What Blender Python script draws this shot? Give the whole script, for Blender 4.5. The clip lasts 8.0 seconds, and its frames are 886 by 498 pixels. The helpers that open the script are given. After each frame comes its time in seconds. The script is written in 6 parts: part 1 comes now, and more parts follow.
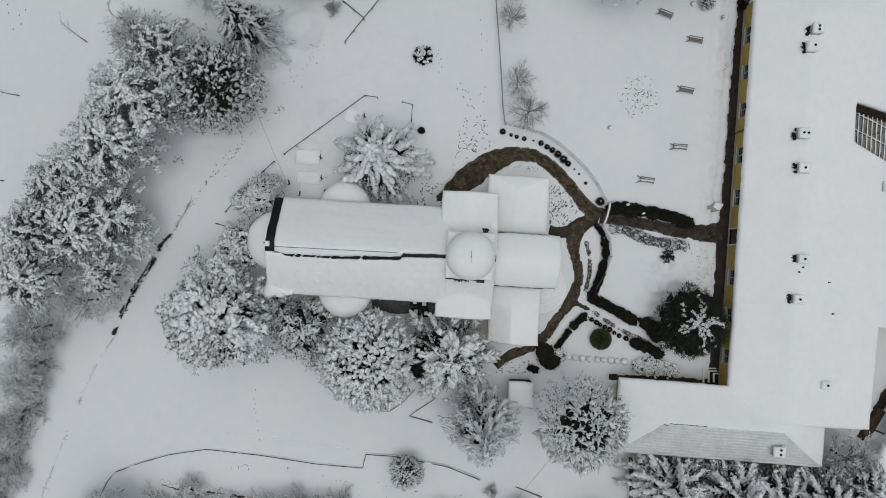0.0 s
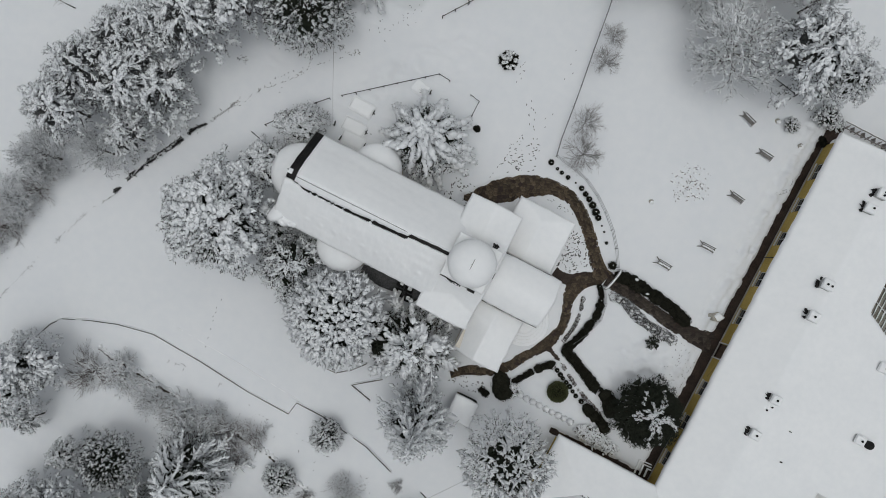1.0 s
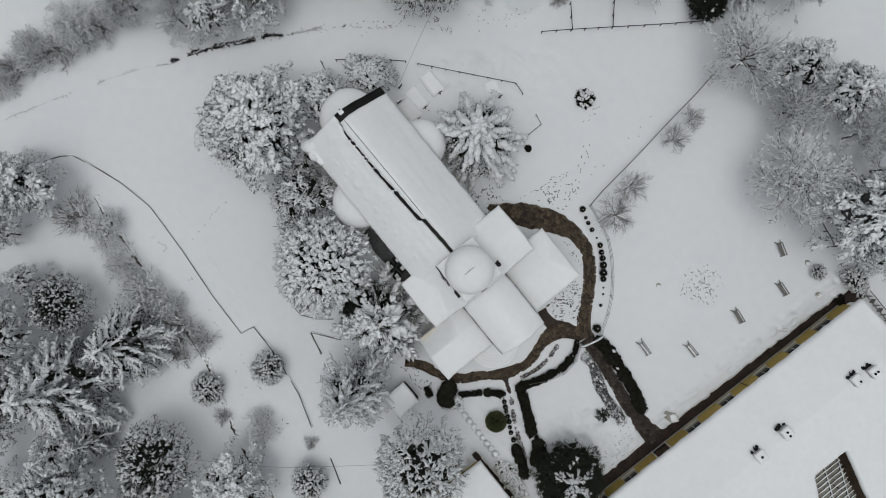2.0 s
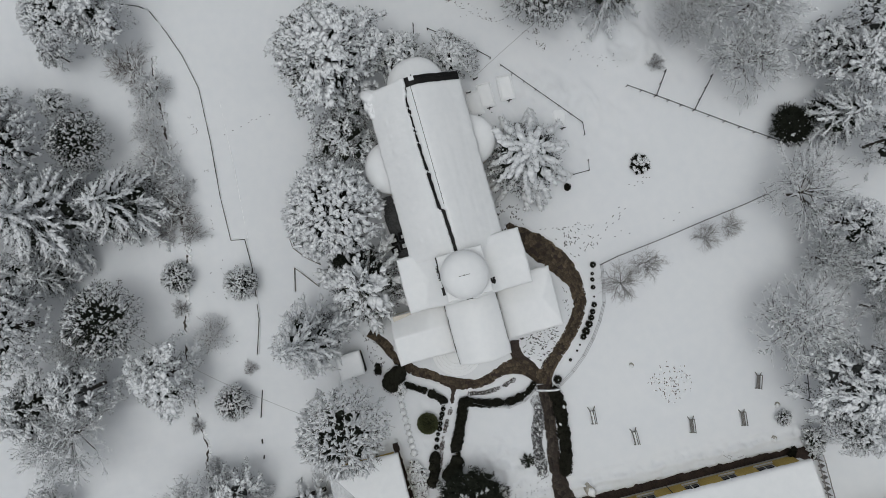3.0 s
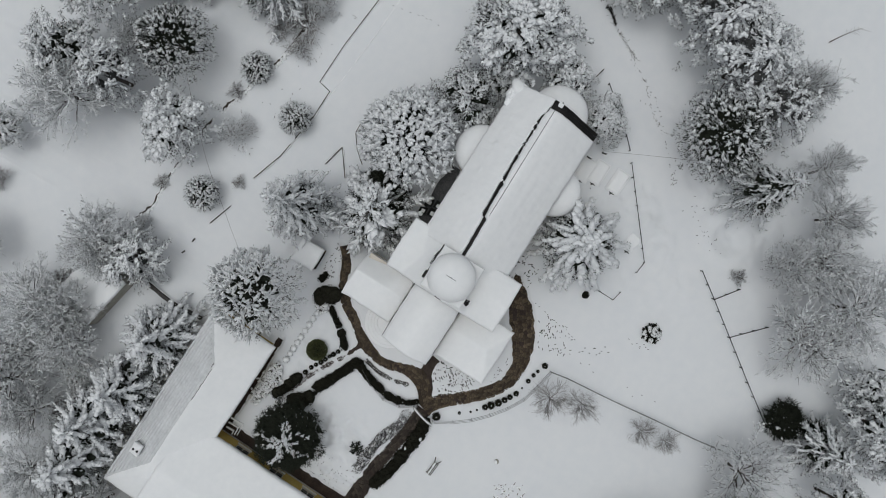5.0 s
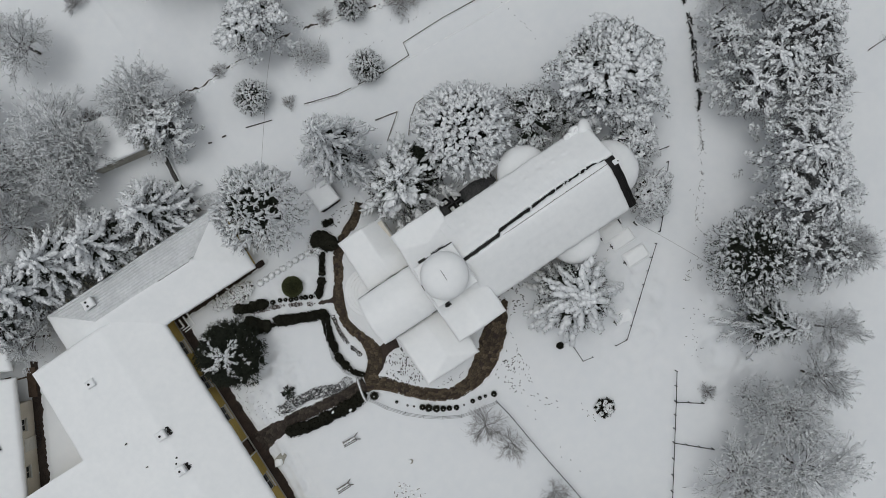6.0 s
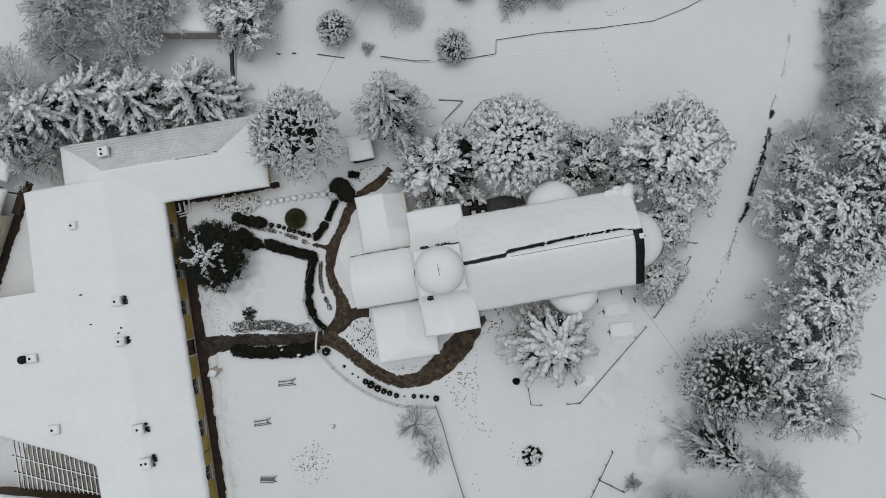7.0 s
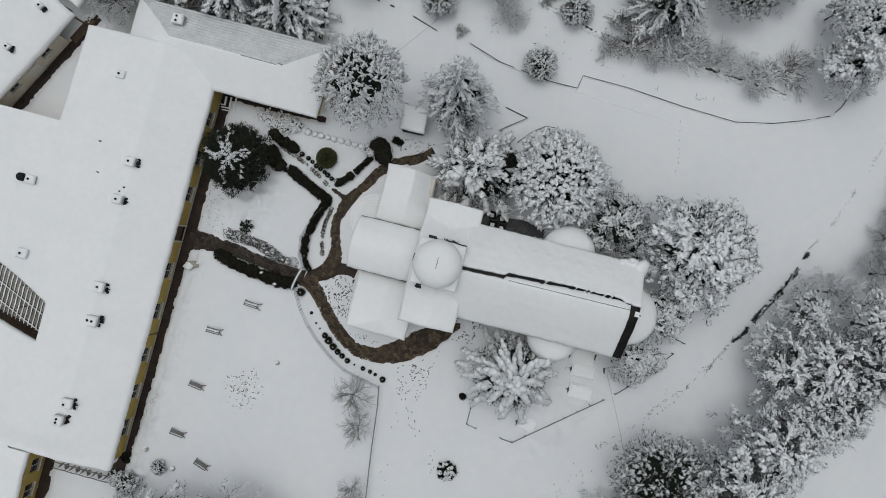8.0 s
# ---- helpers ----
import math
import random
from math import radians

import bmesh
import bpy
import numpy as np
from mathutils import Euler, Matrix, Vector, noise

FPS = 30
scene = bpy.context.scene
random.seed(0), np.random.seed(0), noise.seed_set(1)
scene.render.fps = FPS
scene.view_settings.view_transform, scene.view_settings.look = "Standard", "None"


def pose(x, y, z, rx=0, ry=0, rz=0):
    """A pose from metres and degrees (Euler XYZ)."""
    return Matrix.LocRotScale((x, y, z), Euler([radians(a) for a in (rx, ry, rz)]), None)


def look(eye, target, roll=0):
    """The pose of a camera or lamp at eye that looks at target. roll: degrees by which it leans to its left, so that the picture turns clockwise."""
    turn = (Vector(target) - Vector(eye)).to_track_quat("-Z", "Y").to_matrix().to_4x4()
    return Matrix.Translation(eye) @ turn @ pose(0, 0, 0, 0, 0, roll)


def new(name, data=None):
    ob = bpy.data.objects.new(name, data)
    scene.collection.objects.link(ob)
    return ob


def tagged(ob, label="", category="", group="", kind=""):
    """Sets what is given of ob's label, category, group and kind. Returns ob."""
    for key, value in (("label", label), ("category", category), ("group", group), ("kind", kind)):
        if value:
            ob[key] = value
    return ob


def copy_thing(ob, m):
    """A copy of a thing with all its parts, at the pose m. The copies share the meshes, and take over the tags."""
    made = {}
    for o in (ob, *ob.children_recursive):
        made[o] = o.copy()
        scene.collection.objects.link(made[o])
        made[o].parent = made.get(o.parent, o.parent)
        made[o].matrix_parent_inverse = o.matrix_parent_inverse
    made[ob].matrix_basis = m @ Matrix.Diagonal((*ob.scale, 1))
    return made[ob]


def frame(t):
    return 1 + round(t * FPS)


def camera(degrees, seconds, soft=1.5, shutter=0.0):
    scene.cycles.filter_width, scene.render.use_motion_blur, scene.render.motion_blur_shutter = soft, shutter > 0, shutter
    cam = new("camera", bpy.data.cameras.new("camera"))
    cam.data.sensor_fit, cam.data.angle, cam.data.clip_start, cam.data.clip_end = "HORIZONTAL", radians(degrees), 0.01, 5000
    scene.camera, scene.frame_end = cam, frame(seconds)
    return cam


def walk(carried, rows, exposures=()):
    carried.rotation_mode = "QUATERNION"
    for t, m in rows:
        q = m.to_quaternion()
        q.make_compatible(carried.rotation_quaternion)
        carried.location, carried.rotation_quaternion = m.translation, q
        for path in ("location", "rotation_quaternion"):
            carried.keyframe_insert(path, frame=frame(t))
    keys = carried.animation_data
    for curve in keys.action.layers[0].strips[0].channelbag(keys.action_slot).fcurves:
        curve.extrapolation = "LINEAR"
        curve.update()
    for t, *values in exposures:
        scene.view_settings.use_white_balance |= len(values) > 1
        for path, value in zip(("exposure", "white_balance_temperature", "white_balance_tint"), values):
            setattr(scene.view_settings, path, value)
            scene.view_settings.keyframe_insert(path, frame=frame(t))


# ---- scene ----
cam = camera(65, 8.0, soft=0.3)
PATH = [
    (0, pose(0.02, -0.00, 74.88, 0.86, 0.94, 0.09)),
    (0.5, pose(-0.08, 0.03, 74.89, 0.86, 0.94, 11.90)),
    (1, pose(-0.12, 0.03, 74.91, 0.86, 0.94, 23.73)),
    (1.5, pose(-0.14, 0.01, 74.95, 0.86, 0.94, 35.59)),
    (3, pose(-0.09, -0.12, 75.06, 0.86, 0.94, 71.27)),
    (3.5, pose(-0.08, -0.16, 75.09, 0.86, 0.94, 83.20)),
    (4, pose(-0.07, -0.21, 75.11, 0.86, 0.94, 95.14)),
    (4.5, pose(-0.06, -0.24, 75.11, 0.86, 0.94, 107.09)),
    (6, pose(-0.08, -0.30, 75.05, 0.86, 0.94, 142.99)),
    (6.5, pose(-0.08, -0.31, 75.01, 0.86, 0.94, 154.97)),
    (7, pose(-0.06, -0.32, 74.97, 0.86, 0.94, 166.94)),
    (7.5, pose(-0.01, -0.33, 74.92, 0.86, 0.94, 178.92)),
    (8, pose(0.07, -0.35, 74.88, 0.86, 0.94, 190.89)),
]
walk(cam, PATH, exposures=[(0.0, -0.24, 6270, 6)])

# ---------------------------------------------------------------- light: a thick winter overcast
world = bpy.data.worlds.new("overcast_sky")
scene.world = world
world.use_nodes = True
wn = world.node_tree
sky = wn.nodes.new("ShaderNodeTexSky")
sky.sky_type, sky.sun_disc = "NISHITA", False
sky.sun_elevation, sky.sun_rotation = radians(80), radians(150)
sky.air_density, sky.dust_density, sky.ozone_density = 0.6, 6.0, 0.4
grey = wn.nodes.new("ShaderNodeHueSaturation")
grey.inputs["Saturation"].default_value = 0.3
wn.links.new(sky.outputs[0], grey.inputs["Color"])
wn.links.new(grey.outputs[0], wn.nodes["Background"].inputs[0])
wn.nodes["Background"].inputs[1].default_value = 0.095
sun = new("sun", bpy.data.lights.new("sun", "SUN"))
sun.data.energy, sun.data.angle, sun.data.color = 0.5, radians(100), (1.0, 0.985, 0.96)
sun.matrix_world = look((-6, 12, 60), (0, 0, 0))

# ---------------------------------------------------------------- materials


def material(name, c1, c2, scale=1.0, rough=0.7, bump=0.2, fine=12.0, metal=0.0, spread=0.0, depth=0.02, gloss=0.3):
    """Two colours mixed by broad noise, broken up by fine noise, which also gives the relief."""
    m = bpy.data.materials.new(name)
    m.use_nodes = True
    n, link = m.node_tree.nodes, m.node_tree.links.new
    bsdf = n["Principled BSDF"]
    co = n.new("ShaderNodeTexCoord")
    a = n.new("ShaderNodeTexNoise")
    a.inputs["Scale"].default_value, a.inputs["Detail"].default_value = scale, 4
    b = n.new("ShaderNodeTexNoise")
    b.inputs["Scale"].default_value, b.inputs["Detail"].default_value = fine, 5
    for k in (a, b):
        link(co.outputs["Object"], k.inputs["Vector"])
    s = n.new("ShaderNodeMath")
    s.operation = "ADD"
    link(a.outputs["Fac"], s.inputs[0])
    link(b.outputs["Fac"], s.inputs[1])
    r = n.new("ShaderNodeMapRange")
    r.inputs["From Min"].default_value, r.inputs["From Max"].default_value = 0.72, 1.28
    link(s.outputs[0], r.inputs["Value"])
    mix = n.new("ShaderNodeMix")
    mix.data_type = "RGBA"
    mix.inputs["A"].default_value, mix.inputs["B"].default_value = (*c1, 1), (*c2, 1)
    link(r.outputs[0], mix.inputs["Factor"])
    colour = mix.outputs["Result"]
    if spread:
        info = n.new("ShaderNodeObjectInfo")
        mr = n.new("ShaderNodeMapRange")
        mr.inputs["To Min"].default_value, mr.inputs["To Max"].default_value = 1 - spread, 1 + spread
        link(info.outputs["Random"], mr.inputs["Value"])
        hs = n.new("ShaderNodeHueSaturation")
        link(mr.outputs[0], hs.inputs["Value"])
        link(colour, hs.inputs["Color"])
        colour = hs.outputs[0]
    link(colour, bsdf.inputs["Base Color"])
    bsdf.inputs["Roughness"].default_value, bsdf.inputs["Metallic"].default_value = rough, metal
    bsdf.inputs["Specular IOR Level"].default_value = gloss
    if bump:
        bp = n.new("ShaderNodeBump")
        bp.inputs["Strength"].default_value, bp.inputs["Distance"].default_value = bump, depth
        link(s.outputs[0], bp.inputs["Height"])
        link(bp.outputs[0], bsdf.inputs["Normal"])
    return m


SNOW = material("snow", (0.82, 0.835, 0.85), (0.865, 0.875, 0.885), 0.3, 0.6, 0.12, 1.6, depth=0.03)
GROUND = material("ground_snow", (0.715, 0.735, 0.76), (0.755, 0.768, 0.785), 0.12, 0.65, 0.2, 0.9, depth=0.05)
THIN_SNOW = material("thin_snow_on_sheet", (0.56, 0.575, 0.59), (0.70, 0.715, 0.73), 0.7, 0.6, 0.2, 3.0)
TREE_SNOW = material("bough_snow", (0.78, 0.80, 0.82), (0.87, 0.88, 0.895), 2.0, 0.6, 0.8, 11.0, depth=0.06)
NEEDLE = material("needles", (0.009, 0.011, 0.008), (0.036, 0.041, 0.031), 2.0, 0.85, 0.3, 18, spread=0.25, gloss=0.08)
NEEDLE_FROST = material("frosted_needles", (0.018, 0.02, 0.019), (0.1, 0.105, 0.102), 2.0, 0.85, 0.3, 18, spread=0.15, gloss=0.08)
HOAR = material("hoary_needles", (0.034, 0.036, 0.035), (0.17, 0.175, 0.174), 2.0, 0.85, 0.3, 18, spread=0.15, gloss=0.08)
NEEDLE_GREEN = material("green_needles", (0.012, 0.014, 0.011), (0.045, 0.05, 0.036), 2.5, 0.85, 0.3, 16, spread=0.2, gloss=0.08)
BARK = material("bark", (0.035, 0.028, 0.023), (0.10, 0.085, 0.07), 3.0, 0.9, 0.5, 14)
FROST = material("frosted_twigs", (0.03, 0.028, 0.027), (0.115, 0.112, 0.11), 1.2, 0.9, 0.2, 10, spread=0.12, gloss=0.1)
TWIG = material("bare_twigs", (0.14, 0.128, 0.122), (0.32, 0.31, 0.305), 2.0, 0.85, 0.2, 12)
LEAF = material("box_leaves", (0.008, 0.008, 0.006), (0.028, 0.028, 0.019), 3.0, 0.8, 0.3, 20, spread=0.2, gloss=0.1)
LEAF_GREEN = material("grass_tuft_leaves", (0.05, 0.058, 0.024), (0.13, 0.14, 0.065), 4.0, 0.7, 0.3, 20)
METAL = material("dark_roof_sheet", (0.005, 0.005, 0.005), (0.018, 0.016, 0.015), 1.0, 0.5, 0.2, 8, metal=0.2)
PLASTER = material("cream_plaster", (0.58, 0.54, 0.47), (0.70, 0.66, 0.58), 0.6, 0.85, 0.2, 10)
YELLOW = material("yellow_plaster", (0.36, 0.26, 0.065), (0.50, 0.37, 0.11), 0.5, 0.85, 0.2, 9)
CONCRETE = material("weathered_concrete", (0.30, 0.285, 0.245), (0.50, 0.485, 0.43), 0.9, 0.9, 0.3, 9)
STONE = material("flagstone", (0.04, 0.029, 0.019), (0.105, 0.08, 0.054), 3.0, 0.85, 0.6, 16, spread=0.5)
# the flagstone again in darker tones, for the stretch of path lying in shade
SHADED_STONE = material("shaded_flagstone", (0.024, 0.019, 0.015), (0.066, 0.053, 0.043), 3.0, 0.8, 0.6, 16, spread=0.5)
EARTH = material("wet_earth", (0.018, 0.013, 0.011), (0.055, 0.04, 0.032), 1.3, 0.8, 0.6, 9)
PAVING = material("wet_paving", (0.014, 0.009, 0.007), (0.052, 0.034, 0.026), 1.1, 0.7, 0.5, 8)
# one dark grey for rubble and the shade on snow beside the nave
SHADE_RUBBLE = material("shade_and_rubble_grey", (0.035, 0.036, 0.038), (0.13, 0.13, 0.132), 1.0, 0.7, 0.4, 7)
WOOD = material("grey_wood", (0.10, 0.095, 0.09), (0.24, 0.23, 0.215), 2.0, 0.85, 0.4, 14)
BROWN = material("brown_wood", (0.06, 0.04, 0.028), (0.15, 0.105, 0.075), 1.5, 0.8, 0.4, 12)
IRON = material("dark_iron", (0.015, 0.015, 0.016), (0.05, 0.048, 0.045), 3.0, 0.6, 0.2, 14, metal=0.3)
WIRE = material("frosted_wire", (0.16, 0.16, 0.165), (0.42, 0.425, 0.43), 3.0, 0.7, 0.1, 14)
BRICK = material("chimney_render", (0.40, 0.40, 0.39), (0.58, 0.58, 0.57), 1.6, 0.85, 0.3, 12)
# black for sooty flues, vent and crates, and for unlit interiors
SOOT_AND_DARK = material("soot_and_dark_inside", (0.006, 0.006, 0.006), (0.02, 0.02, 0.02), 3.0, 0.9, 0.1, 10)
BRUSH = material("brown_brush", (0.075, 0.058, 0.052), (0.2, 0.17, 0.16), 1.5, 0.9, 0.2, 10, spread=0.15, gloss=0.1)
# near-black painted for the shaded depth of footprints
PRINT = material("print_hollow_shade", (0.02, 0.019, 0.018), (0.11, 0.108, 0.106), 1.0, 0.9, 0.3, 10)
FRAME = material("window_frame_paint", (0.55, 0.54, 0.5), (0.68, 0.67, 0.63), 2.0, 0.6, 0.1, 12)
GLASS = bpy.data.materials.new("window_glass")
GLASS.use_nodes = True
_g = GLASS.node_tree.nodes["Principled BSDF"]
_g.inputs["Base Color"].default_value, _g.inputs["Roughness"].default_value = (0.02, 0.022, 0.024, 1), 0.08

# ---------------------------------------------------------------- mesh helpers


class Soup:
    """Collects vertices and faces for one mesh."""

    def __init__(self):
        self.v, self.f, self.n = [], [], 0

    def add(self, verts, faces):
        self.v.append(np.asarray(verts, float).reshape(-1, 3))
        n = self.n
        self.f.extend([tuple(i + n for i in f) for f in faces])
        self.n += len(self.v[-1])

    def mesh(self, name, mat, smooth=True):
        me = bpy.data.meshes.new(name)
        me.from_pydata(np.concatenate(self.v).tolist() if self.v else [], [], self.f)
        if mat:
            me.materials.append(mat)
        if smooth:
            me.polygons.foreach_set("use_smooth", [True] * len(me.polygons))
        me.update()
        return me


def part(name, shape, mat, parent=None, label="", smooth=True):
    """Links a soup or a bmesh as one mesh object, under a thing or a part of it."""
    if isinstance(shape, Soup):
        me = shape.mesh(name, mat, smooth)
    else:
        me = bpy.data.meshes.new(name)
        bmesh.ops.recalc_face_normals(shape, faces=shape.faces)
        shape.to_mesh(me)
        shape.free()
        me.materials.append(mat)
        if smooth:
            me.polygons.foreach_set("use_smooth", [False] * len(me.polygons))
    ob = new(name, me)
    if parent:
        ob.parent = parent
    if label:
        ob["label"] = label
    return ob


def thing(name, m, label, category, group="", kind=""):
    ob = new(name)
    ob.empty_display_size = 0.3
    ob.matrix_basis = m
    return tagged(ob, label, category, group, kind)


def box(size, at=(0, 0, 0), bevel=0.02, turn=0.0, bm=None):
    """A bevelled box whose base is centred on at."""
    b = bmesh.new()
    m = Matrix.Translation((at[0], at[1], at[2] + size[2] / 2)) @ Matrix.Rotation(radians(turn), 4, "Z") @ Matrix.Diagonal((*size, 1))
    bmesh.ops.create_cube(b, size=1, matrix=m)
    if bevel:
        bmesh.ops.bevel(b, geom=b.edges[:], offset=min(bevel, min(size) * 0.3), segments=1, affect="EDGES")
    if bm is None:
        return b
    me = bpy.data.meshes.new("tmp")
    b.to_mesh(me)
    b.free()
    bm.from_mesh(me)
    bpy.data.meshes.remove(me)
    return bm


def tube(s, pts, radii, sides=5, flat=1.0, rng=None, rough=0.3):
    pts = np.asarray(pts, float)
    r = np.asarray(radii, float)
    t = np.gradient(pts, axis=0)
    t /= np.linalg.norm(t, axis=1)[:, None] + 1e-9
    ref = np.array([0, 0, 1.0]) if abs(t[0, 2]) < 0.9 else np.array([1.0, 0, 0])
    a = np.cross(t, ref)
    a /= np.linalg.norm(a, axis=1)[:, None] + 1e-9
    b = np.cross(a, t)
    ang = np.arange(sides) * 2 * np.pi / sides
    ring = pts[:, None] + r[:, None, None] * (np.cos(ang)[None, :, None] * a[:, None] + flat * np.sin(ang)[None, :, None] * b[:, None])
    if rng is not None:
        ring = ring + rng.normal(0, rough, ring.shape) * r[:, None, None]
    n, k = len(pts), sides
    f = [(i * k + j, i * k + (j + 1) % k, (i + 1) * k + (j + 1) % k, (i + 1) * k + j) for i in range(n - 1) for j in range(k)]
    f.append(tuple(range(k))[::-1])
    f.append(tuple((n - 1) * k + j for j in range(k)))
    s.add(ring.reshape(-1, 3), f)


def _ico(sub):
    b = bmesh.new()
    bmesh.ops.create_icosphere(b, subdivisions=sub, radius=1)
    v = np.array([x.co[:] for x in b.verts])
    f = [tuple(x.index for x in p.verts) for p in b.faces]
    b.free()
    return v, f


ICO1, ICO2, ICO3 = _ico(1), _ico(2), _ico(3)
OCTA = (np.array([(1, 0, 0), (-1, 0, 0), (0, 1, 0), (0, -1, 0), (0, 0, 1), (0, 0, -1)], float), [(0, 2, 4), (2, 1, 4), (1, 3, 4), (3, 0, 4), (2, 0, 5), (1, 2, 5), (3, 1, 5), (0, 3, 5)])


def blob(s, at, r, rng, rough=0.25, ico=None, flat_base=False):
    v, f = ico or ICO2
    a, b, c = rng.uniform(0, 6.3, 3)
    k = 1 + rough * (np.sin(v[:, 0] * 3.1 + a) * np.sin(v[:, 1] * 3.7 + b) + 0.6 * np.sin(v[:, 2] * 5.3 + c + v[:, 0] * 4) + 0.55 * np.sin(v[:, 0] * 8.7 + b) * np.sin(v[:, 1] * 9.1 + c))
    w = v * k[:, None] * np.asarray(r)
    if flat_base:
        w[:, 2] = np.maximum(w[:, 2], -0.15 * r[2])
    s.add(w + np.asarray(at), f)


def unit(v):
    return v / (np.linalg.norm(v, axis=-1, keepdims=True) + 1e-9)


def lumps(s, c, d, size, rng, rough=0.2, ico=None):
    """Many rough lumps at once: centres, directions, and half sizes along, across and upwards."""
    v, f = ico or ICO1
    c, d, size = np.reshape(c, (-1, 3)), unit(np.reshape(d, (-1, 3)).astype(float)), np.reshape(size, (-1, 3))
    side = unit(np.cross(d, (0.01, 0.02, 1.0)))
    up = np.cross(side, d)
    w = v[None] * (1 + rough * rng.normal(size=(len(c), len(v), 1))) * size[:, None]
    w = c[:, None] + w[..., :1] * d[:, None] + w[..., 1:2] * side[:, None] + w[..., 2:] * up[:, None]
    fa = np.array(f)[None] + (np.arange(len(c)) * len(v))[:, None, None]
    s.add(w.reshape(-1, 3), fa.reshape(-1, 3).tolist())


def leaves(s, at, size, n, rng, length=0.12, up=0.3):
    """Small pointed leaves standing out of an ellipsoid."""
    d = rng.normal(size=(n, 3))
    d /= np.linalg.norm(d, axis=1)[:, None]
    d[:, 2] = np.where(d[:, 2] < -0.3, -d[:, 2], d[:, 2])
    p = np.asarray(at) + d * np.asarray(size)
    q = d + rng.normal(size=(n, 3)) * 0.5 + np.array([0, 0, up])
    q /= np.linalg.norm(q, axis=1)[:, None]
    side = np.cross(q, rng.normal(size=(n, 3)))
    side /= np.linalg.norm(side, axis=1)[:, None] + 1e-9
    ln = length * rng.uniform(0.6, 1.4, (n, 1))
    v = np.stack([p - q * ln * 0.3, p + q * ln * 0.3 + side * ln * 0.32, p + q * ln, p + q * ln * 0.3 - side * ln * 0.32], 1)
    s.add(v.reshape(-1, 3), [(4 * i, 4 * i + 1, 4 * i + 2, 4 * i + 3) for i in range(n)])


def _lattice(ix, iy, seed):
    h = np.sin(ix * 127.1 + iy * 311.7 + seed * 74.7) * 43758.5453
    return 2 * (h - np.floor(h)) - 1


def _value(x, y, seed):
    ix, iy = np.floor(x), np.floor(y)
    u, v = x - ix, y - iy
    u, v = u * u * (3 - 2 * u), v * v * (3 - 2 * v)
    return (_lattice(ix, iy, seed) * (1 - u) + _lattice(ix + 1, iy, seed) * u) * (1 - v) + (_lattice(ix, iy + 1, seed) * (1 - u) + _lattice(ix + 1, iy + 1, seed) * u) * v


def wob(x, y, k=1.0, seed=0.0):
    """Smooth value noise in about -1..1, on arrays."""
    a, b = np.asarray(x, float) * k * 0.5, np.asarray(y, float) * k * 0.5
    a, b = 0.8 * a - 0.6 * b + 17.3, 0.6 * a + 0.8 * b + 9.1
    return (_value(a, b, seed) + 0.5 * _value(2.1 * a, 2.1 * b, seed + 1) + 0.25 * _value(4.3 * a, 4.3 * b, seed + 2)) / 1.25


def patch(fn, zf, nu, nv, thick, soft=0.3, under=0.14, lump=0.02, seed=0.0, bottom=True, joined=""):
    """A layer with rounded edges over the height field zf; fn maps (0..1, 0..1) to the plan; joined sides stay square."""
    s = Soup()
    ease = lambda n: 0.5 - 0.5 * np.cos(np.linspace(0, np.pi, n)) if n < 12 else np.concatenate([[0, 0.006, 0.018], np.linspace(0.04, 0.96, n - 6), [0.982, 0.994, 1]])
    U, V = np.meshgrid(ease(nu), ease(nv), indexing="ij")
    X, Y = fn(U, V)
    lu = np.hypot(X[-1] - X[0], Y[-1] - Y[0]).mean()
    lv = np.hypot(X[:, -1] - X[:, 0], Y[:, -1] - Y[:, 0]).mean()
    far = 1e3
    d = np.minimum(np.minimum(U * lu + far * ("w" in joined), (1 - U) * lu + far * ("e" in joined)), np.minimum(V * lv + far * ("s" in joined), (1 - V) * lv + far * ("n" in joined)))
    p = np.sqrt(1 - (1 - np.clip(d / soft, 0, 1)) ** 2)
    Z = zf(X, Y) + thick * p * (1 + 0.12 * wob(X, Y, 0.9, seed)) + lump * p * wob(X, Y, 2.2, seed + 1)
    edge = 0.05 * np.clip(1 - d / 0.4, 0, 1)
    X = X + edge * wob(X, Y, 2.7, seed + 3)
    Y = Y + edge * wob(X, Y, 2.9, seed + 5)
    top = np.stack([X, Y, Z], -1).reshape(-1, 3)
    n, m = U.shape
    idx = np.arange(n * m).reshape(n, m)
    q = np.stack([idx[:-1, :-1], idx[1:, :-1], idx[1:, 1:], idx[:-1, 1:]], -1).reshape(-1, 4)
    faces = [tuple(r) for r in q.tolist()]
    rim = np.concatenate([idx[:, 0], idx[-1, 1:], idx[-2::-1, -1], idx[0, -2:0:-1]]).tolist()
    low = top[rim].copy()
    low[:, 2] = zf(low[:, 0], low[:, 1]) - under
    base, k = n * m, len(rim)
    side = lambda i: {c for c, on in (("s", i % m == 0), ("n", i % m == m - 1), ("w", i // m == 0), ("e", i // m == n - 1)) if on}
    shut = set(joined)
    faces += [(rim[i], base + i, base + (i + 1) % k, rim[(i + 1) % k]) for i in range(k) if not (side(rim[i]) & side(rim[(i + 1) % k]) & shut)]
    verts = [top, low]
    if bottom:
        c = low.mean(0)
        verts.append(c[None])
        faces += [(base + i, base + k, base + (i + 1) % k) for i in range(k)]
    s.add(np.concatenate(verts), faces)
    return s


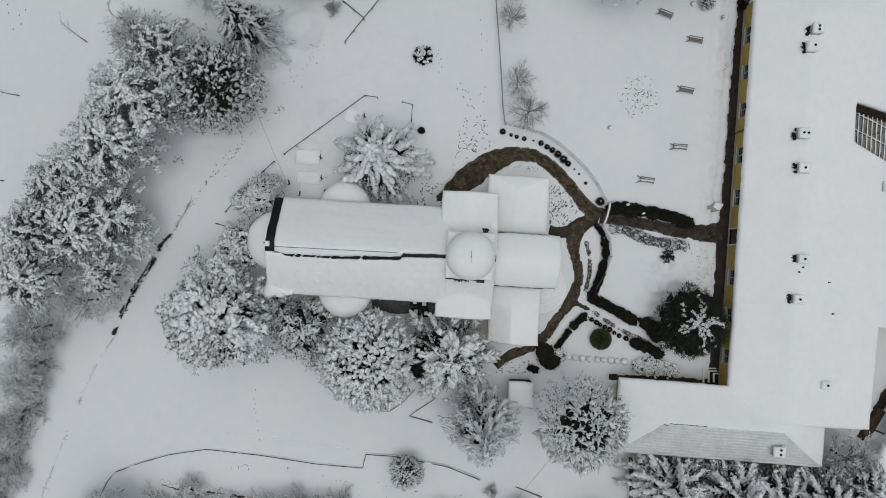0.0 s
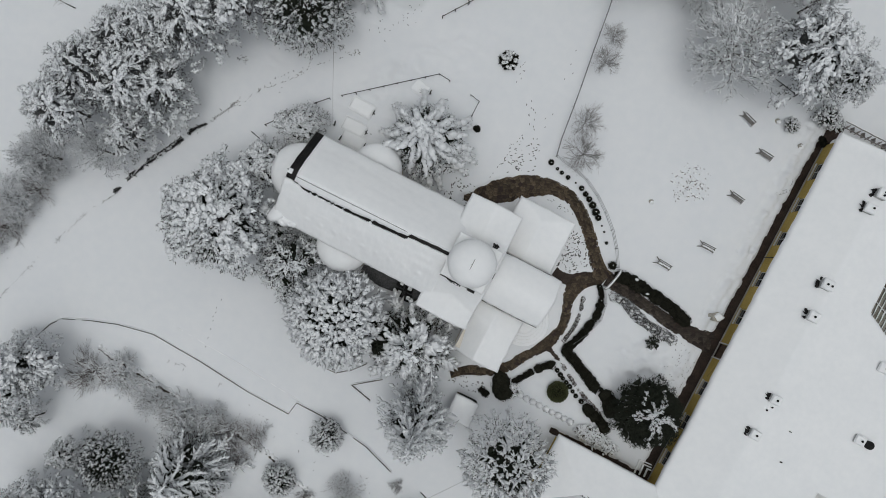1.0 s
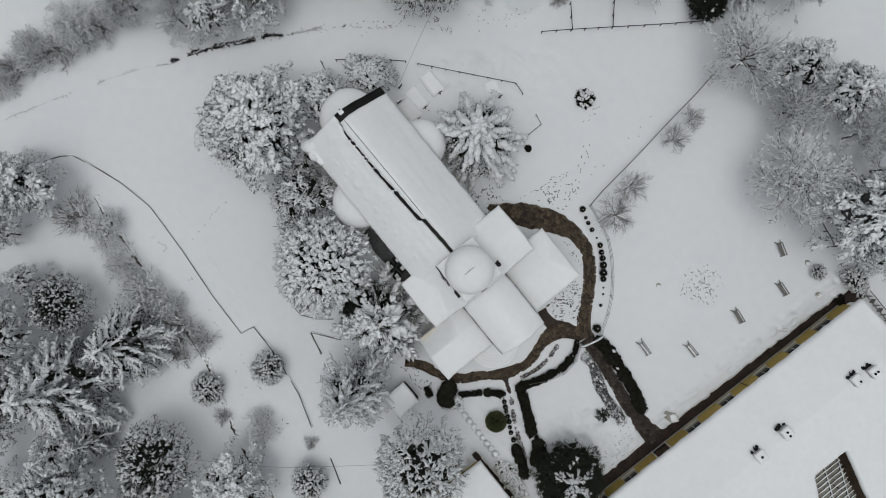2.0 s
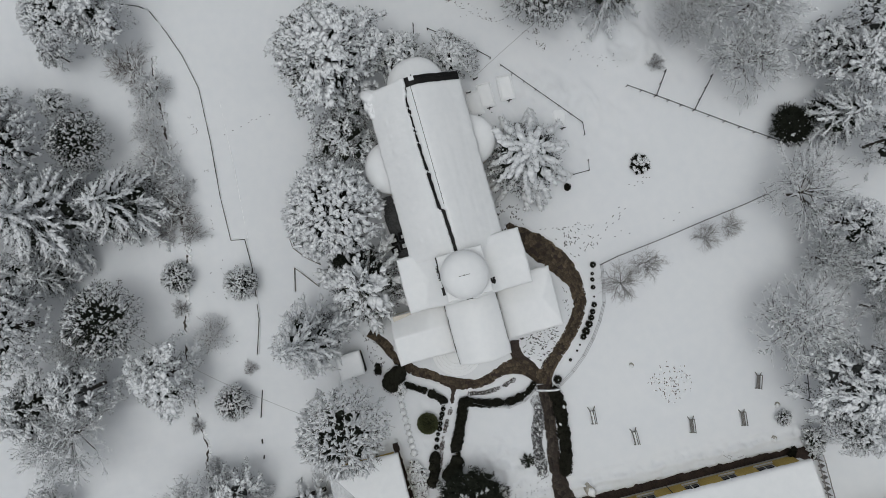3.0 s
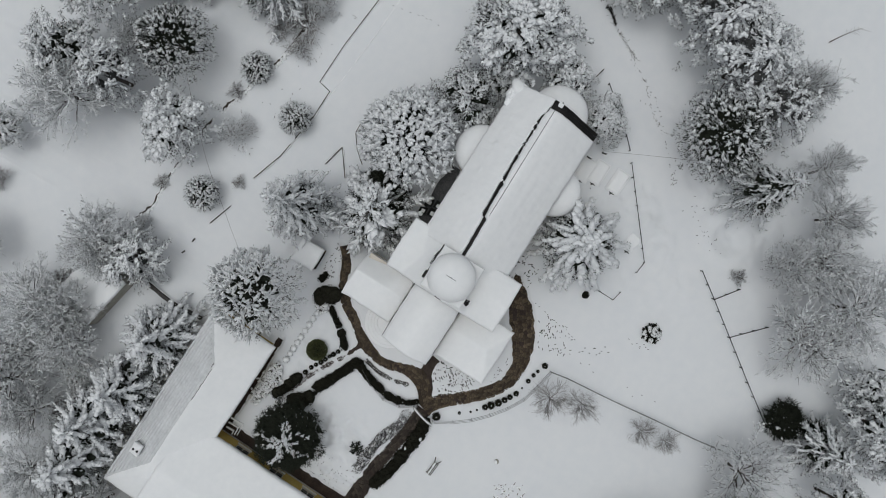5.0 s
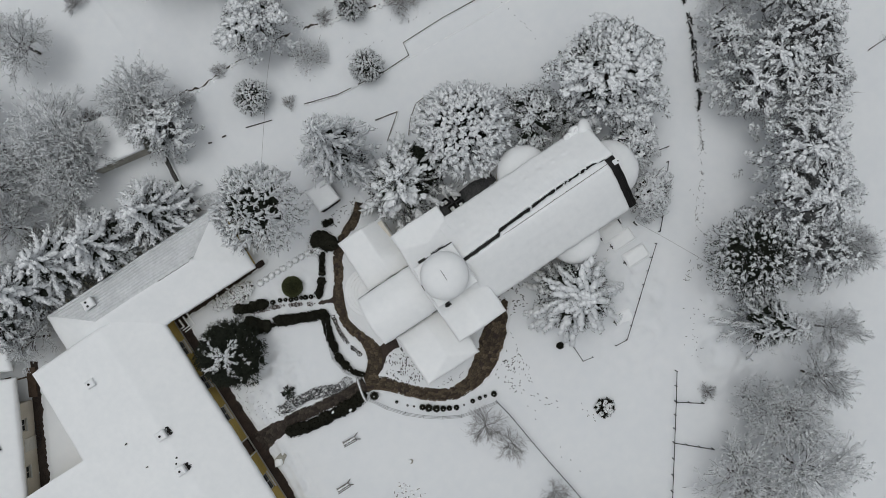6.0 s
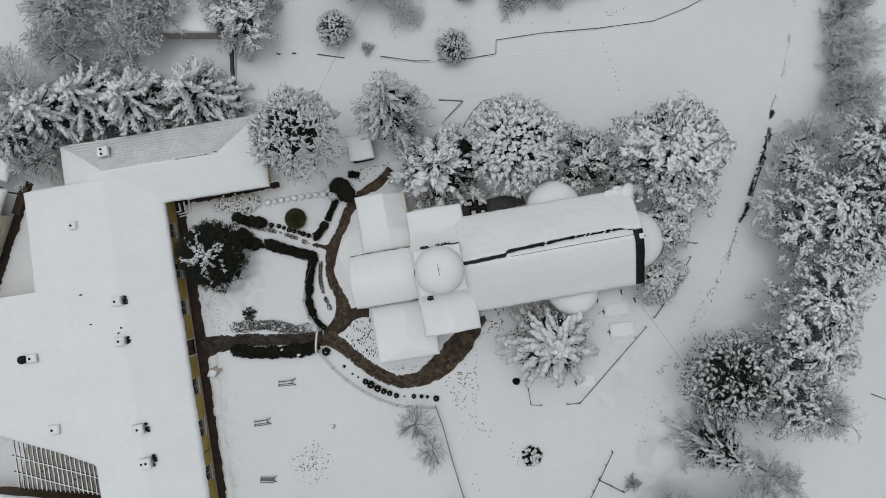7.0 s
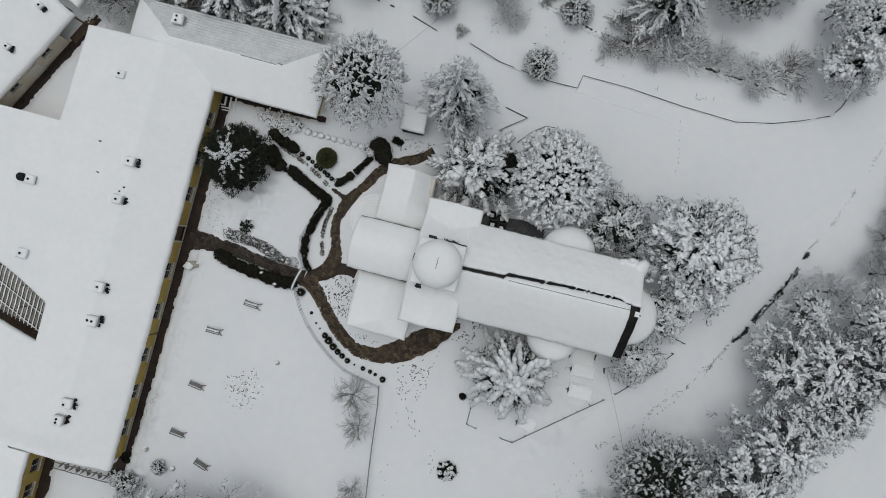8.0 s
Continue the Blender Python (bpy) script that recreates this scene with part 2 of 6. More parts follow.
def quad(p0, p1, p2, p3):
    """Bilinear map: p0 at (0,0), p1 at (1,0), p2 at (1,1), p3 at (0,1)."""
    p = [np.array(q, float) for q in (p0, p1, p2, p3)]
    return lambda u, v: tuple((1 - u) * (1 - v) * p[0][i] + u * (1 - v) * p[1][i] + u * v * p[2][i] + (1 - u) * v * p[3][i] for i in (0, 1))


def dense(points, step):
    """Points at even steps along a polyline rounded by a Catmull-Rom curve."""
    p = np.asarray(points, float)
    p = np.concatenate([[2 * p[0] - p[1]], p, [2 * p[-1] - p[-2]]])
    out = []
    for i in range(1, len(p) - 2):
        a, b, c, d = p[i - 1:i + 3]
        for t in np.linspace(0, 1, 12, endpoint=False):
            out.append(0.5 * (2 * b + (c - a) * t + (2 * a - 5 * b + 4 * c - d) * t * t + (3 * b - a - 3 * c + d) * t ** 3))
    out.append(p[-2])
    out = np.array(out)
    run = np.concatenate([[0], np.cumsum(np.linalg.norm(np.diff(out, axis=0), axis=1))])
    at = np.linspace(0, run[-1], max(2, int(run[-1] / step) + 1))
    return np.stack([np.interp(at, run, out[:, k]) for k in range(out.shape[1])], 1)


def straight(points, step):
    """Points at even steps along a polyline with its corners kept."""
    out = []
    for a, b in zip(points[:-1], points[1:]):
        a, b = np.array(a, float), np.array(b, float)
        n = max(1, round(np.linalg.norm(b - a) / step))
        out += [a + (b - a) * i / n for i in range(n)]
    return np.array(out + [np.array(points[-1], float)])


def normals(p):
    t = np.gradient(p, axis=0)
    t /= np.linalg.norm(t, axis=1)[:, None] + 1e-9
    return np.stack([-t[:, 1], t[:, 0]], 1)


def strip_distance(X, Y, line):
    """Distance in plan to a polyline whose third number is its half width; negative inside."""
    best = np.full(X.shape, 1e9)
    for a, b in zip(line[:-1], line[1:]):
        dx, dy = b[0] - a[0], b[1] - a[1]
        t = np.clip(((X - a[0]) * dx + (Y - a[1]) * dy) / (dx * dx + dy * dy), 0, 1)
        best = np.minimum(best, np.hypot(X - a[0] - t * dx, Y - a[1] - t * dy) - (a[2] + (b[2] - a[2]) * t))
    return best


# ---------------------------------------------------------------- ground and paths
LOOP = [(-1.9, 6.6, 0.3), (-1.0, 6.9, 0.6), (-0.1, 7.5, 1.05), (1.1, 8.5, 1.3), (2.7, 9.7, 1.3), (4.6, 10.8, 1.15), (6.5, 11.4, 0.82), (8.2, 11.3, 0.68), (9.8, 10.6, 0.64), (11.3, 9.2, 0.62),
        (12.6, 7.7, 0.62), (13.7, 6.2, 0.66), (14.8, 5.1, 0.75), (15.7, 4.7, 0.7)]
EAST = [(15.7, 4.7, 0.75), (18.6, 4.3, 0.6), (21.0, 3.7, 0.6), (23.4, 3.2, 0.62), (25.8, 2.9, 0.75), (28.8, 2.9, 1.1)]
SOUTH = [(14.8, 4.6, 0.7), (13.5, 3.4, 0.7), (12.8, 2.2, 0.8), (12.9, 0.8, 0.55), (13.3, -0.8, 0.45), (13.3, -2.4, 0.48), (12.6, -4.3, 0.55), (11.2, -6.2, 0.45),
         (9.9, -8.0, 0.55), (8.3, -9.4, 0.5), (6.0, -10.2, 0.5), (4.4, -11.4, 0.5)]
SPUR = [(12.6, -4.4, 0.4), (14.2, -5.2, 0.25), (15.2, -5.8, 0.12)]
NAVESIDE = [(-8.9, -4.9, 0.6), (-6.0, -5.1, 0.85), (-3.5, -5.1, 0.9), (-1.4, -5.2, 0.8)]
DOORSTEP = [(13.6, 4.1, 0.5), (12.4, 3.0, 0.75), (11.2, 2.9, 0.6), (10.2, 3.1, 0.5)]
WALLSIDE = [(32.0, 30.0, 0.7), (31.1, 27.6, 0.65), (30.25, 18.8, 0.62), (29.55, 9.7, 0.62), (29.0, 2.4, 0.9), (28.6, -3.6, 0.85), (28.3, -9.6, 0.85), (28.2, -13.4, 1.0)]
WINGSIDE = [(16.6, -12.6, 0.4), (22.0, -12.9, 0.45), (28.2, -13.6, 0.7)]
YARD = [(43.2, -19.0, 0.4), (43.9, -18.0, 0.5), (47.0, -12.9, 0.6), (51.1, -6.0, 0.6), (54.2, -0.9, 0.6)]
NORTHWALL = [(39.0, 28.4, 0.7), (39.6, 36.0, 0.7)]
COURT = [(38.0, 14.9, 2.8), (50.5, 10.6, 3.2)]
PATHS = (LOOP, EAST, SOUTH, SPUR, DOORSTEP, WALLSIDE, WINGSIDE, NAVESIDE, YARD, NORTHWALL, COURT)


def axis(lo, hi, step, mid_lo, mid_hi, far=420.0):
    """Grid lines: fine from lo to hi, medium out to mid_lo and mid_hi, then ever coarser to the horizon."""
    core = list(np.arange(lo, hi + 1e-6, step))
    out = []
    for sign, edge, mid in ((1, core[-1], mid_hi), (-1, core[0], mid_lo)):
        x, d, run = edge, 1.0, []
        while abs(x) < far:
            inner = sign * (mid - x) > 0
            x += sign * (0.36 if inner else d)
            run.append(x)
            if not inner and abs(x) > 54:
                d = min(d * 1.35, 80)
        out.append(run)
    return np.array(out[1][::-1] + core + out[0])


def ground_z(X, Y):
    z = 0.10 * wob(X, Y, 0.12, 1.0) + 0.018 * wob(X, Y, 0.7, 4.0)
    far = np.clip((np.hypot(X, Y) - 60) / 200, 0, 1)
    z = z * (1 - far)
    run = strip_distance(X, Y, WALLSIDE)
    bank = np.clip(1 - np.abs(run - 1.1) / 1.5, 0, 1) ** 0.7 * (Y > -2) * (Y < 29) * (X < 31)
    z = z + bank * (0.16 + 0.2 * wob(X, Y, 2.0, 2.0) + 0.26 * wob(X, Y, 4.6, 5.0) + 0.14 * np.cos(5.2 * run))
    lawn = np.clip(1.6 - 1.6 * np.hypot((X - 23.4) / 5.5, (Y + 2.4) / 4.2), 0, 1) + 0.5 * np.clip(1.5 - 1.5 * np.hypot((X - 17.5) / 7, (Y + 7.6) / 3.6), 0, 1)
    z = z + lawn * (0.24 * wob(X, Y, 1.9, 6.0) + 0.34 * wob(X, Y, 3.6, 3.0))
    heap = np.clip(1.4 - np.hypot((X + 19) * 0.75 + (Y - 19) * 0.5, (X + 19) * 0.5 - (Y - 19) * 0.75) / 10, 0, 1) * (1 - far)
    heap = heap * np.clip((np.abs((X + 21) * 0.78 - (Y - 13) * 0.62) - 1.5) / 2, 0, 1)
    wood = np.clip((-23.5 - Y) / 3, 0, 1) * np.clip((70 + Y) / 20, 0, 1) * (X < 14) * (np.abs(X) < 60)
    z = z + heap * (0.55 * wob(X, Y, 0.8, 8.0) + 0.3 * wob(X, Y, 2.1, 4.0)) + wood * (0.4 * wob(X, Y, 0.45, 9.0) + 0.16 * wob(X, Y, 1.5, 5.0))
    pit = np.hypot(X + 16.0, Y - 24.6)
    z = z + 0.28 * np.exp(-((pit - 2.1) / 0.55) ** 2) - 0.15 * np.exp(-(pit / 1.4) ** 2)
    ring = np.hypot(X - 19.9, Y - 17.6)
    z = z + 0.10 * np.exp(-((ring - 2.6) / 0.6) ** 2)
    for k in PATHS:
        d = strip_distance(X, Y, k) + 0.08 + 0.16 * wob(X, Y, 2.6, 3.0) + 0.07 * wob(X, Y, 7.0, 1.0)
        z = z - (0.24 + z) * (1 - np.clip(d / 0.22, 0, 1)) ** 1.0
    return z


gx, gy = axis(-4.0, 32.2, 0.21, -31.0, 53.0), axis(-14.2, 30.2, 0.21, -22.0, 30.3)
GX, GY = np.meshgrid(gx, gy, indexing="ij")
GZ = ground_z(GX, GY)
gi = np.arange(GX.size).reshape(GX.shape)
gs = Soup()
gs.add(np.stack([GX, GY, GZ], -1).reshape(-1, 3), [tuple(r) for r in np.stack([gi[:-1, :-1], gi[1:, :-1], gi[1:, 1:], gi[:-1, 1:]], -1).reshape(-1, 4).tolist()])
ground = tagged(part("ground", gs, GROUND), "deep untouched snow over lawn and lanes", "ground", kind="structure")


def ribbon(line, name, mat, label, z=-0.19, extra=0.3):
    """The paved bed of a path, its edges buried under the snow banks."""
    p = dense(line, 0.4)
    nrm = normals(p[:, :2])
    s = Soup()
    cols = np.linspace(-1, 1, 7)
    v = [(x + nx * c * (w + extra), y + ny * c * (w + extra), z + 0.012 * math.sin(3.1 * x + 5 * c) * math.sin(2.7 * y)) for (x, y, w), (nx, ny) in zip(p, nrm) for c in cols]
    k = len(cols)
    f = [(i * k + j, i * k + j + 1, (i + 1) * k + j + 1, (i + 1) * k + j) for i in range(len(p) - 1) for j in range(k - 1)]
    s.add(v, f)
    return tagged(part(name, s, mat), label, "path", kind="structure")


path_loop = ribbon(LOOP, "path", EARTH, "swept path of brown crazy paving round the church")
path_east = ribbon(EAST, "path", EARTH, "swept flagstone path between hedge and shrubs", -0.186)
path_south = ribbon(SOUTH, "path", EARTH, "narrow swept flagstone path beside the porch", -0.182)
ribbon(SPUR, "path", EARTH, "short trodden strip of bare earth", -0.178)
ribbon(DOORSTEP, "path", EARTH, "wet bare patch in front of the church door", -0.168)
ribbon(WALLSIDE, "pavement", PAVING, "wet brown pavement along the yellow wall", -0.174)
# dark bed painting the shaded, rubble-strewn snow between nave and trees
ribbon(NAVESIDE, "pavement", SHADE_RUBBLE, "dark apron for shaded snow and rubble along the nave wall", -0.174)
ribbon(WINGSIDE, "pavement", PAVING, "dark wet strip along the wing", -0.17)
ribbon(YARD, "pavement", EARTH, "dark wet lane between two buildings", -0.174)
ribbon(NORTHWALL, "pavement", PAVING, "wet pavement at the foot of the yellow wall", -0.174)
ribbon(COURT, "pavement", CONCRETE, "grey courtyard floor under the pergola", -0.174, 1.0)

# ---------------------------------------------------------------- the church
church = thing("church", pose(1.54, 0.24, 0, 0, 0, -3.4), "cream cruciform church with a low dome under thick snow", "church")


def nave_z(x, y):
    return 9.4 - 2.9 * (np.abs(y - 0.1) / 4.55) ** 1.25


def slit_w(x):
    """Width of the bare slit: a broken string of openings, then a long even one."""
    w = np.interp(x, [-19.6, -18.8, -18.6, -17.8, -17.4, -15.0, -12.0, -9.0, -6.5, -6.2, 3], [-0.1, -0.1, 0.1, 0.12, 0.2, 0.22, 0.3, 0.38, 0.38, 0.34, 0.34])
    for at, wide in ((-18.05, 0.1), (-16.7, 0.1), (-16.05, 0.09), (-14.65, 0.1), (-14.25, 0.05), (-13.25, 0.06), (-10.4, 0.1)):
        w = w - 0.32 * np.exp(-((x - at) / wide) ** 2)
    return w + 0.07 * wob(x, 0 * x, 2.2, 1.0) * (x < -10.0)


def slit_y(x):
    """North edge of the slit, which steps up where the last opening begins."""
    mid = np.interp(x, [-19, -18.3, -17.5, -15.3, -12.1, -10.5, -8.4, -6.7, -6.45, -4.6, -2.3, 3], [-0.62, -0.66, -0.88, -0.85, -0.86, -0.72, -0.64, -0.55, -0.25, -0.2, -0.08, 0.0])
    return mid + np.maximum(slit_w(x), 0.0) / 2


def slit_comb(x):
    """Melting edge: a fine comb of drips along the south side."""
    return np.where(x > -12.8, 0.085, 0.0) * np.abs(((x / 0.19) % 1.0) * 2 - 1) ** 1.5


def slope_lumps(x, y):
    """Soft streaks down the length of the roof and a row of low lumps near the south eave."""
    z = nave_z(x, y) + 0.035 * wob(x * 0.22, y * 2.2, 1.0, 3.0) + 0.02 * wob(x * 0.5, y * 5.0, 1.0, 6.0)
    for k in range(9):
        z = z + 0.09 * np.exp(-((x + 16.2 - 1.5 * k) / 0.3) ** 2 - ((y + 3.35 - 0.03 * k) / 0.16) ** 2)
    return z


def walls(name, x0, x1, y0, y1, h, mat, parent, base=-0.3):
    return part(name, box((x1 - x0, y1 - y0, h - base), ((x0 + x1) / 2, (y0 + y1) / 2, base), 0.03), mat, parent)


walls("nave_wall", -19.2, 2.2, -4.1, 4.3, 6.35, PLASTER, church)
roof = part("nave_roof", patch(quad((-19.55, -4.55), (2.4, -4.55), (2.4, 4.72), (-19.55, 4.72)), lambda x, y: nave_z(x, y) - 0.12, 30, 41, 0.06, 0.1, 0.12, 0.0), METAL, church, "dark standing-seam metal roof")
for x in np.arange(-19.2, -2.5, 0.55):
    ys = np.linspace(-4.5, 4.6, 25)
    s = Soup()
    tube(s, np.stack([0 * ys + x, ys, nave_z(x, ys) - 0.05], 1), 0 * ys + 0.025, 4)
    part("seam", s, METAL, roof)
part("roof_snow", patch(lambda u, v: (-18.72 + 16.7 * u + (1 - v) * 0.1, slit_y(-18.72 + 16.7 * u) + v * (4.78 - slit_y(-18.72 + 16.7 * u))), slope_lumps, 260, 40, 0.3, 0.22, 0.08, 0.012, 1.0), SNOW, church, "smooth blanket of snow")
part("roof_snow", patch(lambda u, v: (-19.62 + 17.6 * u, -4.72 + v * (slit_y(-19.62 + 17.6 * u) - np.maximum(slit_w(-19.62 + 17.6 * u) - slit_comb(-19.62 + 17.6 * u), -0.02) + 4.72)), slope_lumps, 520, 40, 0.3, 0.16, 0.08, 0.05, 5.0), SNOW, church, "sliding lumpy blanket of snow")
# wind-blown snow lip at the east gable
s = Soup()
rng = np.random.default_rng(4)
for k in range(9):
    blob(s, (-19.45 + 0.25 * k, -4.55 + rng.uniform(-0.1, 0.12), 6.75), (0.42, 0.3, 0.28), rng, 0.25)
blob(s, (-19.3, -4.35, 6.75), (0.75, 0.85, 0.5), rng, 0.2)
blob(s, (-18.5, -4.65, 6.55), (0.8, 0.45, 0.4), rng, 0.2)
part("snow_cornice", s, SNOW, church, "overhanging snow cornice")
# ridge cable with its clips
s = Soup()
xs = np.linspace(-18.6, -6.7, 60)
tube(s, np.stack([xs, 0.04 + 0.01 * xs, nave_z(xs, 0 * xs) + 0.3 + 0.03 * wob(xs, 0 * xs, 3.0, 2.0)], 1), 0 * xs + 0.018, 4)
for x in np.arange(-18.5, -6.8, 0.23):
    blob(s, (x, 0.04 + 0.01 * x + rng.normal(0, 0.015), 9.71), (rng.uniform(0.03, 0.09), 0.03, 0.03), rng, 0.1, ICO1)
part("ridge_cable", s, IRON, church)
part("gable_post", box((0.12, 0.12, 0.5), (-19.5, 0.15, 9.2), 0.02), IRON, church)
part("gable_cap", box((0.55, 0.5, 0.16), (-19.3, 0.1, 9.45), 0.06), SNOW, church)


def half_dome(name, cx, cy, r, z0, h, a0, a1):
    """A half-round chapel: wall below, rounded snow-covered roof above."""
    b = Soup()
    n = 28
    an = np.radians(np.linspace(a0, a1, n))
    ring = [(cx + (r - 0.25) * math.cos(a), cy + (r - 0.25) * math.sin(a)) for a in an]
    v = [(x, y, -0.3) for x, y in ring] + [(x, y, z0) for x, y in ring]
    b.add(v, [(i, i + 1, n + i + 1, n + i) for i in range(n - 1)] + [(n - 1, 0, n, 2 * n - 1)])
    wall = part(name + "_wall", b, PLASTER, church)
    s = Soup()
    m = 10
    vv = []
    for j in range(m):
        e = j / (m - 1)
        rr = r * math.cos(e * math.pi / 2) ** 0.9
        zz = z0 + 0.12 + h * math.sin(e * math.pi / 2)
        vv += [(cx + rr * math.cos(a), cy + rr * math.sin(a), zz) for a in an]
    f = [(j * n + i, j * n + i + 1, (j + 1) * n + i + 1, (j + 1) * n + i) for j in range(m - 1) for i in range(n - 1)]
    k = len(vv)
    vv += [(cx + (r - 0.03) * math.cos(a), cy + (r - 0.03) * math.sin(a), z0 - 0.06) for a in an]
    f += [(k + i, k + i + 1, i + 1, i) for i in range(n - 1)]
    f.append(tuple(range(k, k + n))[::-1])
    s.add(vv, f)
    part(name + "_roof", s, SNOW, church, "rounded snow-covered half dome")


half_dome("apse", -19.55, 0.45, 3.0, 4.7, 1.5, 88, 272)
half_dome("side_chapel", -12.85, 4.3, 2.6, 4.6, 1.1, -5, 185)
half_dome("side_chapel", -12.3, -4.1, 2.75, 4.6, 1.1, 175, 365)


s = Soup()
lumps(s, [(-10.75, -4.75, 5.5), (-10.6, -4.95, 5.35)], [(0.3, -1.0, -0.3)] * 2, [(0.45, 0.18, 0.1), (0.3, 0.1, 0.08)], rng, 0.2)
part("bare_patch", s, METAL, church, "dark crack where the chapel snow has slid")


def arm_north(x, y):
    return np.maximum(nave_z(x, y), 8.4 - 1.0 * (np.abs(x + 0.27) / 2.75) ** 1.3)


def arm_south(x, y):
    return np.maximum(nave_z(x, y), 7.2 - 0.7 * (np.abs(x + 0.3) / 2.75) ** 1.3)


walls("transept_wall", -2.7, 2.15, -5.7, 5.95, 6.4, PLASTER, church)
part("roof_snow", patch(quad((-3.02, 0.3), (2.47, 0.3), (2.47, 6.3), (-3.02, 6.3)), arm_north, 36, 40, 0.3, 0.18, 0.2, 0.01, 2.0), SNOW, church, "snow on the north arm")
part("roof_snow", patch(quad((-3.08, -6.03), (2.42, -6.03), (2.42, -0.3), (-3.08, -0.3)), arm_south, 36, 40, 0.27, 0.18, 0.2, 0.01, 7.0), SNOW, church, "snow on the south arm")
# crossing tower, drum and dome
part("tower", box((4.42, 4.36, 4.2), (-0.05, 0.11, 5.7), 0.03), PLASTER, church)
# dark strips drawn for the shadow gaps along the tower's snow edges
part("shadow_strip", box((0.5, 0.14, 0.5), (1.25, 2.42, 9.35), 0.02), METAL, church, "dark strip for the shadow gap under the tower snow")
for x, long, wide in ((-1.85, 0.8, 0.1), (-0.75, 1.45, 0.3), (0.35, 0.7, 0.1), (1.05, 0.75, 0.26)):
    part("shadow_strip", box((long, wide, 0.5), (x, -2.1 - wide / 2, 9.3), 0.02), METAL, church, "dark strip for the shadow gap under the tower snow")
s = Soup()
for k in range(12):
    blob(s, (-1.45 + 0.13 * k + rng.uniform(-0.03, 0.03), -2.36, 9.78 + rng.uniform(-0.05, 0.05)), (0.05, 0.1 + 0.06 * rng.random(), 0.08), rng, 0.2, ICO1)
part("icicle_fringe", s, SNOW, church)
s = Soup()
for k in range(7):
    blob(s, (1.0 + 0.08 * k, 2.62 + rng.uniform(-0.08, 0.08), 9.72), (0.12, 0.1, 0.08), rng, 0.4, ICO1)
part("bare_patch", s, METAL, church)
part("tower_snow", patch(quad((-2.3, -2.1), (2.18, -2.1), (2.18, 2.32), (-2.3, 2.32)), lambda x, y: 9.9 + 0 * x, 30, 30, 0.2, 0.15, 0.12, 0.01, 3.0), SNOW, church)


def lathe(profile, cx, cy, n=48):
    s = Soup()
    an = np.arange(n) * 2 * np.pi / n
    v = [(cx + r * math.cos(a), cy + r * math.sin(a), z) for r, z in profile for a in an]
    f = [(j * n + i, j * n + (i + 1) % n, (j + 1) * n + (i + 1) % n, (j + 1) * n + i) for j in range(len(profile) - 1) for i in range(n)]
    f.append(tuple(range(n))[::-1])
    f.append(tuple((len(profile) - 1) * n + i for i in range(n)))
    s.add(v, f)
    return s


part("drum", lathe([(2.02, 9.8), (2.02, 10.75), (2.12, 10.8), (2.12, 10.9)], -0.02, 0.1), PLASTER, church)
dome = part("dome", lathe([(2.2, 10.86), (2.27, 10.98)] + [(2.27 * math.cos(e) ** 0.95, 11.0 + 1.45 * math.sin(e)) for e in np.linspace(0.06, 1.53, 14)], -0.02, 0.1), SNOW, church, "snow-covered low dome")
s = Soup()
tube(s, [(-0.02, 0.02, 12.3), (-0.02, 0.02, 13.9)], [0.025, 0.02], 6)
tube(s, [(-0.02, -0.5, 13.35), (-0.02, 0.55, 13.35)], [0.02, 0.02], 6)
blob(s, (-0.02, 0.02, 12.5), (0.06, 0.06, 0.06), rng, 0.05, ICO1)
part("cross", s, IRON, dome, "thin dark iron cross")
# west arm
walls("west_wall", 2.2, 8.3, -2.3, 2.3, 6.7, PLASTER, church)
west_z = lambda x, y: 8.1 - 1.1 * (np.abs(y) / 2.6) ** 1.7
part("roof_snow", patch(lambda u, v: (2.25 + u * (6.28 + 0.1 * v + 0.16 * np.sin(np.pi * v)), -2.6 + 5.17 * v), west_z, 50, 34, 0.28, 0.2, 0.25, 0.008, 9.0), SNOW, church, "smooth snow on a barrel roof")
part("west_roof", patch(quad((2.3, -2.66), (8.45, -2.66), (8.5, 2.62), (2.3, 2.62)), lambda x, y: west_z(x, y) - 0.16, 20, 20, 0.03, 0.1, 0.1, 0.0), METAL, church)
# porches
walls("porch_wall", 2.0, 7.3, 2.4, 8.1, 4.5, PLASTER, church)
hip_n = lambda x, y: 4.55 + np.minimum(np.minimum((x - 1.4) * 0.22, (7.7 - x) * 0.2), np.minimum((8.6 - y) * 0.42, 0.85))
part("porch_snow", patch(quad((1.44, 2.66), (7.66, 2.66), (7.62, 8.48), (1.44, 8.53)), hip_n, 40, 40, 0.26, 0.22, 0.2, 0.01, 11.0), SNOW, church, "snow on the hipped porch roof")
walls("porch_wall", 2.4, 7.0, -8.1, -2.4, 4.3, PLASTER, church)
hip_s = lambda x, y: 4.5 + np.where(x > 4.5, 1.0 - (x - 4.5) * 0.26, 1.0 - (4.5 - x) * np.interp(y, [-8.5, -5.4, -4.2], [0.95, 0.7, 0.25]))
part("porch_snow", patch(quad((2.3, -8.42), (7.36, -8.53), (7.38, -2.66), (2.3, -2.66)), hip_s, 44, 44, 0.24, 0.2, 0.2, 0.01, 13.0), SNOW, church, "snow on the gabled porch roof")

# round entrance steps
steps = thing("entrance_steps", pose(9.3, -3.0, 0), "round stone entrance steps buried in snow", "steps")
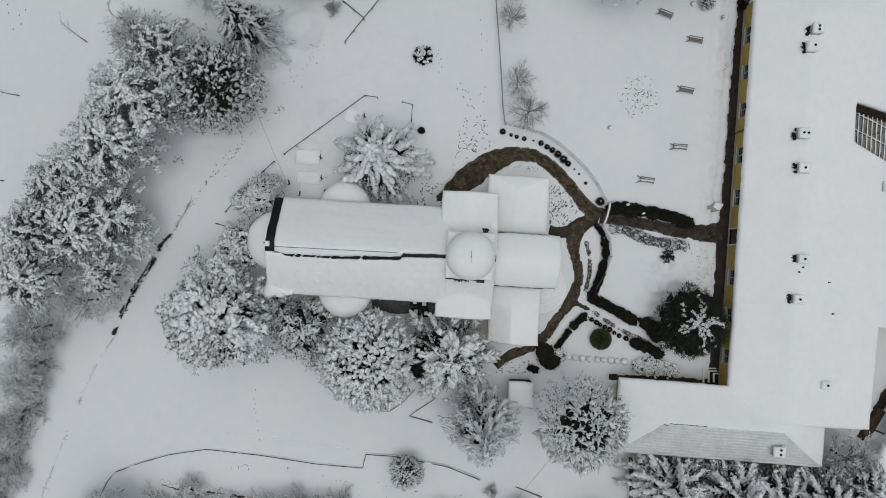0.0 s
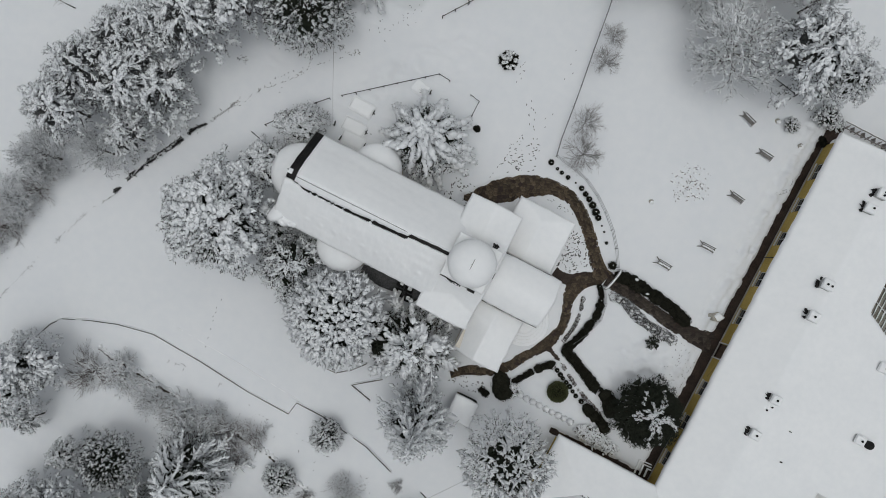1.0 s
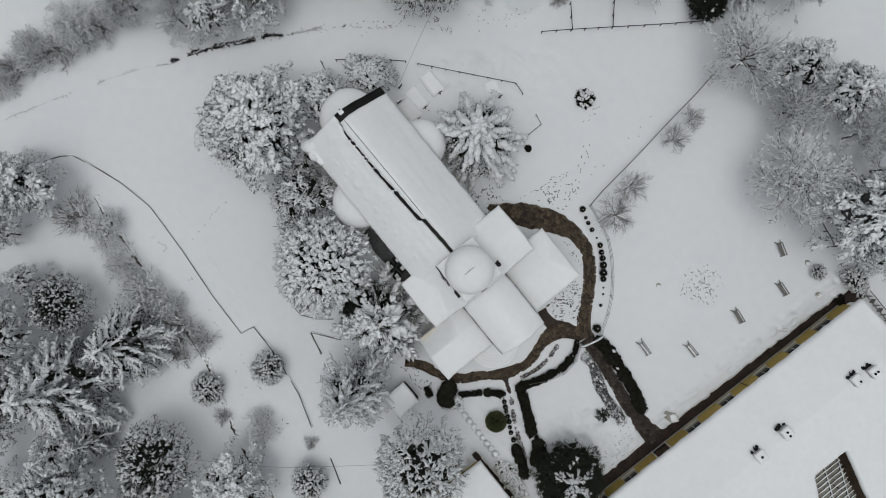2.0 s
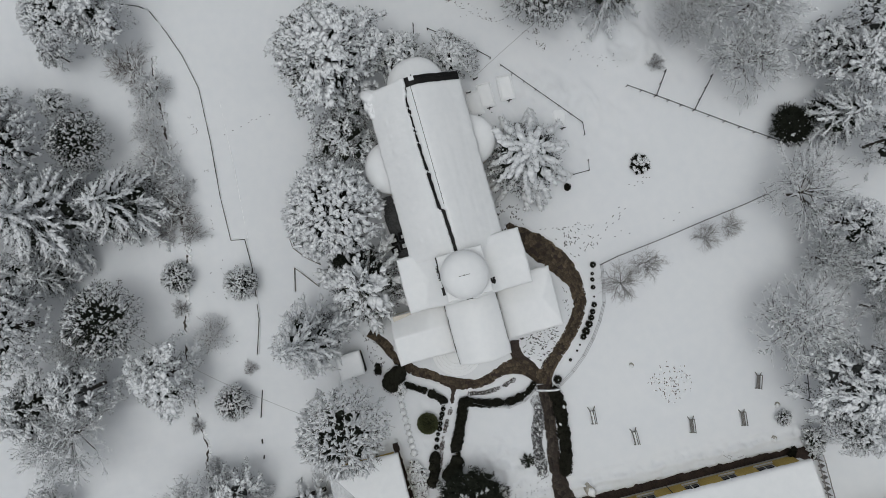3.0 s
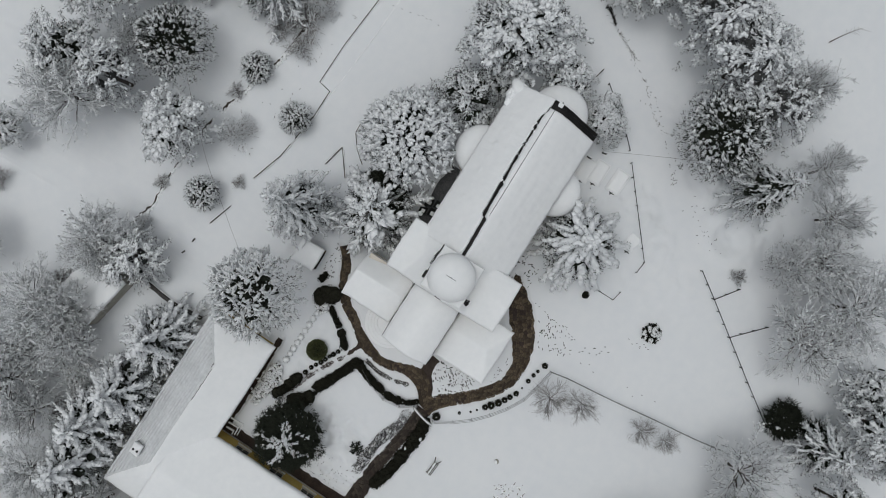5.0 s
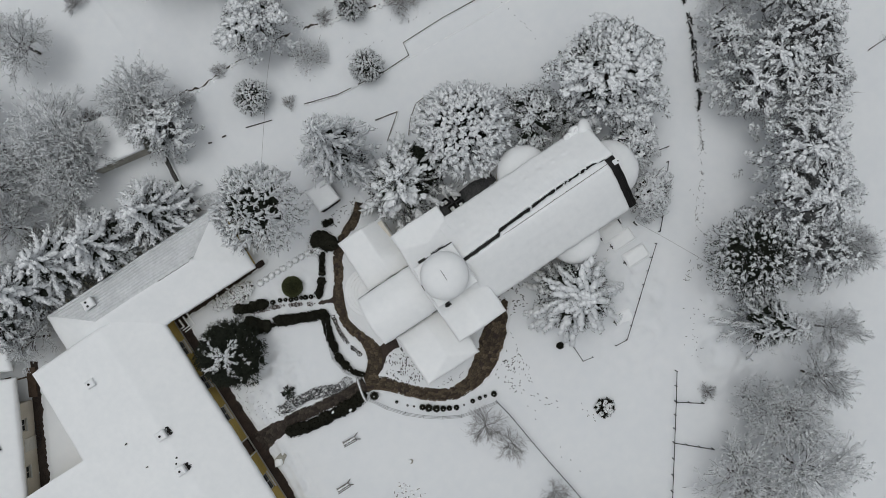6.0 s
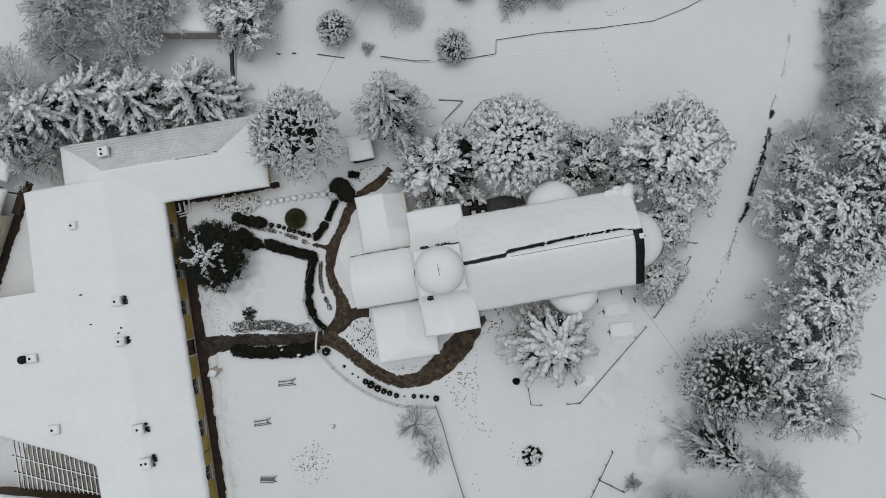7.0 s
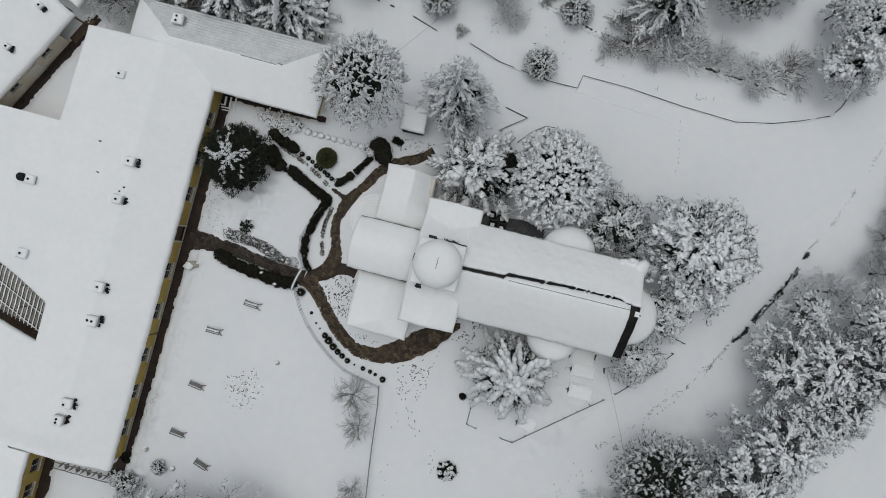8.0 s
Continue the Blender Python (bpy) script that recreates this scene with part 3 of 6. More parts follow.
for k, r in enumerate((2.75, 2.4, 2.05, 1.7, 1.35)):
    st = part("step", lathe([(r, -0.2), (r, 0.05 + 0.1 * k), (r - 0.05, 0.09 + 0.1 * k), (r - 0.33, 0.10 + 0.1 * k)], 0, 0, 40), SNOW, steps)
    part("riser", lathe([(r + 0.004, -0.1), (r + 0.012, 0.0 + 0.1 * k), (r + 0.004, 0.035 + 0.1 * k)], 0, 0, 40), CONCRETE, st)

# ---------------------------------------------------------------- the long yellow building
house = thing("yellow_building", pose(27.85, -12.96, 0, 0, 0, -4.19), "long yellow-plastered single-storey building under a snow roof", "building")


def pierced_wall(parent, u, v0, v1, h, openings, mat, thick=0.35, side=1):
    """A wall along v with openings (lo, hi, sill, head) cut through it."""
    bm = bmesh.new()
    at = v0
    c = u + side * thick / 2
    for lo, hi, sill, head in sorted(openings):
        box((thick, lo - at, h + 0.3), (c, (at + lo) / 2, -0.3), 0, 0, bm)
        if sill > 0:
            box((thick, hi - lo, sill + 0.3), (c, (lo + hi) / 2, -0.3), 0, 0, bm)
        box((thick, hi - lo, h - head), (c, (lo + hi) / 2, head), 0, 0, bm)
        at = hi
    box((thick, v1 - at, h + 0.3), (c, (at + v1) / 2, -0.3), 0, 0, bm)
    return part("wall", bm, mat, parent)


def window(parent, u, lo, hi, sill, head, thick=0.35):
    w = hi - lo
    frame_ = bmesh.new()
    x = u + 0.12
    for y in (lo + 0.035, (lo + hi) / 2, hi - 0.035):
        box((0.07, 0.06, head - sill), (x, y, sill), 0.01, 0, frame_)
    for z in (sill, head - 0.06):
        box((0.065, w, 0.06), (x, (lo + hi) / 2, z), 0.01, 0, frame_)
    win = part("window", frame_, FRAME, parent)
    part("pane", box((0.02, w / 2 - 0.14, head - sill - 0.16), (x, lo + w * 0.26, sill + 0.08), 0), GLASS, win)
    part("pane", box((0.02, w / 2 - 0.14, head - sill - 0.16), (x, lo + w * 0.74, sill + 0.08), 0), GLASS, win)
    part("sill", box((0.24, w + 0.16, 0.06), (u - 0.05, (lo + hi) / 2, sill - 0.06), 0.015), FRAME, win)
    # black slab behind the glass, painted dark for the unlit room
    part("dark_room_backing", box((0.05, w, head - sill), (u + thick + 0.02, (lo + hi) / 2, sill), 0), SOOT_AND_DARK, win)


W_MAIN = [(2.1, 3.7), (6.4, 8.0), (10.35, 12.0), (18.75, 20.5), (23.2, 24.95), (28.1, 29.7), (32.1, 33.7), (35.9, 37.8)]
pierced_wall(house, 0.42, -0.4, 40.2, 3.2, [(a, b, 0.75, 2.3) for a, b in W_MAIN] + [(14.7, 16.3, 0, 2.3)], YELLOW)
for a, b in W_MAIN:
    window(house, 0.42, a, b, 0.75, 2.3)
door = part("door", box((0.06, 1.5, 2.25), (0.7, 15.5, -0.1), 0.01), BROWN, house, "dark brown double door")
part("door_handle", box((0.08, 0.03, 0.16), (0.64, 15.42, 0.95), 0.01), IRON, door)
part("door_surround", box((0.1, 0.14, 2.35), (0.38, 14.63, -0.15), 0.01), FRAME, house)
part("door_surround", box((0.1, 0.14, 2.35), (0.38, 16.37, -0.15), 0.01), FRAME, house)
s = Soup()
tube(s, [(0.33, 26.6, 3.1), (0.33, 26.6, 0.0)], [0.05, 0.05], 6)
tube(s, [(0.1, 26.6, 3.2), (0.33, 26.6, 3.05)], [0.05, 0.05], 6)
part("downpipe", s, IRON, house)
s = Soup()
tube(s, [(0.38, 13.8, 1.9), (0.36, 13.1, 1.6), (0.38, 12.5, 1.2)], [0.015] * 3, 4)
part("cable", s, IRON, house)
part("plinth", box((0.06, 40.4, 0.35), (0.4, 20.0, -0.25), 0.01), CONCRETE, house)
# other walls, mostly under the eaves
walls("wall", -10.4, 9.4, -6.8, -0.75, 3.1, YELLOW, house)
walls("wall", 0.85, 13.4, -2.5, 7.0, 3.1, YELLOW, house)
walls("wall", 0.85, 9.9, 7.05, 40.15, 3.1, YELLOW, house)
walls("wall", 10.0, 20.5, 7.9, 20.9, 3.1, YELLOW, house)
pierced_wall(house, 8.6, 41.3, 52.0, 3.2, [(42.4, 43.9, 0.8, 2.3), (45.2, 46.8, 0.8, 2.3), (48.4, 50.0, 0.8, 2.3)], YELLOW)
for a in (42.4, 45.2, 48.4):
    window(house, 8.6, a, a + 1.55, 0.8, 2.3)
walls("wall", 9.05, 21, 32.6, 51.9, 3.1, YELLOW, house)

main_z = lambda u, v: 3.3 + np.where(u < 5.3, np.minimum(u * 0.30, 1.6), np.interp(u, [5.3, 11.0, 14.2, 26.0], [1.6, 1.2, 0.75, 0.5])) * np.clip((41.2 - v) * 0.35 + 0.0 * u, 0.3, 1) ** 0.5 + 0.25 * np.clip((v - 40.0) * 0.5, 0, 1)


def roof_piece(corners, nu, nv, joined, label):
    part("roof_snow", patch(quad(*corners), main_z, nu, nv, 0.3, 0.3, 0.22, 0.0, 21.0, True, joined), SNOW, house, label)


roof_piece(((0, -3.1), (10.46, -3.1), (10.46, 7.28), (0, 7.28)), 44, 40, "en", "long unbroken snow on the roof")
roof_piece(((0, 7.28), (10.46, 7.28), (10.44, 25.62), (0, 25.62)), 44, 60, "ens", "long unbroken snow on the roof")
roof_piece(((0, 25.62), (10.44, 25.62), (10.42, 29.65), (0, 29.65)), 44, 24, "ns", "long unbroken snow on the roof")
roof_piece(((0, 29.65), (10.42, 29.65), (10.4, 40.9), (0, 40.9)), 44, 44, "es", "long unbroken snow on the roof")
roof_piece(((10.46, -3.1), (14.05, -3.05), (14.35, 7.28), (10.46, 7.28)), 24, 40, "wn", "snow on the lower roof")
roof_piece(((10.46, 7.28), (24.0, 7.3), (24.0, 19.6), (10.44, 25.62)), 44, 60, "ws", "snow on the courtyard roof")
roof_piece(((10.42, 29.65), (26.0, 26.2), (26.0, 40.9), (10.4, 40.9)), 40, 44, "wn", "snow on the north roof")
roof_piece(((8.2, 40.9), (26.0, 40.9), (26.0, 56.0), (8.0, 56.0)), 40, 40, "s", "snow on the north wing")
# wing with a standing-seam south slope
wing_z = lambda u, v: 3.3 + np.minimum(np.minimum((v + 7.5) * 0.42, (0.2 - v) * 0.40), np.minimum((u + 11.1) * 0.34, (10.2 - u) * 0.42).clip(0))
part("roof_snow", patch(quad((-11.05, -7.45), (10.05, -7.4), (10.2, 0.15), (-11.05, 0.15)), wing_z, 90, 50, 0.16, 0.2, 0.2, 0.0, 31.0), SNOW, house, "thin snow on a hipped wing roof")
part("thin_snow", patch(quad((-10.95, -7.38), (9.95, -7.35), (5.3, -3.86), (-6.6, -3.86)), lambda u, v: wing_z(u, v) + 0.13, 60, 30, 0.075, 0.1, 0.05, 0.0, 33.0), THIN_SNOW, house, "thin snow with roof sheets showing through")
for k in range(11):
    v = -7.2 + 0.31 * k
    us = np.linspace(-10.4 + 1.25 * (k * 0.31), 9.4 - 1.3 * (k * 0.31), 40)
    s = Soup()
    tube(s, np.stack([us, v + 0.02 * np.sin(us * 1.3), wing_z(us, v + 0 * us) + 0.19], 1), 0.12 + 0.02 * np.sin(us * 0.9 + k), 8, 0.32)
    part("snow_rib", s, THIN_SNOW, house)
s = Soup()
for k in range(34):
    blob(s, (-6.0 + 0.11 * k, -3.82 + rng.uniform(-0.03, 0.03), wing_z(-6.0, -3.82) + 0.16), (0.09, 0.035 * rng.random() + 0.015, 0.03), rng, 0.3, ICO1)
part("bare_ridge", s, METAL, house, "ridge showing dark through the snow")
s = Soup()
tube(s, [(-6.6, -3.9, 4.7), (-6.6, -3.9, 5.6)], [0.03, 0.03], 5)
tube(s, [(-6.85, -3.9, 5.45), (-6.35, -3.9, 5.45)], [0.025, 0.025], 5)
part("finial", s, IRON, house)


def chimney(parent, u, v, z, h=1.45, w=0.85, flues=((0.0, 0.0),), bare=True):
    stack = part("chimney", box((w, w, h), (u, v, z - 0.4), 0.03), BRICK, parent, "rendered chimney with snow on top")
    part("snow_cap", patch(quad((u - w * 0.6, v - w * 0.55), (u + w * 0.6, v - w * 0.55), (u + w * 0.6, v + w * 0.55), (u - w * 0.6, v + w * 0.55)), lambda a, b: z + h - 0.4 + 0 * a, 10, 10, 0.22, 0.12, 0.06, 0.0, u), SNOW, stack)
    for a, b in flues:
        part("flue", lathe([(0.1, z + h - 0.3), (0.1, z + h - 0.1), (0.12, z + h - 0.09), (0.12, z + h - 0.12)][:3], u + a, v + b, 12), SOOT_AND_DARK, stack)
    if bare:
        # dark lumps and a tapering spike on one side of the stack
        s_ = Soup()
        r_ = np.random.default_rng(int(abs(u * 10 + v * 7)))
        for k in range(8):
            blob(s_, (u - w * 0.5 - 0.1 + r_.uniform(-0.14, 0.12), v + r_.uniform(-0.55, 0.45) * w, z + 0.25 + 0.02 * k), (0.2, 0.16, 0.12), r_, 0.35, ICO1)
        tube(s_, [(u - w * 0.5 - 0.1, v, z + 0.36), (u - w * 0.5 - 0.5, v + 0.1, z + 0.36)], [0.12, 0.02], 5, 0.5)
        part("dark_patch", s_, METAL, stack, "dark patch with a spike on the roof beside the chimney")


chimney(house, 5.5, 36.4, 4.75, 1.5, 0.95, ((0.0, 0.15), (0.0, -0.2)))
chimney(house, 5.15, 34.6, 4.75, 1.3, 0.95, ((0.15, 0.1),))
chimney(house, 4.9, 25.95, 4.7, 1.4, 1.0, ((-0.15, 0.0), (0.3, 0.0)))
chimney(house, 5.1, 22.5, 4.75, 1.4, 0.95, ((0.0, 0.0),))
chimney(house, 5.6, 13.5, 4.75, 1.4, 0.85, ((0.05, 0.0),))
chimney(house, 5.4, 9.5, 4.75, 1.4, 0.85, ((0.05, 0.0),))
chimney(house, 8.95, 1.2, 4.2, 1.3, 0.75, ((0.1, 0.0),), False)
chimney(house, 4.95, -5.8, 3.9, 1.4, 1.0, ((0.05, 0.25), (0.05, -0.2)), False)
chimney(house, 14.1, 21.4, 3.9, 1.2, 0.9, ((0.1, 0.0),), False)
chimney(house, 15.3, 13.9, 4.0, 1.1, 0.85, ((0.1, 0.0),), False)
part("roof_hatch", lathe([(0.42, 4.2), (0.42, 4.75), (0.36, 4.85), (0.1, 4.9)], 16.4, 13.9, 20), SOOT_AND_DARK, house, "round black vent pipe")
s = Soup()
for u, v in ((5.9, 12.7), (5.55, 12.2), (8.7, 11.4), (9.3, 8.3)):
    blob(s, (u, v, float(main_z(np.array(u), np.array(v))) + 0.3), (0.16, 0.1, 0.08), rng, 0.4, ICO1)
part("bare_patch", s, METAL, house)["kind"] = "stuff"

part("wall", box((15.2, 0.3, 3.5), (17.9, 28.75, -0.3), 0.03, -12.6), BROWN, house, "dark brown courtyard wall")
# courtyard pergola
pergola = thing("pergola", house.matrix_basis.copy(), "weathered wooden pergola with snow along every beam", "pergola")
for k in range(20):
    u = 10.9 + 0.47 * k
    lo, hi = 25.45 - (u - 10.4) * 0.44, 29.5 - (u - 10.4) * 0.24
    bm_ = part("beam", box((0.09, hi - lo, 0.14), (u, (lo + hi) / 2, 2.45), 0.015), WOOD, pergola)
    s = Soup()
    vs = np.linspace(lo + 0.05, hi - 0.05, 14)
    tube(s, np.stack([u + 0.015 * np.sin(vs * 5 + k), vs, 0 * vs + 2.62], 1), 0.065 + 0.015 * np.sin(vs * 3 + k), 6, 0.8)
    part("beam_snow", s, SNOW, bm_)
for d, name in ((1.9, "rail"), (3.6, "rail")):
    us = np.linspace(10.7, 20.3, 20)
    s = Soup()
    tube(s, np.stack([us, 25.55 - (us - 10.4) * 0.42 + d + 0.4, 0 * us + 2.36], 1), 0 * us + 0.07, 5)
    rl_ = part(name, s, WOOD, pergola)
    s = Soup()
    tube(s, np.stack([us, 25.55 - (us - 10.4) * 0.42 + d + 0.4, 2.63 + 0.02 * np.sin(us * 3)], 1), 0.055 + 0.012 * np.sin(us * 2.3 + d), 6, 0.8)
    part("rail_snow", s, SNOW, rl_)
for u in (11.2, 14.5, 17.8):
    for d in (1.2, 3.6):
        part("post", box((0.12, 0.12, 2.7), (u, 25.5 - (u - 10.4) * 0.42 + d, -0.3), 0.01), WOOD, pergola)
# porch railings at the north notch
rail = thing("railing", house.matrix_basis.copy(), "snow-crusted wooden railing below the roof notch", "railing")
for k in range(9):
    part("baluster", box((0.07, 0.5, 0.9), (1.5 + 0.62 * k, 42.9, -0.1), 0.01, 20 if k % 2 else -25), TWIG, rail)
for d in (0.0, 0.75):
    s = Soup()
    us = np.linspace(1.0, 7.2, 14)
    tube(s, np.stack([us, 42.55 + d + 0.02 * np.sin(us * 4), 0 * us + 0.9 - 0.3 * d], 1), 0 * us + 0.06, 5)
    part("handrail", s, TWIG, rail)

# ---------------------------------------------------------------- the second building, across the lane
barn = thing("grey_outbuilding", pose(43.9, -18.0, 0, 0, 0, -31.0), "low grey concrete outbuilding with a snow roof", "building")
pierced_wall(barn, 0.5, 2.9, 20.0, 2.7, [(4.6, 5.9, 1.3, 1.95), (9.6, 10.9, 1.3, 1.95), (13.2, 14.4, 1.3, 1.95)], PLASTER)
for a in (4.6, 9.6, 13.2):
    window(barn, 0.5, a, a + 1.3, 1.3, 1.95)
walls("wall", 0.9, 8.0, 2.95, 19.9, 2.6, CONCRETE, barn)
part("shutter", box((0.08, 1.4, 2.0), (0.46, 7.4, -0.1), 0.01), FRAME, barn, "pale panel on the wall")
part("porch_floor", box((0.9, 3.2, 0.25), (0.3, 1.0, -0.25), 0.02), BROWN, barn)
barn_z = lambda u, v: 3.0 + np.minimum(u * 0.3, 1.5)
part("roof_snow", patch(quad((0, 0), (16, 0), (16, 21), (0, 21)), barn_z, 40, 60, 0.3, 0.3, 0.2, 0.012, 41.0), SNOW, barn, "snow-covered roof")
part("porch_wall", box((0.3, 2.6, 2.4), (2.6, 1.5, -0.2), 0.02), BROWN, barn, "brown boarded back of the porch")
part("porch_post", box((0.16, 0.16, 2.9), (0.35, 0.3, -0.2), 0.01), BROWN, barn)
part("annex_snow", patch(quad((1.5, -9), (16, -9), (16, -0.7), (0.4, -0.7)), lambda u, v: 2.7 + 0.1 * u, 30, 24, 0.3, 0.3, 0.2, 0.012, 43.0), SNOW, barn, "snow on the annex roof")
part("annex_wall", box((12, 7.6, 2.6), (8.4, -4.9, -0.2), 0.02), CONCRETE, barn)
chimney(barn, 2.6, 1.6, 3.7, 1.0, 0.6, ((0, 0),), True)
chimney(barn, 2.3, 7.0, 3.7, 1.0, 0.6, ((0, 0),), True)
ladder_ = thing("ladder", barn.matrix_basis @ pose(-0.1, 6.6, -0.1), "dark iron ladder lying against the wall", "ladder")
for d in (0.0, 0.4):
    part("rail", box((0.05, 3.0, 0.06), (d, 0, 0.1), 0.01), IRON, ladder_)
for k in range(9):
    part("rung", box((0.4, 0.04, 0.04), (0.2, -1.35 + 0.33 * k, 0.11), 0.01), IRON, ladder_)

# ---------------------------------------------------------------- shed, hut, low walls
shed = thing("shed", pose(21.9, -30.4, 0, 0, 0, -14), "low beige rendered shed under deep snow", "shed")
walls("wall", -3.0, 3.0, -4.2, 0.3, 2.2, CONCRETE, shed)
part("roof_snow", patch(quad((-3.2, -4.6), (3.2, -4.6), (3.2, 0.5), (-3.2, 0.5)), lambda x, y: 2.25 + 0.08 * (y + 4.6), 24, 20, 0.3, 0.3, 0.1, 0.02, 51.0), SNOW, shed)
hut = thing("garden_hut", pose(7.0, -13.95, 0, 0, 0, -2), "small dark wooden hut with a snow-covered roof", "hut")
walls("wall", -1.15, 1.15, -1.2, 1.1, 2.1, BROWN, hut)
# black panel on the solid wall, standing in for the hut's shaded inside
part("opening", box((1.9, 0.05, 1.7), (0.1, 1.12, 0.1), 0.01), SOOT_AND_DARK, hut, "black panel for the shaded open front")
part("roof_snow", patch(quad((-1.32, -1.38), (1.3, -1.42), (1.25, 1.25), (-1.38, 1.28)), lambda x, y: 2.2 + 0.06 * y, 16, 16, 0.3, 0.3, 0.1, 0.02, 53.0), SNOW, hut)

# ---------------------------------------------------------------- trees


def sprays(s, c, d, n, rng, lo, hi, spread=0.6, width=0.15, scatter=0.1):
    """Pointed needle sprays: n at each centre, roughly along d."""
    c, d = np.repeat(np.reshape(c, (-1, 3)), n, 0), np.repeat(np.reshape(d, (-1, 3)), n, 0)
    k = len(c)
    e = unit(unit(d) + rng.normal(0, spread, (k, 3)))
    o = unit(np.cross(e, rng.normal(size=(k, 3))))
    q = rng.uniform(lo, hi, (k, 1))
    c = c + rng.normal(0, scatter, (k, 3))
    v = np.stack([c - o * q * width, c + e * q, c + o * q * width, c - e * q * 0.25], 1)
    s.add(v.reshape(-1, 3), (np.arange(4)[None] + 4 * np.arange(k)[:, None]).tolist())


def prisms(s, p, q, r0, r1):
    """Three-sided twigs from p to q."""
    d = unit(q - p)
    a = unit(np.cross(d, (0.013, 0.021, 1.0)))
    b = np.cross(a, d)
    rings = [x[:, None] + r[:, None, None] * np.stack([math.cos(t) * a + math.sin(t) * b for t in (0.5, 2.6, 4.7)], 1) for x, r in ((p, r0), (q, r1))]
    v = np.concatenate(rings, 1)
    f = np.array([(0, 1, 4, 3), (1, 2, 5, 4), (2, 0, 3, 5)])
    s.add(v.reshape(-1, 3), (f[None] + 6 * np.arange(len(p))[:, None, None]).reshape(-1, 4).tolist())


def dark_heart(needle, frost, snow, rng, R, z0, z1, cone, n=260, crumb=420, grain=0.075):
    """Foliage inside a crown: near-black needle lumps deep within stand in for its inner shade, frosted sprays further
    out, specked with crumbs of snow.
    """
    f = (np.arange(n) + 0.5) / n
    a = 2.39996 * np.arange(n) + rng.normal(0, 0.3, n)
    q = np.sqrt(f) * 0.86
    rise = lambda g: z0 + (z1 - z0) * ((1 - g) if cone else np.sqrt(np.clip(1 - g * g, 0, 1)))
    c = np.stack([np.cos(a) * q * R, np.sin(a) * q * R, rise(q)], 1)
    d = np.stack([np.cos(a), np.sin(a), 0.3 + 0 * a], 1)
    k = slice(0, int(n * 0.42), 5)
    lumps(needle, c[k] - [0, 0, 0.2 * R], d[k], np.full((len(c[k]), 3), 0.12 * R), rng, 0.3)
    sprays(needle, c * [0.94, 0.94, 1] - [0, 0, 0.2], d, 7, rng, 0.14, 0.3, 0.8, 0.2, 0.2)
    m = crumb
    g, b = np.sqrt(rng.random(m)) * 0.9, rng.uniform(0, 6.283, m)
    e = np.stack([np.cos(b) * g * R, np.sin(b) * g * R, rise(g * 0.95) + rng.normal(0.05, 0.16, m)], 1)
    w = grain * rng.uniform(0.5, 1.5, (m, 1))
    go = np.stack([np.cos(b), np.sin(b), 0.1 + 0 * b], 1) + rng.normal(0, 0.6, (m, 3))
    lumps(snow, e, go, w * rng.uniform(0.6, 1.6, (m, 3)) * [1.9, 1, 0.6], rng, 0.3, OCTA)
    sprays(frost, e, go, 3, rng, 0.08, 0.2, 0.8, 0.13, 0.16)


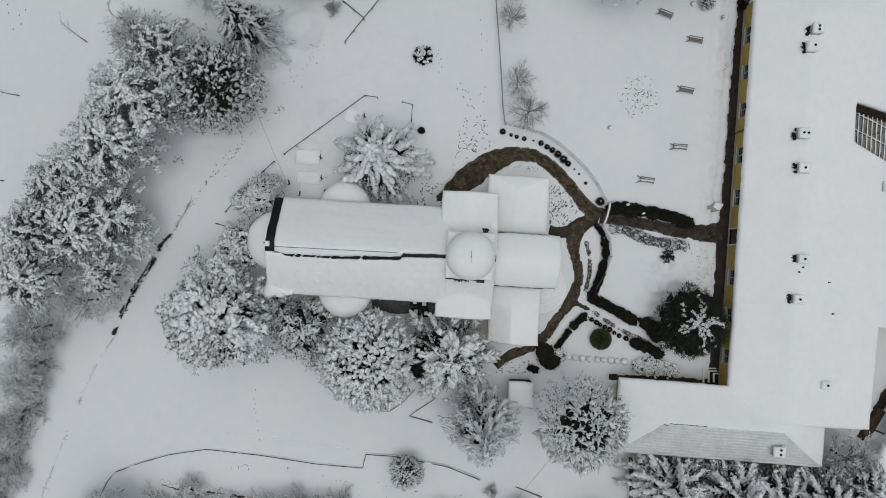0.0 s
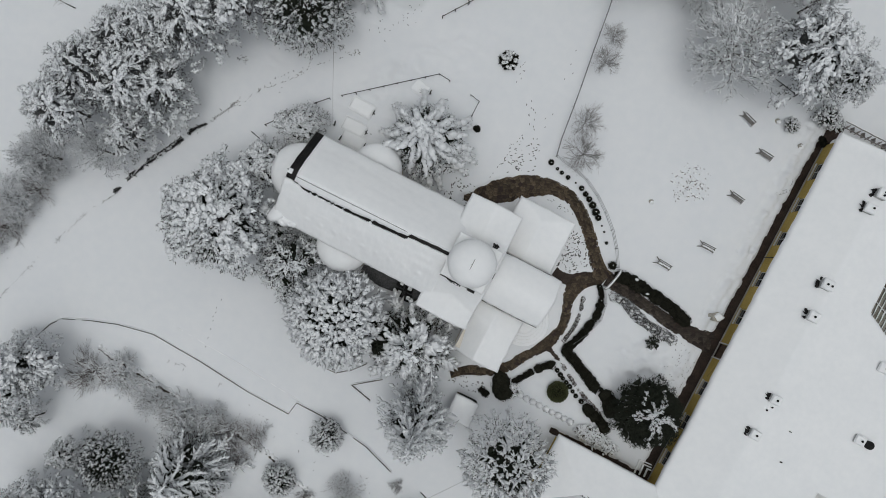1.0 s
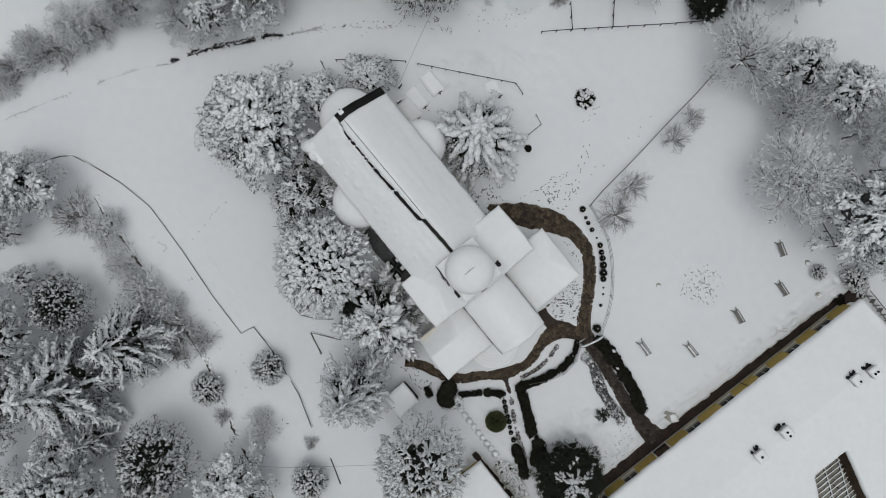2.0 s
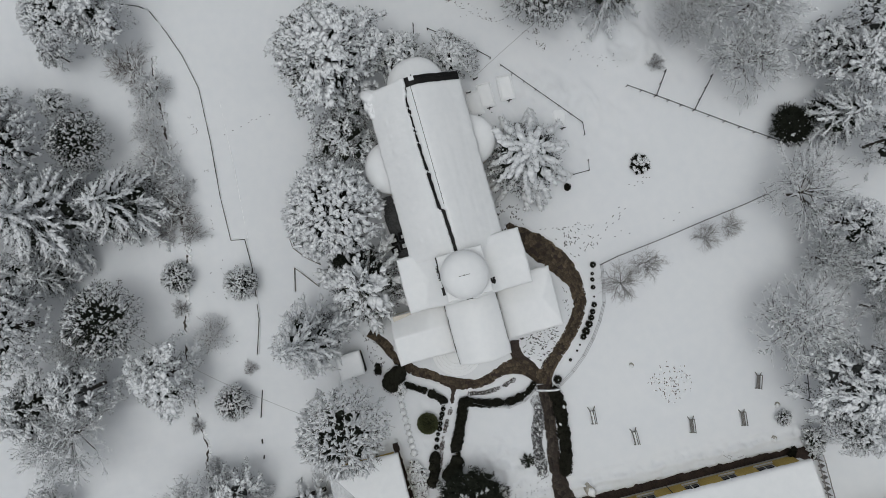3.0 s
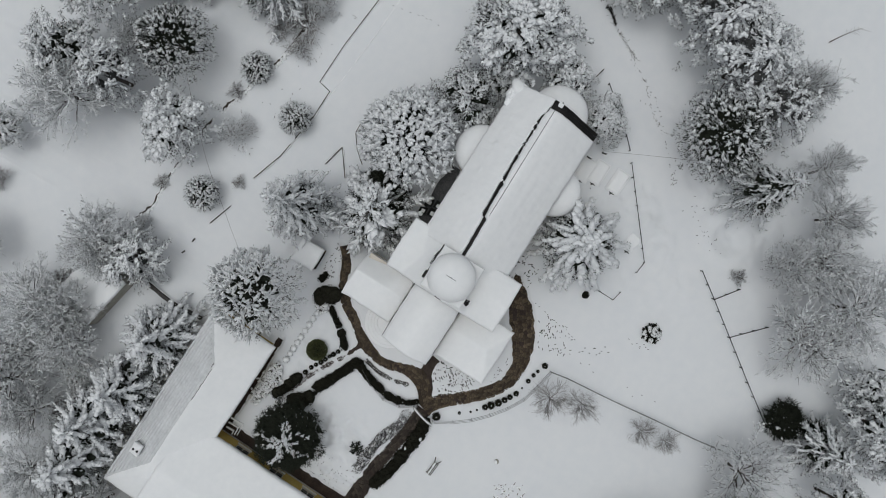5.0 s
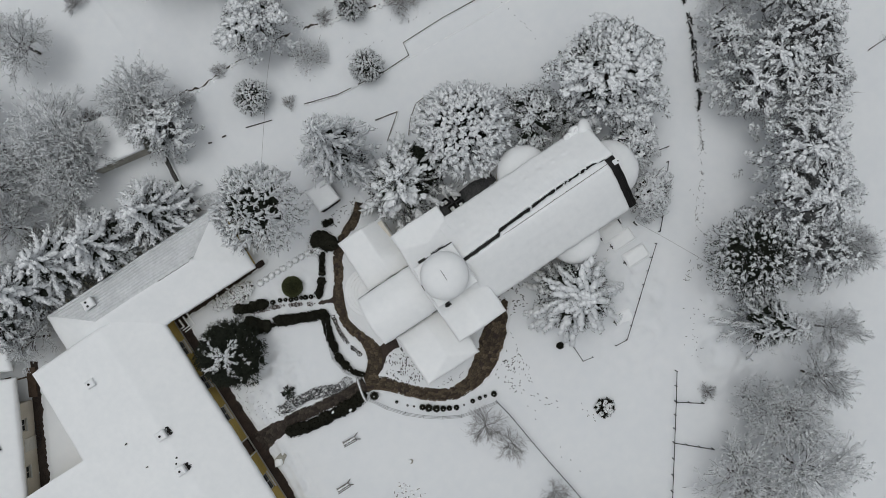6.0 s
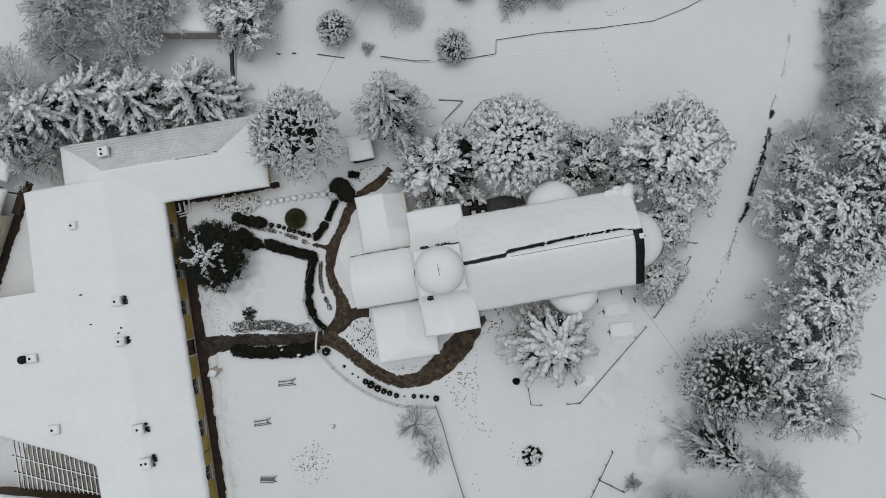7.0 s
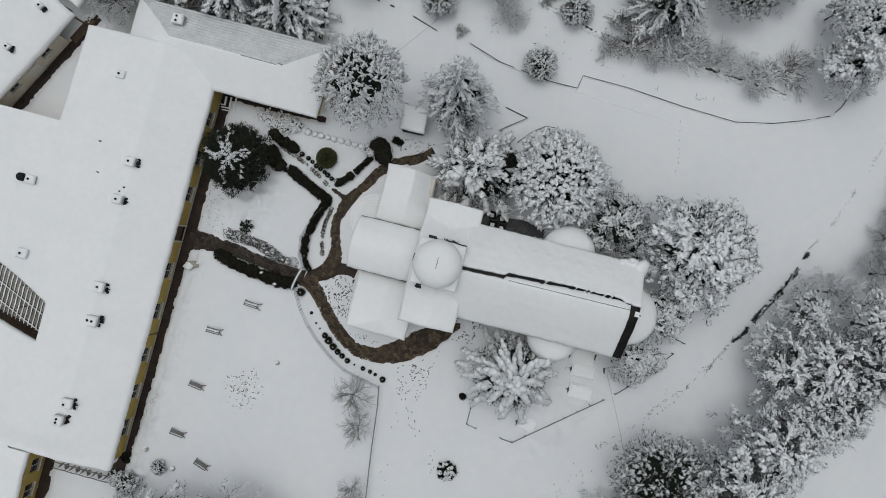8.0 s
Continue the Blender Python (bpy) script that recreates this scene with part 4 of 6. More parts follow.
def bough(snow, needle, frost, p, d, ln, w, rng, fingers=6, droop=0.25, load=1.0, thin=0.42, reach=0.34, loose=0.28):
    """One snowed bough: a ridge of overlapping flat lumps with pointed forward fingers, dark sprays below, frosted tips at the rim."""
    side = unit(np.cross(d, (0, 0, 1.0)))
    m = max(3, int(ln / (w * (1.5 if loose > 0.25 else 1.2))))
    t = (np.arange(m) + 0.5) / m
    bend = rng.normal(0, 0.13)
    at = lambda u: p + d * (ln * u)[:, None] + side * (bend * ln * u * u)[:, None] - np.array([0, 0, 1.0]) * (droop * ln * u * u)[:, None]
    go = unit(d + side * bend * 0.6 - np.array([0, 0, droop]))
    if load:
        wide = w * np.interp(t, [0, 0.3, 0.7, 1], [0.75, 1.1, 1.0, 0.6]) * rng.uniform(1 - loose, 1 + loose, m)
        if loose > 0.25:
            e = np.clip(rng.normal(0, 1, (m, 2, 3)), -1.6, 1.6) * [0.26 * ln / m, 0.42 * w, 0.05]
            e = (at(t) + [0, 0, 0.08])[:, None] + e[..., :1] * d + e[..., 1:2] * side + e[..., 2:] * np.array([0, 0, 1.0])
            bit = np.repeat(np.stack([np.full(m, ln / m * 0.72), wide * 0.75, wide * 0.45], 1), 2, 0) * rng.uniform(0.6, 1.3, (2 * m, 3))
            lumps(snow, e, go + rng.normal(0, 0.35, (2 * m, 3)), bit, rng, 0.24)
        else:
            lumps(snow, at(t) + side * rng.normal(0, loose * w, (m, 1)) + [0, 0, 0.07], go + rng.normal(0, loose * 0.5, (m, 3)), np.stack([np.full(m, ln / m * 1.15), wide, wide * 0.5], 1), rng, 0.12 + loose * 0.3)
    n = fingers + 2
    u = rng.uniform(0.08, 1.0, n)
    sg = np.where(np.arange(n) % 2, 1.0, -1.0)[:, None]
    fd = unit(d * rng.uniform(0.6, 1.2, (n, 1)) + side * sg * rng.uniform(0.4, 1.0, (n, 1)) + np.stack([0 * u, 0 * u, rng.uniform(-0.45, 0.05, n)], 1))
    fl = ln * reach * (1.15 - 0.6 * u) * rng.uniform(0.55, 1.35, n)
    mid = at(u) + fd * (fl * 0.5 + w * 0.35)[:, None]
    if load:
        fw = w * thin * rng.uniform(0.6, 1.4, n)
        keep = rng.random(n) < load
        lumps(snow, (mid + [0, 0, 0.03])[keep], fd[keep], np.stack([fl * 0.75, fw, fw * 0.6], 1)[keep], rng, 0.32, OCTA)
    sprays(needle, mid - [0, 0, 0.1], fd, 2, rng, 0.12, 0.26, 0.6, 0.17, 0.1)
    sprays(frost, mid + fd * (fl * 0.45)[:, None], fd, 2, rng, 0.08, 0.18, 0.6, 0.14, 0.07)


def limbs_of(wood, rng, R, h, n, lo, hi):
    a = 2.39996 * np.arange(n) + rng.normal(0, 0.2, n)
    for k in range(n):
        z = h * (lo + (hi - lo) * (k + 0.5) / n)
        q = R * 0.75 * math.sqrt(max(0.1, 1 - z / h))
        tube(wood, [(0, 0, z), (math.cos(a[k]) * q * 0.5, math.sin(a[k]) * q * 0.5, z + 0.1 * h * rng.random()), (math.cos(a[k]) * q, math.sin(a[k]) * q, z + 0.06 * h)], [0.07, 0.05, 0.02], 4)


def spruce(seed, R=5.0, h=10.0, whorls=9, w=0.2, count=8, fingers=7, load=0.95, thin=0.42, droop=0.38, bare=0.0, reach=0.2, loose=0.18):
    """Star-like conifer: whorls of long drooping boughs, each a rounded ridge of snow."""
    rng = np.random.default_rng(seed)
    snow, needle, frost, wood = Soup(), Soup(), Soup(), Soup()
    tube(wood, [(0, 0, -0.3), (0.05, 0, h * 0.5), (0, 0.03, h * 0.98)], [0.021 * h, 0.016 * h, 0.02], 7)
    dark_heart(needle, frost, snow, rng, R * 0.86, h * 0.12, h * 0.86, True, 300, 380)
    for k in range(whorls):
        f = (k + 0.3) / whorls
        z = h * (0.14 + 0.86 * f)
        L = R * (1 - f) ** 0.8 + 0.35
        n = int(round(5 + count * (1 - f)))
        a0 = rng.uniform(0, 6.3)
        for j in range(n):
            a = a0 + 6.283 * j / n + rng.normal(0, 0.17)
            ln = L * rng.uniform(0.7, 1.1)
            d = unit(np.array([math.cos(a), math.sin(a), 0.16 + 0.3 * f]))
            tube(wood, [(0, 0, z - 0.1), tuple(d * ln * 0.5 + [0, 0, z - 0.15]), tuple(d * ln * 0.9 + [0, 0, z - 0.25 - droop * ln * 0.8])], [0.05, 0.03, 0.012], 3)
            bough(snow, needle, frost, d * ln * 0.08 + [0, 0, z + rng.normal(0, 0.1)], d, ln * 0.92, w * (0.62 + 0.38 * ln / R) * rng.uniform(0.8, 1.2), rng, int(fingers * (0.5 + 0.5 * ln / R)) + 2, droop * rng.uniform(0.8, 1.3), 0.0 if rng.random() < bare else load, thin, reach, loose)
    lumps(snow, [(0, 0, h * 0.97), (0, 0, h * 1.02)], [(0, 0.05, 1)] * 2, [(0.3, 0.15, 0.15), (0.22, 0.08, 0.08)], rng, 0.15)
    # outer sprays take dark green instead of frost, deepening the shade between boughs
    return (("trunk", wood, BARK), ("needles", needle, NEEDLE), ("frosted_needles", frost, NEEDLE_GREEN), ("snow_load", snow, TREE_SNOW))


def pine(seed, R=4.5, h=10.0, n=108, w=0.22, fingers=9, load=0.9, needle_mat=None, bare=0.08, rough=1.0, size=0.3, thin=0.46, pillows=0.06):
    """Snowy pine: an uneven lobed dome of layered boughs, slivers of dark needles between the pads of snow."""
    rng = np.random.default_rng(seed)
    snow, needle, frost, wood = Soup(), Soup(), Soup(), Soup()
    tube(wood, [(0, 0, -0.3), (0.2, 0.1, h * 0.4), (0.1, -0.1, h * 0.85)], [0.024 * h, 0.02 * h, 0.05], 7)
    limbs_of(wood, rng, R, h, 9, 0.25, 0.7)
    dark_heart(needle, frost, snow, rng, R * 0.95, h * 0.16, h * 0.84, False, 220, 240, 0.09)
    lob = rng.uniform(0, 6.3, 5)
    for k in range(n):
        q = math.sqrt((k + 0.5) / n)
        a = 2.39996 * k + rng.normal(0, 0.35)
        out = 1 + rough * (0.13 * math.sin(3 * a + lob[0]) + 0.09 * math.sin(5 * a + lob[1]) + 0.06 * math.sin(8 * a + lob[2]))
        z = h * (0.26 + 0.72 * (1 - min(q, 1) ** 2.3) ** 0.62) + rough * h * 0.075 * (math.sin(2 * a + 5 * q + lob[3]) + math.sin(4 * a - 7 * q + lob[4])) * (0.4 + q)
        b = a + rng.normal(0, 0.5) + (0 if q > 0.25 else rng.uniform(-2, 2))
        d = unit(np.array([math.cos(b), math.sin(b), 0.12 - 0.1 * q + rng.normal(0, 0.1)]))
        ln = R * size * rng.uniform(0.65, 1.35)
        tip = np.array([math.cos(a) * q * R * out, math.sin(a) * q * R * out, min(z, h * 1.02)])
        none = rng.random() < bare
        bough(snow, needle, frost, tip - d * ln * 0.8, d, ln, w * rng.uniform(0.7, 1.3), rng, fingers, 0.2 + 0.25 * q, 0.0 if none else load, thin)
        if not none and rng.random() < pillows:
            m = 7
            lumps(snow, tip - d * ln * 0.4 + rng.normal(0, 1, (m, 3)) * [ln * 0.25, ln * 0.25, 0.05] + [0, 0, 0.06], d + rng.normal(0, 0.5, (m, 3)), rng.uniform(0.6, 1.3, (m, 3)) * [ln * 0.26, w * 0.95, w * 0.42], rng, 0.2)
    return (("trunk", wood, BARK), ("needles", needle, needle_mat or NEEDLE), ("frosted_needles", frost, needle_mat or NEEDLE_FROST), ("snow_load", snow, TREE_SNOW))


def tufted(seed, R=4.5, h=10.0, n=520, w=0.1, load=0.97, needle_mat=None, fan=7, ln=0.42, crest=0, leafy=3, whole=0.9):
    """Broad dense crown of upright tufts, each a small fan of snowed shoots, dark between them."""
    rng = np.random.default_rng(seed)
    snow, needle, frost, wood = Soup(), Soup(), Soup(), Soup()
    tube(wood, [(0, 0, -0.3), (0.1, 0.05, h * 0.4), (0, 0.1, h * 0.8)], [0.028 * h, 0.02 * h, 0.04], 7)
    limbs_of(wood, rng, R, h, 9, 0.25, 0.65)
    dark_heart(needle, frost, snow, rng, R * 0.97, h * 0.14, h * 0.86, False, 300, int(420 * load), 0.06)
    if load < 0.2:
        g = np.sqrt((np.arange(170) + 0.5) / 170) * 0.9
        b = 2.39996 * np.arange(170)
        c = np.stack([np.cos(b) * g * R, np.sin(b) * g * R, h * (0.1 + 0.74 * np.sqrt(1 - g ** 2.4))], 1)
        lumps(needle, c, c + [0, 0, 1.0], np.full((170, 3), 0.1 * R) * [1.2, 1, 0.9], rng, 0.3)
    lob = rng.uniform(0, 6.3, 3)
    k = np.arange(n)
    q = ((k + 0.5) / n) ** 0.44
    a = 2.39996 * k + rng.normal(0, 0.12, n)
    out = 1 + 0.045 * np.sin(3 * a + lob[0]) + 0.035 * np.sin(6 * a + lob[1]) + rng.normal(0, 0.025, n)
    z = h * (0.2 + 0.76 * np.sqrt(np.clip(1 - (0.97 * q) ** 2.6, 0, 1))) + rng.normal(0, 0.02 * h, n)
    p = np.stack([np.cos(a) * q * R * out, np.sin(a) * q * R * out, z], 1)
    o = unit(np.stack([np.cos(a) * q, np.sin(a) * q, 0.75 - 0.7 * q], 1) + rng.normal(0, 0.16, (n, 3)))
    tilt = rng.normal(0, 0.45, (n, fan, 3))
    e = unit(o[:, None] + tilt)
    l_ = ln * rng.uniform(0.6, 1.25, (n, fan))
    c = p[:, None] + e * (l_ * 0.5)[..., None]
    on = (rng.random((n, 1)) < load) & (rng.random((n, fan)) < whole)
    r = w * rng.uniform(0.7, 1.4, (n, fan))
    if on.any():
        lumps(snow, (c + [0, 0, 0.05])[on], e[on] * [1, 1, 0.75], np.stack([l_ * 0.68, r * 1.1, r * 0.9], -1)[on], rng, 0.32, OCTA)
        base = on.any(1) & (rng.random(n) < 0.55)
        lumps(snow, p[base] + o[base] * 0.1, o[base], np.stack([0 * q + ln * 0.4, 0 * q + w * 1.9, 0 * q + w * 1.3], 1)[base], rng, 0.25)
    sprays(needle, p + o * 0.05 - [0, 0, 0.1], o, 6 if load > 0.2 else 16, rng, 0.14, 0.3 if load > 0.2 else 0.42, 0.7, 0.17 if load > 0.2 else 0.11, 0.15)
    sprays(frost, p + o * ln * 0.55, o, leafy * 2, rng, 0.08, 0.2, 0.6, 0.14, 0.15)
    for j in range(crest):
        b, q0 = 6.283 * j / crest + rng.normal(0, 0.25), rng.uniform(0.02, 0.12) * R
        far = R * rng.uniform(0.3, 0.85)
        while q0 < far:
            l0 = rng.uniform(0.25, 0.6)
            top = h * (0.24 + 0.76 * math.sqrt(max(0.05, 1 - (q0 / R) ** 2)))
            b += rng.normal(0, 0.12)
            go = unit(np.array([math.cos(b), math.sin(b), -0.1 - 0.45 * q0 / R]) + rng.normal(0, 0.25, 3))
            bough(snow, needle, frost, np.array([math.cos(b) * q0, math.sin(b) * q0, top + 0.12]), go, l0, rng.uniform(0.05, 0.13), rng, 6, 0.15, 0.9, 0.7, 0.55, 0.4)
            q0 += l0 * rng.uniform(0.7, 1.5)
    # dark green on the outer sprays adds painted shade between the tufts
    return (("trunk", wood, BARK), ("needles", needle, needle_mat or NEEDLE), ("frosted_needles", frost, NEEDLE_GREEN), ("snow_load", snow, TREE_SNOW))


def leafless(seed, R=4.5, h=9.0, limbs=13, forks=(3, 3, 3, 4), mat=None, thick=1.0, stems=1, rime=0.7, spread=0.5):
    """Bare crown that forks into ever finer twigs, dark below and thinly rimed on top."""
    rng = np.random.default_rng(seed)
    wood, twig, snow = Soup(), Soup(), Soup()
    if stems == 1:
        tube(wood, [(0, 0, -0.3), (0.1, 0, h * 0.2), (0, 0.1, h * 0.42)], [0.02 * h * thick, 0.016 * h * thick, 0.012 * h * thick], 7)
    k = np.arange(limbs)
    a = 2.39996 * k + rng.normal(0, 0.2, limbs)
    e = 0.15 + 1.3 * (k + 0.5) / limbs
    d = np.stack([np.cos(a) * np.cos(e), np.sin(a) * np.cos(e), np.sin(e)], 1)
    p = np.stack([0 * a, 0.1 + 0 * a, h * rng.uniform(0.22, 0.42, limbs) * (stems == 1) - 0.1 * (stems != 1)], 1)
    reach = np.hypot(R * np.cos(e), h * (0.6 if stems == 1 else 0.9) * np.sin(e)) * 1.04
    steps = np.array([0.28, 0.23, 0.19, 0.14, 0.09])[:len(forks) + 1]
    steps = steps / steps.sum()
    for lev in range(len(forks) + 1):
        n = len(p)
        ln = reach * steps[lev] * rng.uniform(0.75, 1.3, n)
        q = p + d * ln[:, None] + rng.normal(0, 0.05, (n, 3)) * ln[:, None]
        r = np.full(n, (0.085, 0.05, 0.03, 0.021, 0.016)[lev] * thick)
        if lev < 2:
            prisms(wood, p, q, r, r * 0.65)
        else:
            prisms(twig, p, q, r, r * 0.55)
        on = rng.random(n) < rime
        if on.any():
            s_ = ((0.078, 0.056, 0.045, 0.036, 0.027)[lev] * rng.uniform(0.6, 1.4, n))[on]
            lift = np.array([0, 0, 1.0]) * (r[on] * 0.9 + 0.3 * s_)[:, None]
            prisms(snow, p[on] + lift, q[on] + lift, s_, s_ * 0.7)
        if lev >= 3 and rime > 0.5:
            clot = rng.random(n) < (0.45 if lev == 3 else 0.3)
            size = rng.uniform(0.05, 0.12, (clot.sum(), 1)) * [1.5, 1.0, 0.7]
            lumps(snow, q[clot] + [0, 0, 0.05], d[clot], size, rng, 0.3, OCTA)
        if lev == len(forks):
            break
        m = forks[lev]
        along = rng.uniform(0.3, 1.0, (n, m))
        along[:, 0] = 1.0
        nd = unit(d[:, None] + rng.normal(0, spread * (0.9 if lev < 2 else 1.0), (n, m, 3)) * [1, 1, 0.8] + [0, 0, 0.06])
        p = (p[:, None] + (q - p)[:, None] * along[..., None]).reshape(-1, 3)
        d, reach = nd.reshape(-1, 3), np.repeat(reach, m)
    return (("trunk", wood, mat or BARK), ("twig_mass", twig, mat or FROST), ("snow_load", snow, TREE_SNOW))


def assemble(name, pieces, m, label, category, group):
    ob = thing(name, m, label, category, group)
    for n_, soup, mat in pieces:
        if soup.f:
            piece = part(n_, soup, mat, ob, "", True)
            if n_ != "trunk":
                piece["kind"] = "stuff"
    return ob


def plant(name, variants, spots, base, label, category, group, seed=1):
    """Plants a group: each variant is built once, then copied with its own size and turn."""
    rng = np.random.default_rng(seed)
    made = {}
    for k, (x, y, r, h) in enumerate(spots):
        i = k % len(variants)
        z = float(ground_z(np.array([x]), np.array([y]))[0]) if abs(x) < 60 else 0.0
        m = pose(x, y, min(z, 0.05), 0, 0, rng.uniform(0, 360)) @ Matrix.Diagonal((r / base[0], r / base[0], h / base[1], 1))
        if i not in made:
            made[i] = assemble(name, variants[i](), m, label, category, group)
        else:
            made[i].scale, old = (1, 1, 1), made[i].scale.copy()
            copy_thing(made[i], m)
            made[i].scale = old


plant("spruce", [lambda: spruce(11, w=0.43, whorls=9, count=7, fingers=13, thin=0.36, droop=0.36, reach=0.12, loose=0.12), lambda: spruce(64, w=0.46, whorls=6, count=5, fingers=9, thin=0.55, droop=0.2, reach=0.22, loose=0.42, bare=0.2), lambda: spruce(13, w=0.3, count=7, whorls=13, droop=0.25, loose=0.2, thin=0.7, fingers=5, reach=0.26), lambda: tufted(65, R=5.0, n=300, w=0.12, ln=0.7, fan=6, leafy=3, load=0.72, whole=0.7)],
      [(-7.7, 10.0, 5.2, 12), (-0.4, -9.7, 5.2, 10), (2.8, -16.3, 3.9, 18), (12.3, -15.7, 4.3, 13)], (5.0, 10), "tall spruce with snow-laden drooping boughs", "tree", "spruces round the church", 2)
plant("spruce", [lambda: spruce(21, w=0.38, whorls=8, count=8, thin=0.5, loose=0.2), lambda: spruce(22, w=0.36, count=8, whorls=8, thin=0.5, loose=0.2)],
      [(37.2, -24.3, 4.6, 10), (32.6, -24.7, 4.8, 10), (28.1, -23.4, 4.6, 10), (21.9, -22.9, 4.7, 10)], (5.0, 10), "snow-laden spruce in a row behind the wing", "tree", "row of spruces behind the wing", 3)
plant("spruce", [lambda: spruce(31, w=0.26, whorls=10, count=8, fingers=12, thin=0.5, droop=0.42, loose=0.2), lambda: spruce(32, w=0.25, bare=0.05, fingers=11, thin=0.5, loose=0.2)],
      [(-17.3, -37.8, 6.2, 14.5), (-16.6, -31.0, 5.2, 11), (-11.8, -40.8, 2.6, 7), (-21.3, 23.6, 3.7, 13), (-1.4, 41.8, 3.6, 9)], (5.0, 10), "woodland spruce with long snowy boughs", "tree", "woodland spruces", 4)
plant("round_conifer", [lambda: tufted(41, n=400, w=0.15, ln=0.5, fan=6), lambda: tufted(42, n=430, load=0.88, w=0.12, ln=0.45)],
      [(-8.6, -10.2, 4.7, 10), (-8.2, -45.8, 5.0, 11), (-36.7, -30.6, 3.4, 9), (-25.6, -40.1, 4.5, 11)], (4.5, 10), "dense round conifer, every tuft tipped with snow", "tree", "round conifers", 5)
plant("shrub", [lambda: tufted(51, R=2.1, h=3.0, n=120, ln=0.4, w=0.08, load=0.8)],
      [(-5.0, -22.4, 1.65, 2.6), (6.8, -27.2, 1.75, 2.6), (-7.7, -28.7, 1.6, 2.5)], (2.1, 3.0), "low evergreen shrub under snow", "shrub", "evergreen shrubs by the lane", 6)
plant("pine", [lambda: pine(61, needle_mat=NEEDLE, n=220, w=0.2, size=0.2, fingers=8, bare=0.03, pillows=0.28), lambda: pine(62, needle_mat=NEEDLE, w=0.22, bare=0.15), lambda: pine(63, needle_mat=NEEDLE, w=0.15, bare=0.45, load=0.75)],
      [(-23.5, -5.7, 6.0, 11), (-21.9, 1.1, 3.0, 6), (-15.0, -7.3, 3.9, 7.5), (-20.1, 6.3, 2.7, 6), (-18.6, -5.4, 2.6, 5)], (4.5, 10), "broad pine with pillows of snow beside the church", "tree", "pines beside the church", 7)
plant("pine", [lambda: pine(71, bare=0.15, needle_mat=NEEDLE_FROST), lambda: pine(72, w=0.27, pillows=0.3), lambda: pine(73, bare=0.25, w=0.22), lambda: pine(74)],
      [(15.8, -29.5, 3.6, 6.5), (10.9, -48.4, 2.4, 5), (-29.8, -40.5, 3.4, 9), (-28.6, -34.4, 1.9, 6), (0.4, -40.2, 3.6, 9), (1.8, -32.2, 4.0, 8), (9.1, 38.5, 3.1, 9), (13.9, 40.2, 3.4, 9), (24.3, 32.9, 5.1, 10), (-35.7, -27.2, 3.6, 9),
       (-34.1, -33.1, 1.6, 5), (28.5, 32.3, 2.9, 9), (32.3, -36.7, 3.5, 8), (-12.8, -43.6, 3.0, 8), (0.7, -45.6, 4.0, 9), (40.6, -22.6, 2.9, 8), (-14.0, -50.5, 3.4, 9), (-29.1, -41.7, 3.2, 9), (-8.6, 42.9, 2.8, 6), (-6.0, 44.6, 3.4, 8), (-9.6, 47.6, 3.6, 9), (-4.2, 46.8, 3.4, 9), (2.6, 45.2, 3.2, 8)], (4.5, 10), "snow-covered pine among woodland trees", "tree", "woodland pines", 8)
plant("pine", [lambda: pine(81, needle_mat=HOAR, bare=0.15, w=0.2, n=120, size=0.25), lambda: pine(82, needle_mat=HOAR, n=120, size=0.25, w=0.2), lambda: pine(83, needle_mat=HOAR, bare=0.25, w=0.18, n=115, size=0.25)],
      [(-42.8, -1.7, 4.2, 9), (-36.2, -1.7, 2.9, 6), (-42.1, 2.4, 4.5, 9), (-38.0, 3.5, 4.3, 8), (-34.6, 3.8, 4.0, 7), (-40.1, 7.1, 4.0, 8), (-34.3, 12.0, 4.8, 10), (-31.4, 15.6, 5.0, 11), (-29.4, 21.0, 4.0, 9), (-36.8, 9.7, 3.4, 8), (-28.8, 17.9, 3.2, 8)],
      (4.5, 10), "frosted pine in the belt along the lane", "tree", "belt of pines along the lane", 9)
plant("yew", [lambda: tufted(91, R=3.8, h=7.0, n=420, load=0.0, crest=18, leafy=8)], [(24.5, -6.5, 3.55, 5)], (3.8, 7.0), "dark evergreen with strands of snow on its crest", "tree", "", 10)
plant("yew", [lambda: tufted(92, R=3.8, h=7.0, n=420, load=0.6, w=0.075, ln=0.34, fan=8, needle_mat=NEEDLE, whole=0.6, leafy=4)],
      [(-24.1, -33.1, 3.0, 7), (-5.6, -36.2, 3.9, 8), (-20.8, -46.6, 4.0, 9), (-24.0, 17.3, 4.4, 9), (-21.6, -43.9, 2.6, 6)], (3.8, 7.0), "greenish evergreen with patchy snow", "tree", "patchy evergreens", 11)
# added tree: its dark crown fills a dark gap behind the spruce
plant("yew", [lambda: tufted(94, R=2.7, h=5.0, n=170, load=0.1, leafy=4)], [(-3.4, -10.2, 2.4, 4.4)], (2.7, 5.0), "dark evergreen added to fill the dark gap behind the spruce", "tree", "", 16)
plant("evergreen_bush", [lambda: tufted(93, R=2.0, h=3.0, n=130, load=0.05, ln=0.35, leafy=5)],
      [(-2.1, 38.0, 2.0, 3), (-2.6, 40.8, 1.1, 3)], (2.0, 3.0), "nearly black evergreen bush", "bush", "black evergreen bushes", 12)
plant("evergreen_bush", [lambda: tufted(95, R=2.0, h=3.0, n=130, load=0.5, ln=0.5, w=0.12, leafy=4, whole=0.7)],
      [(30.0, 29.8, 1.15, 1.5), (31.1, 29.6, 0.9, 1.2), (27.0, 27.5, 0.75, 1.0)], (2.0, 3.0), "dark evergreen bush flecked with snow", "bush", "snow-flecked bushes by the building corner", 17)
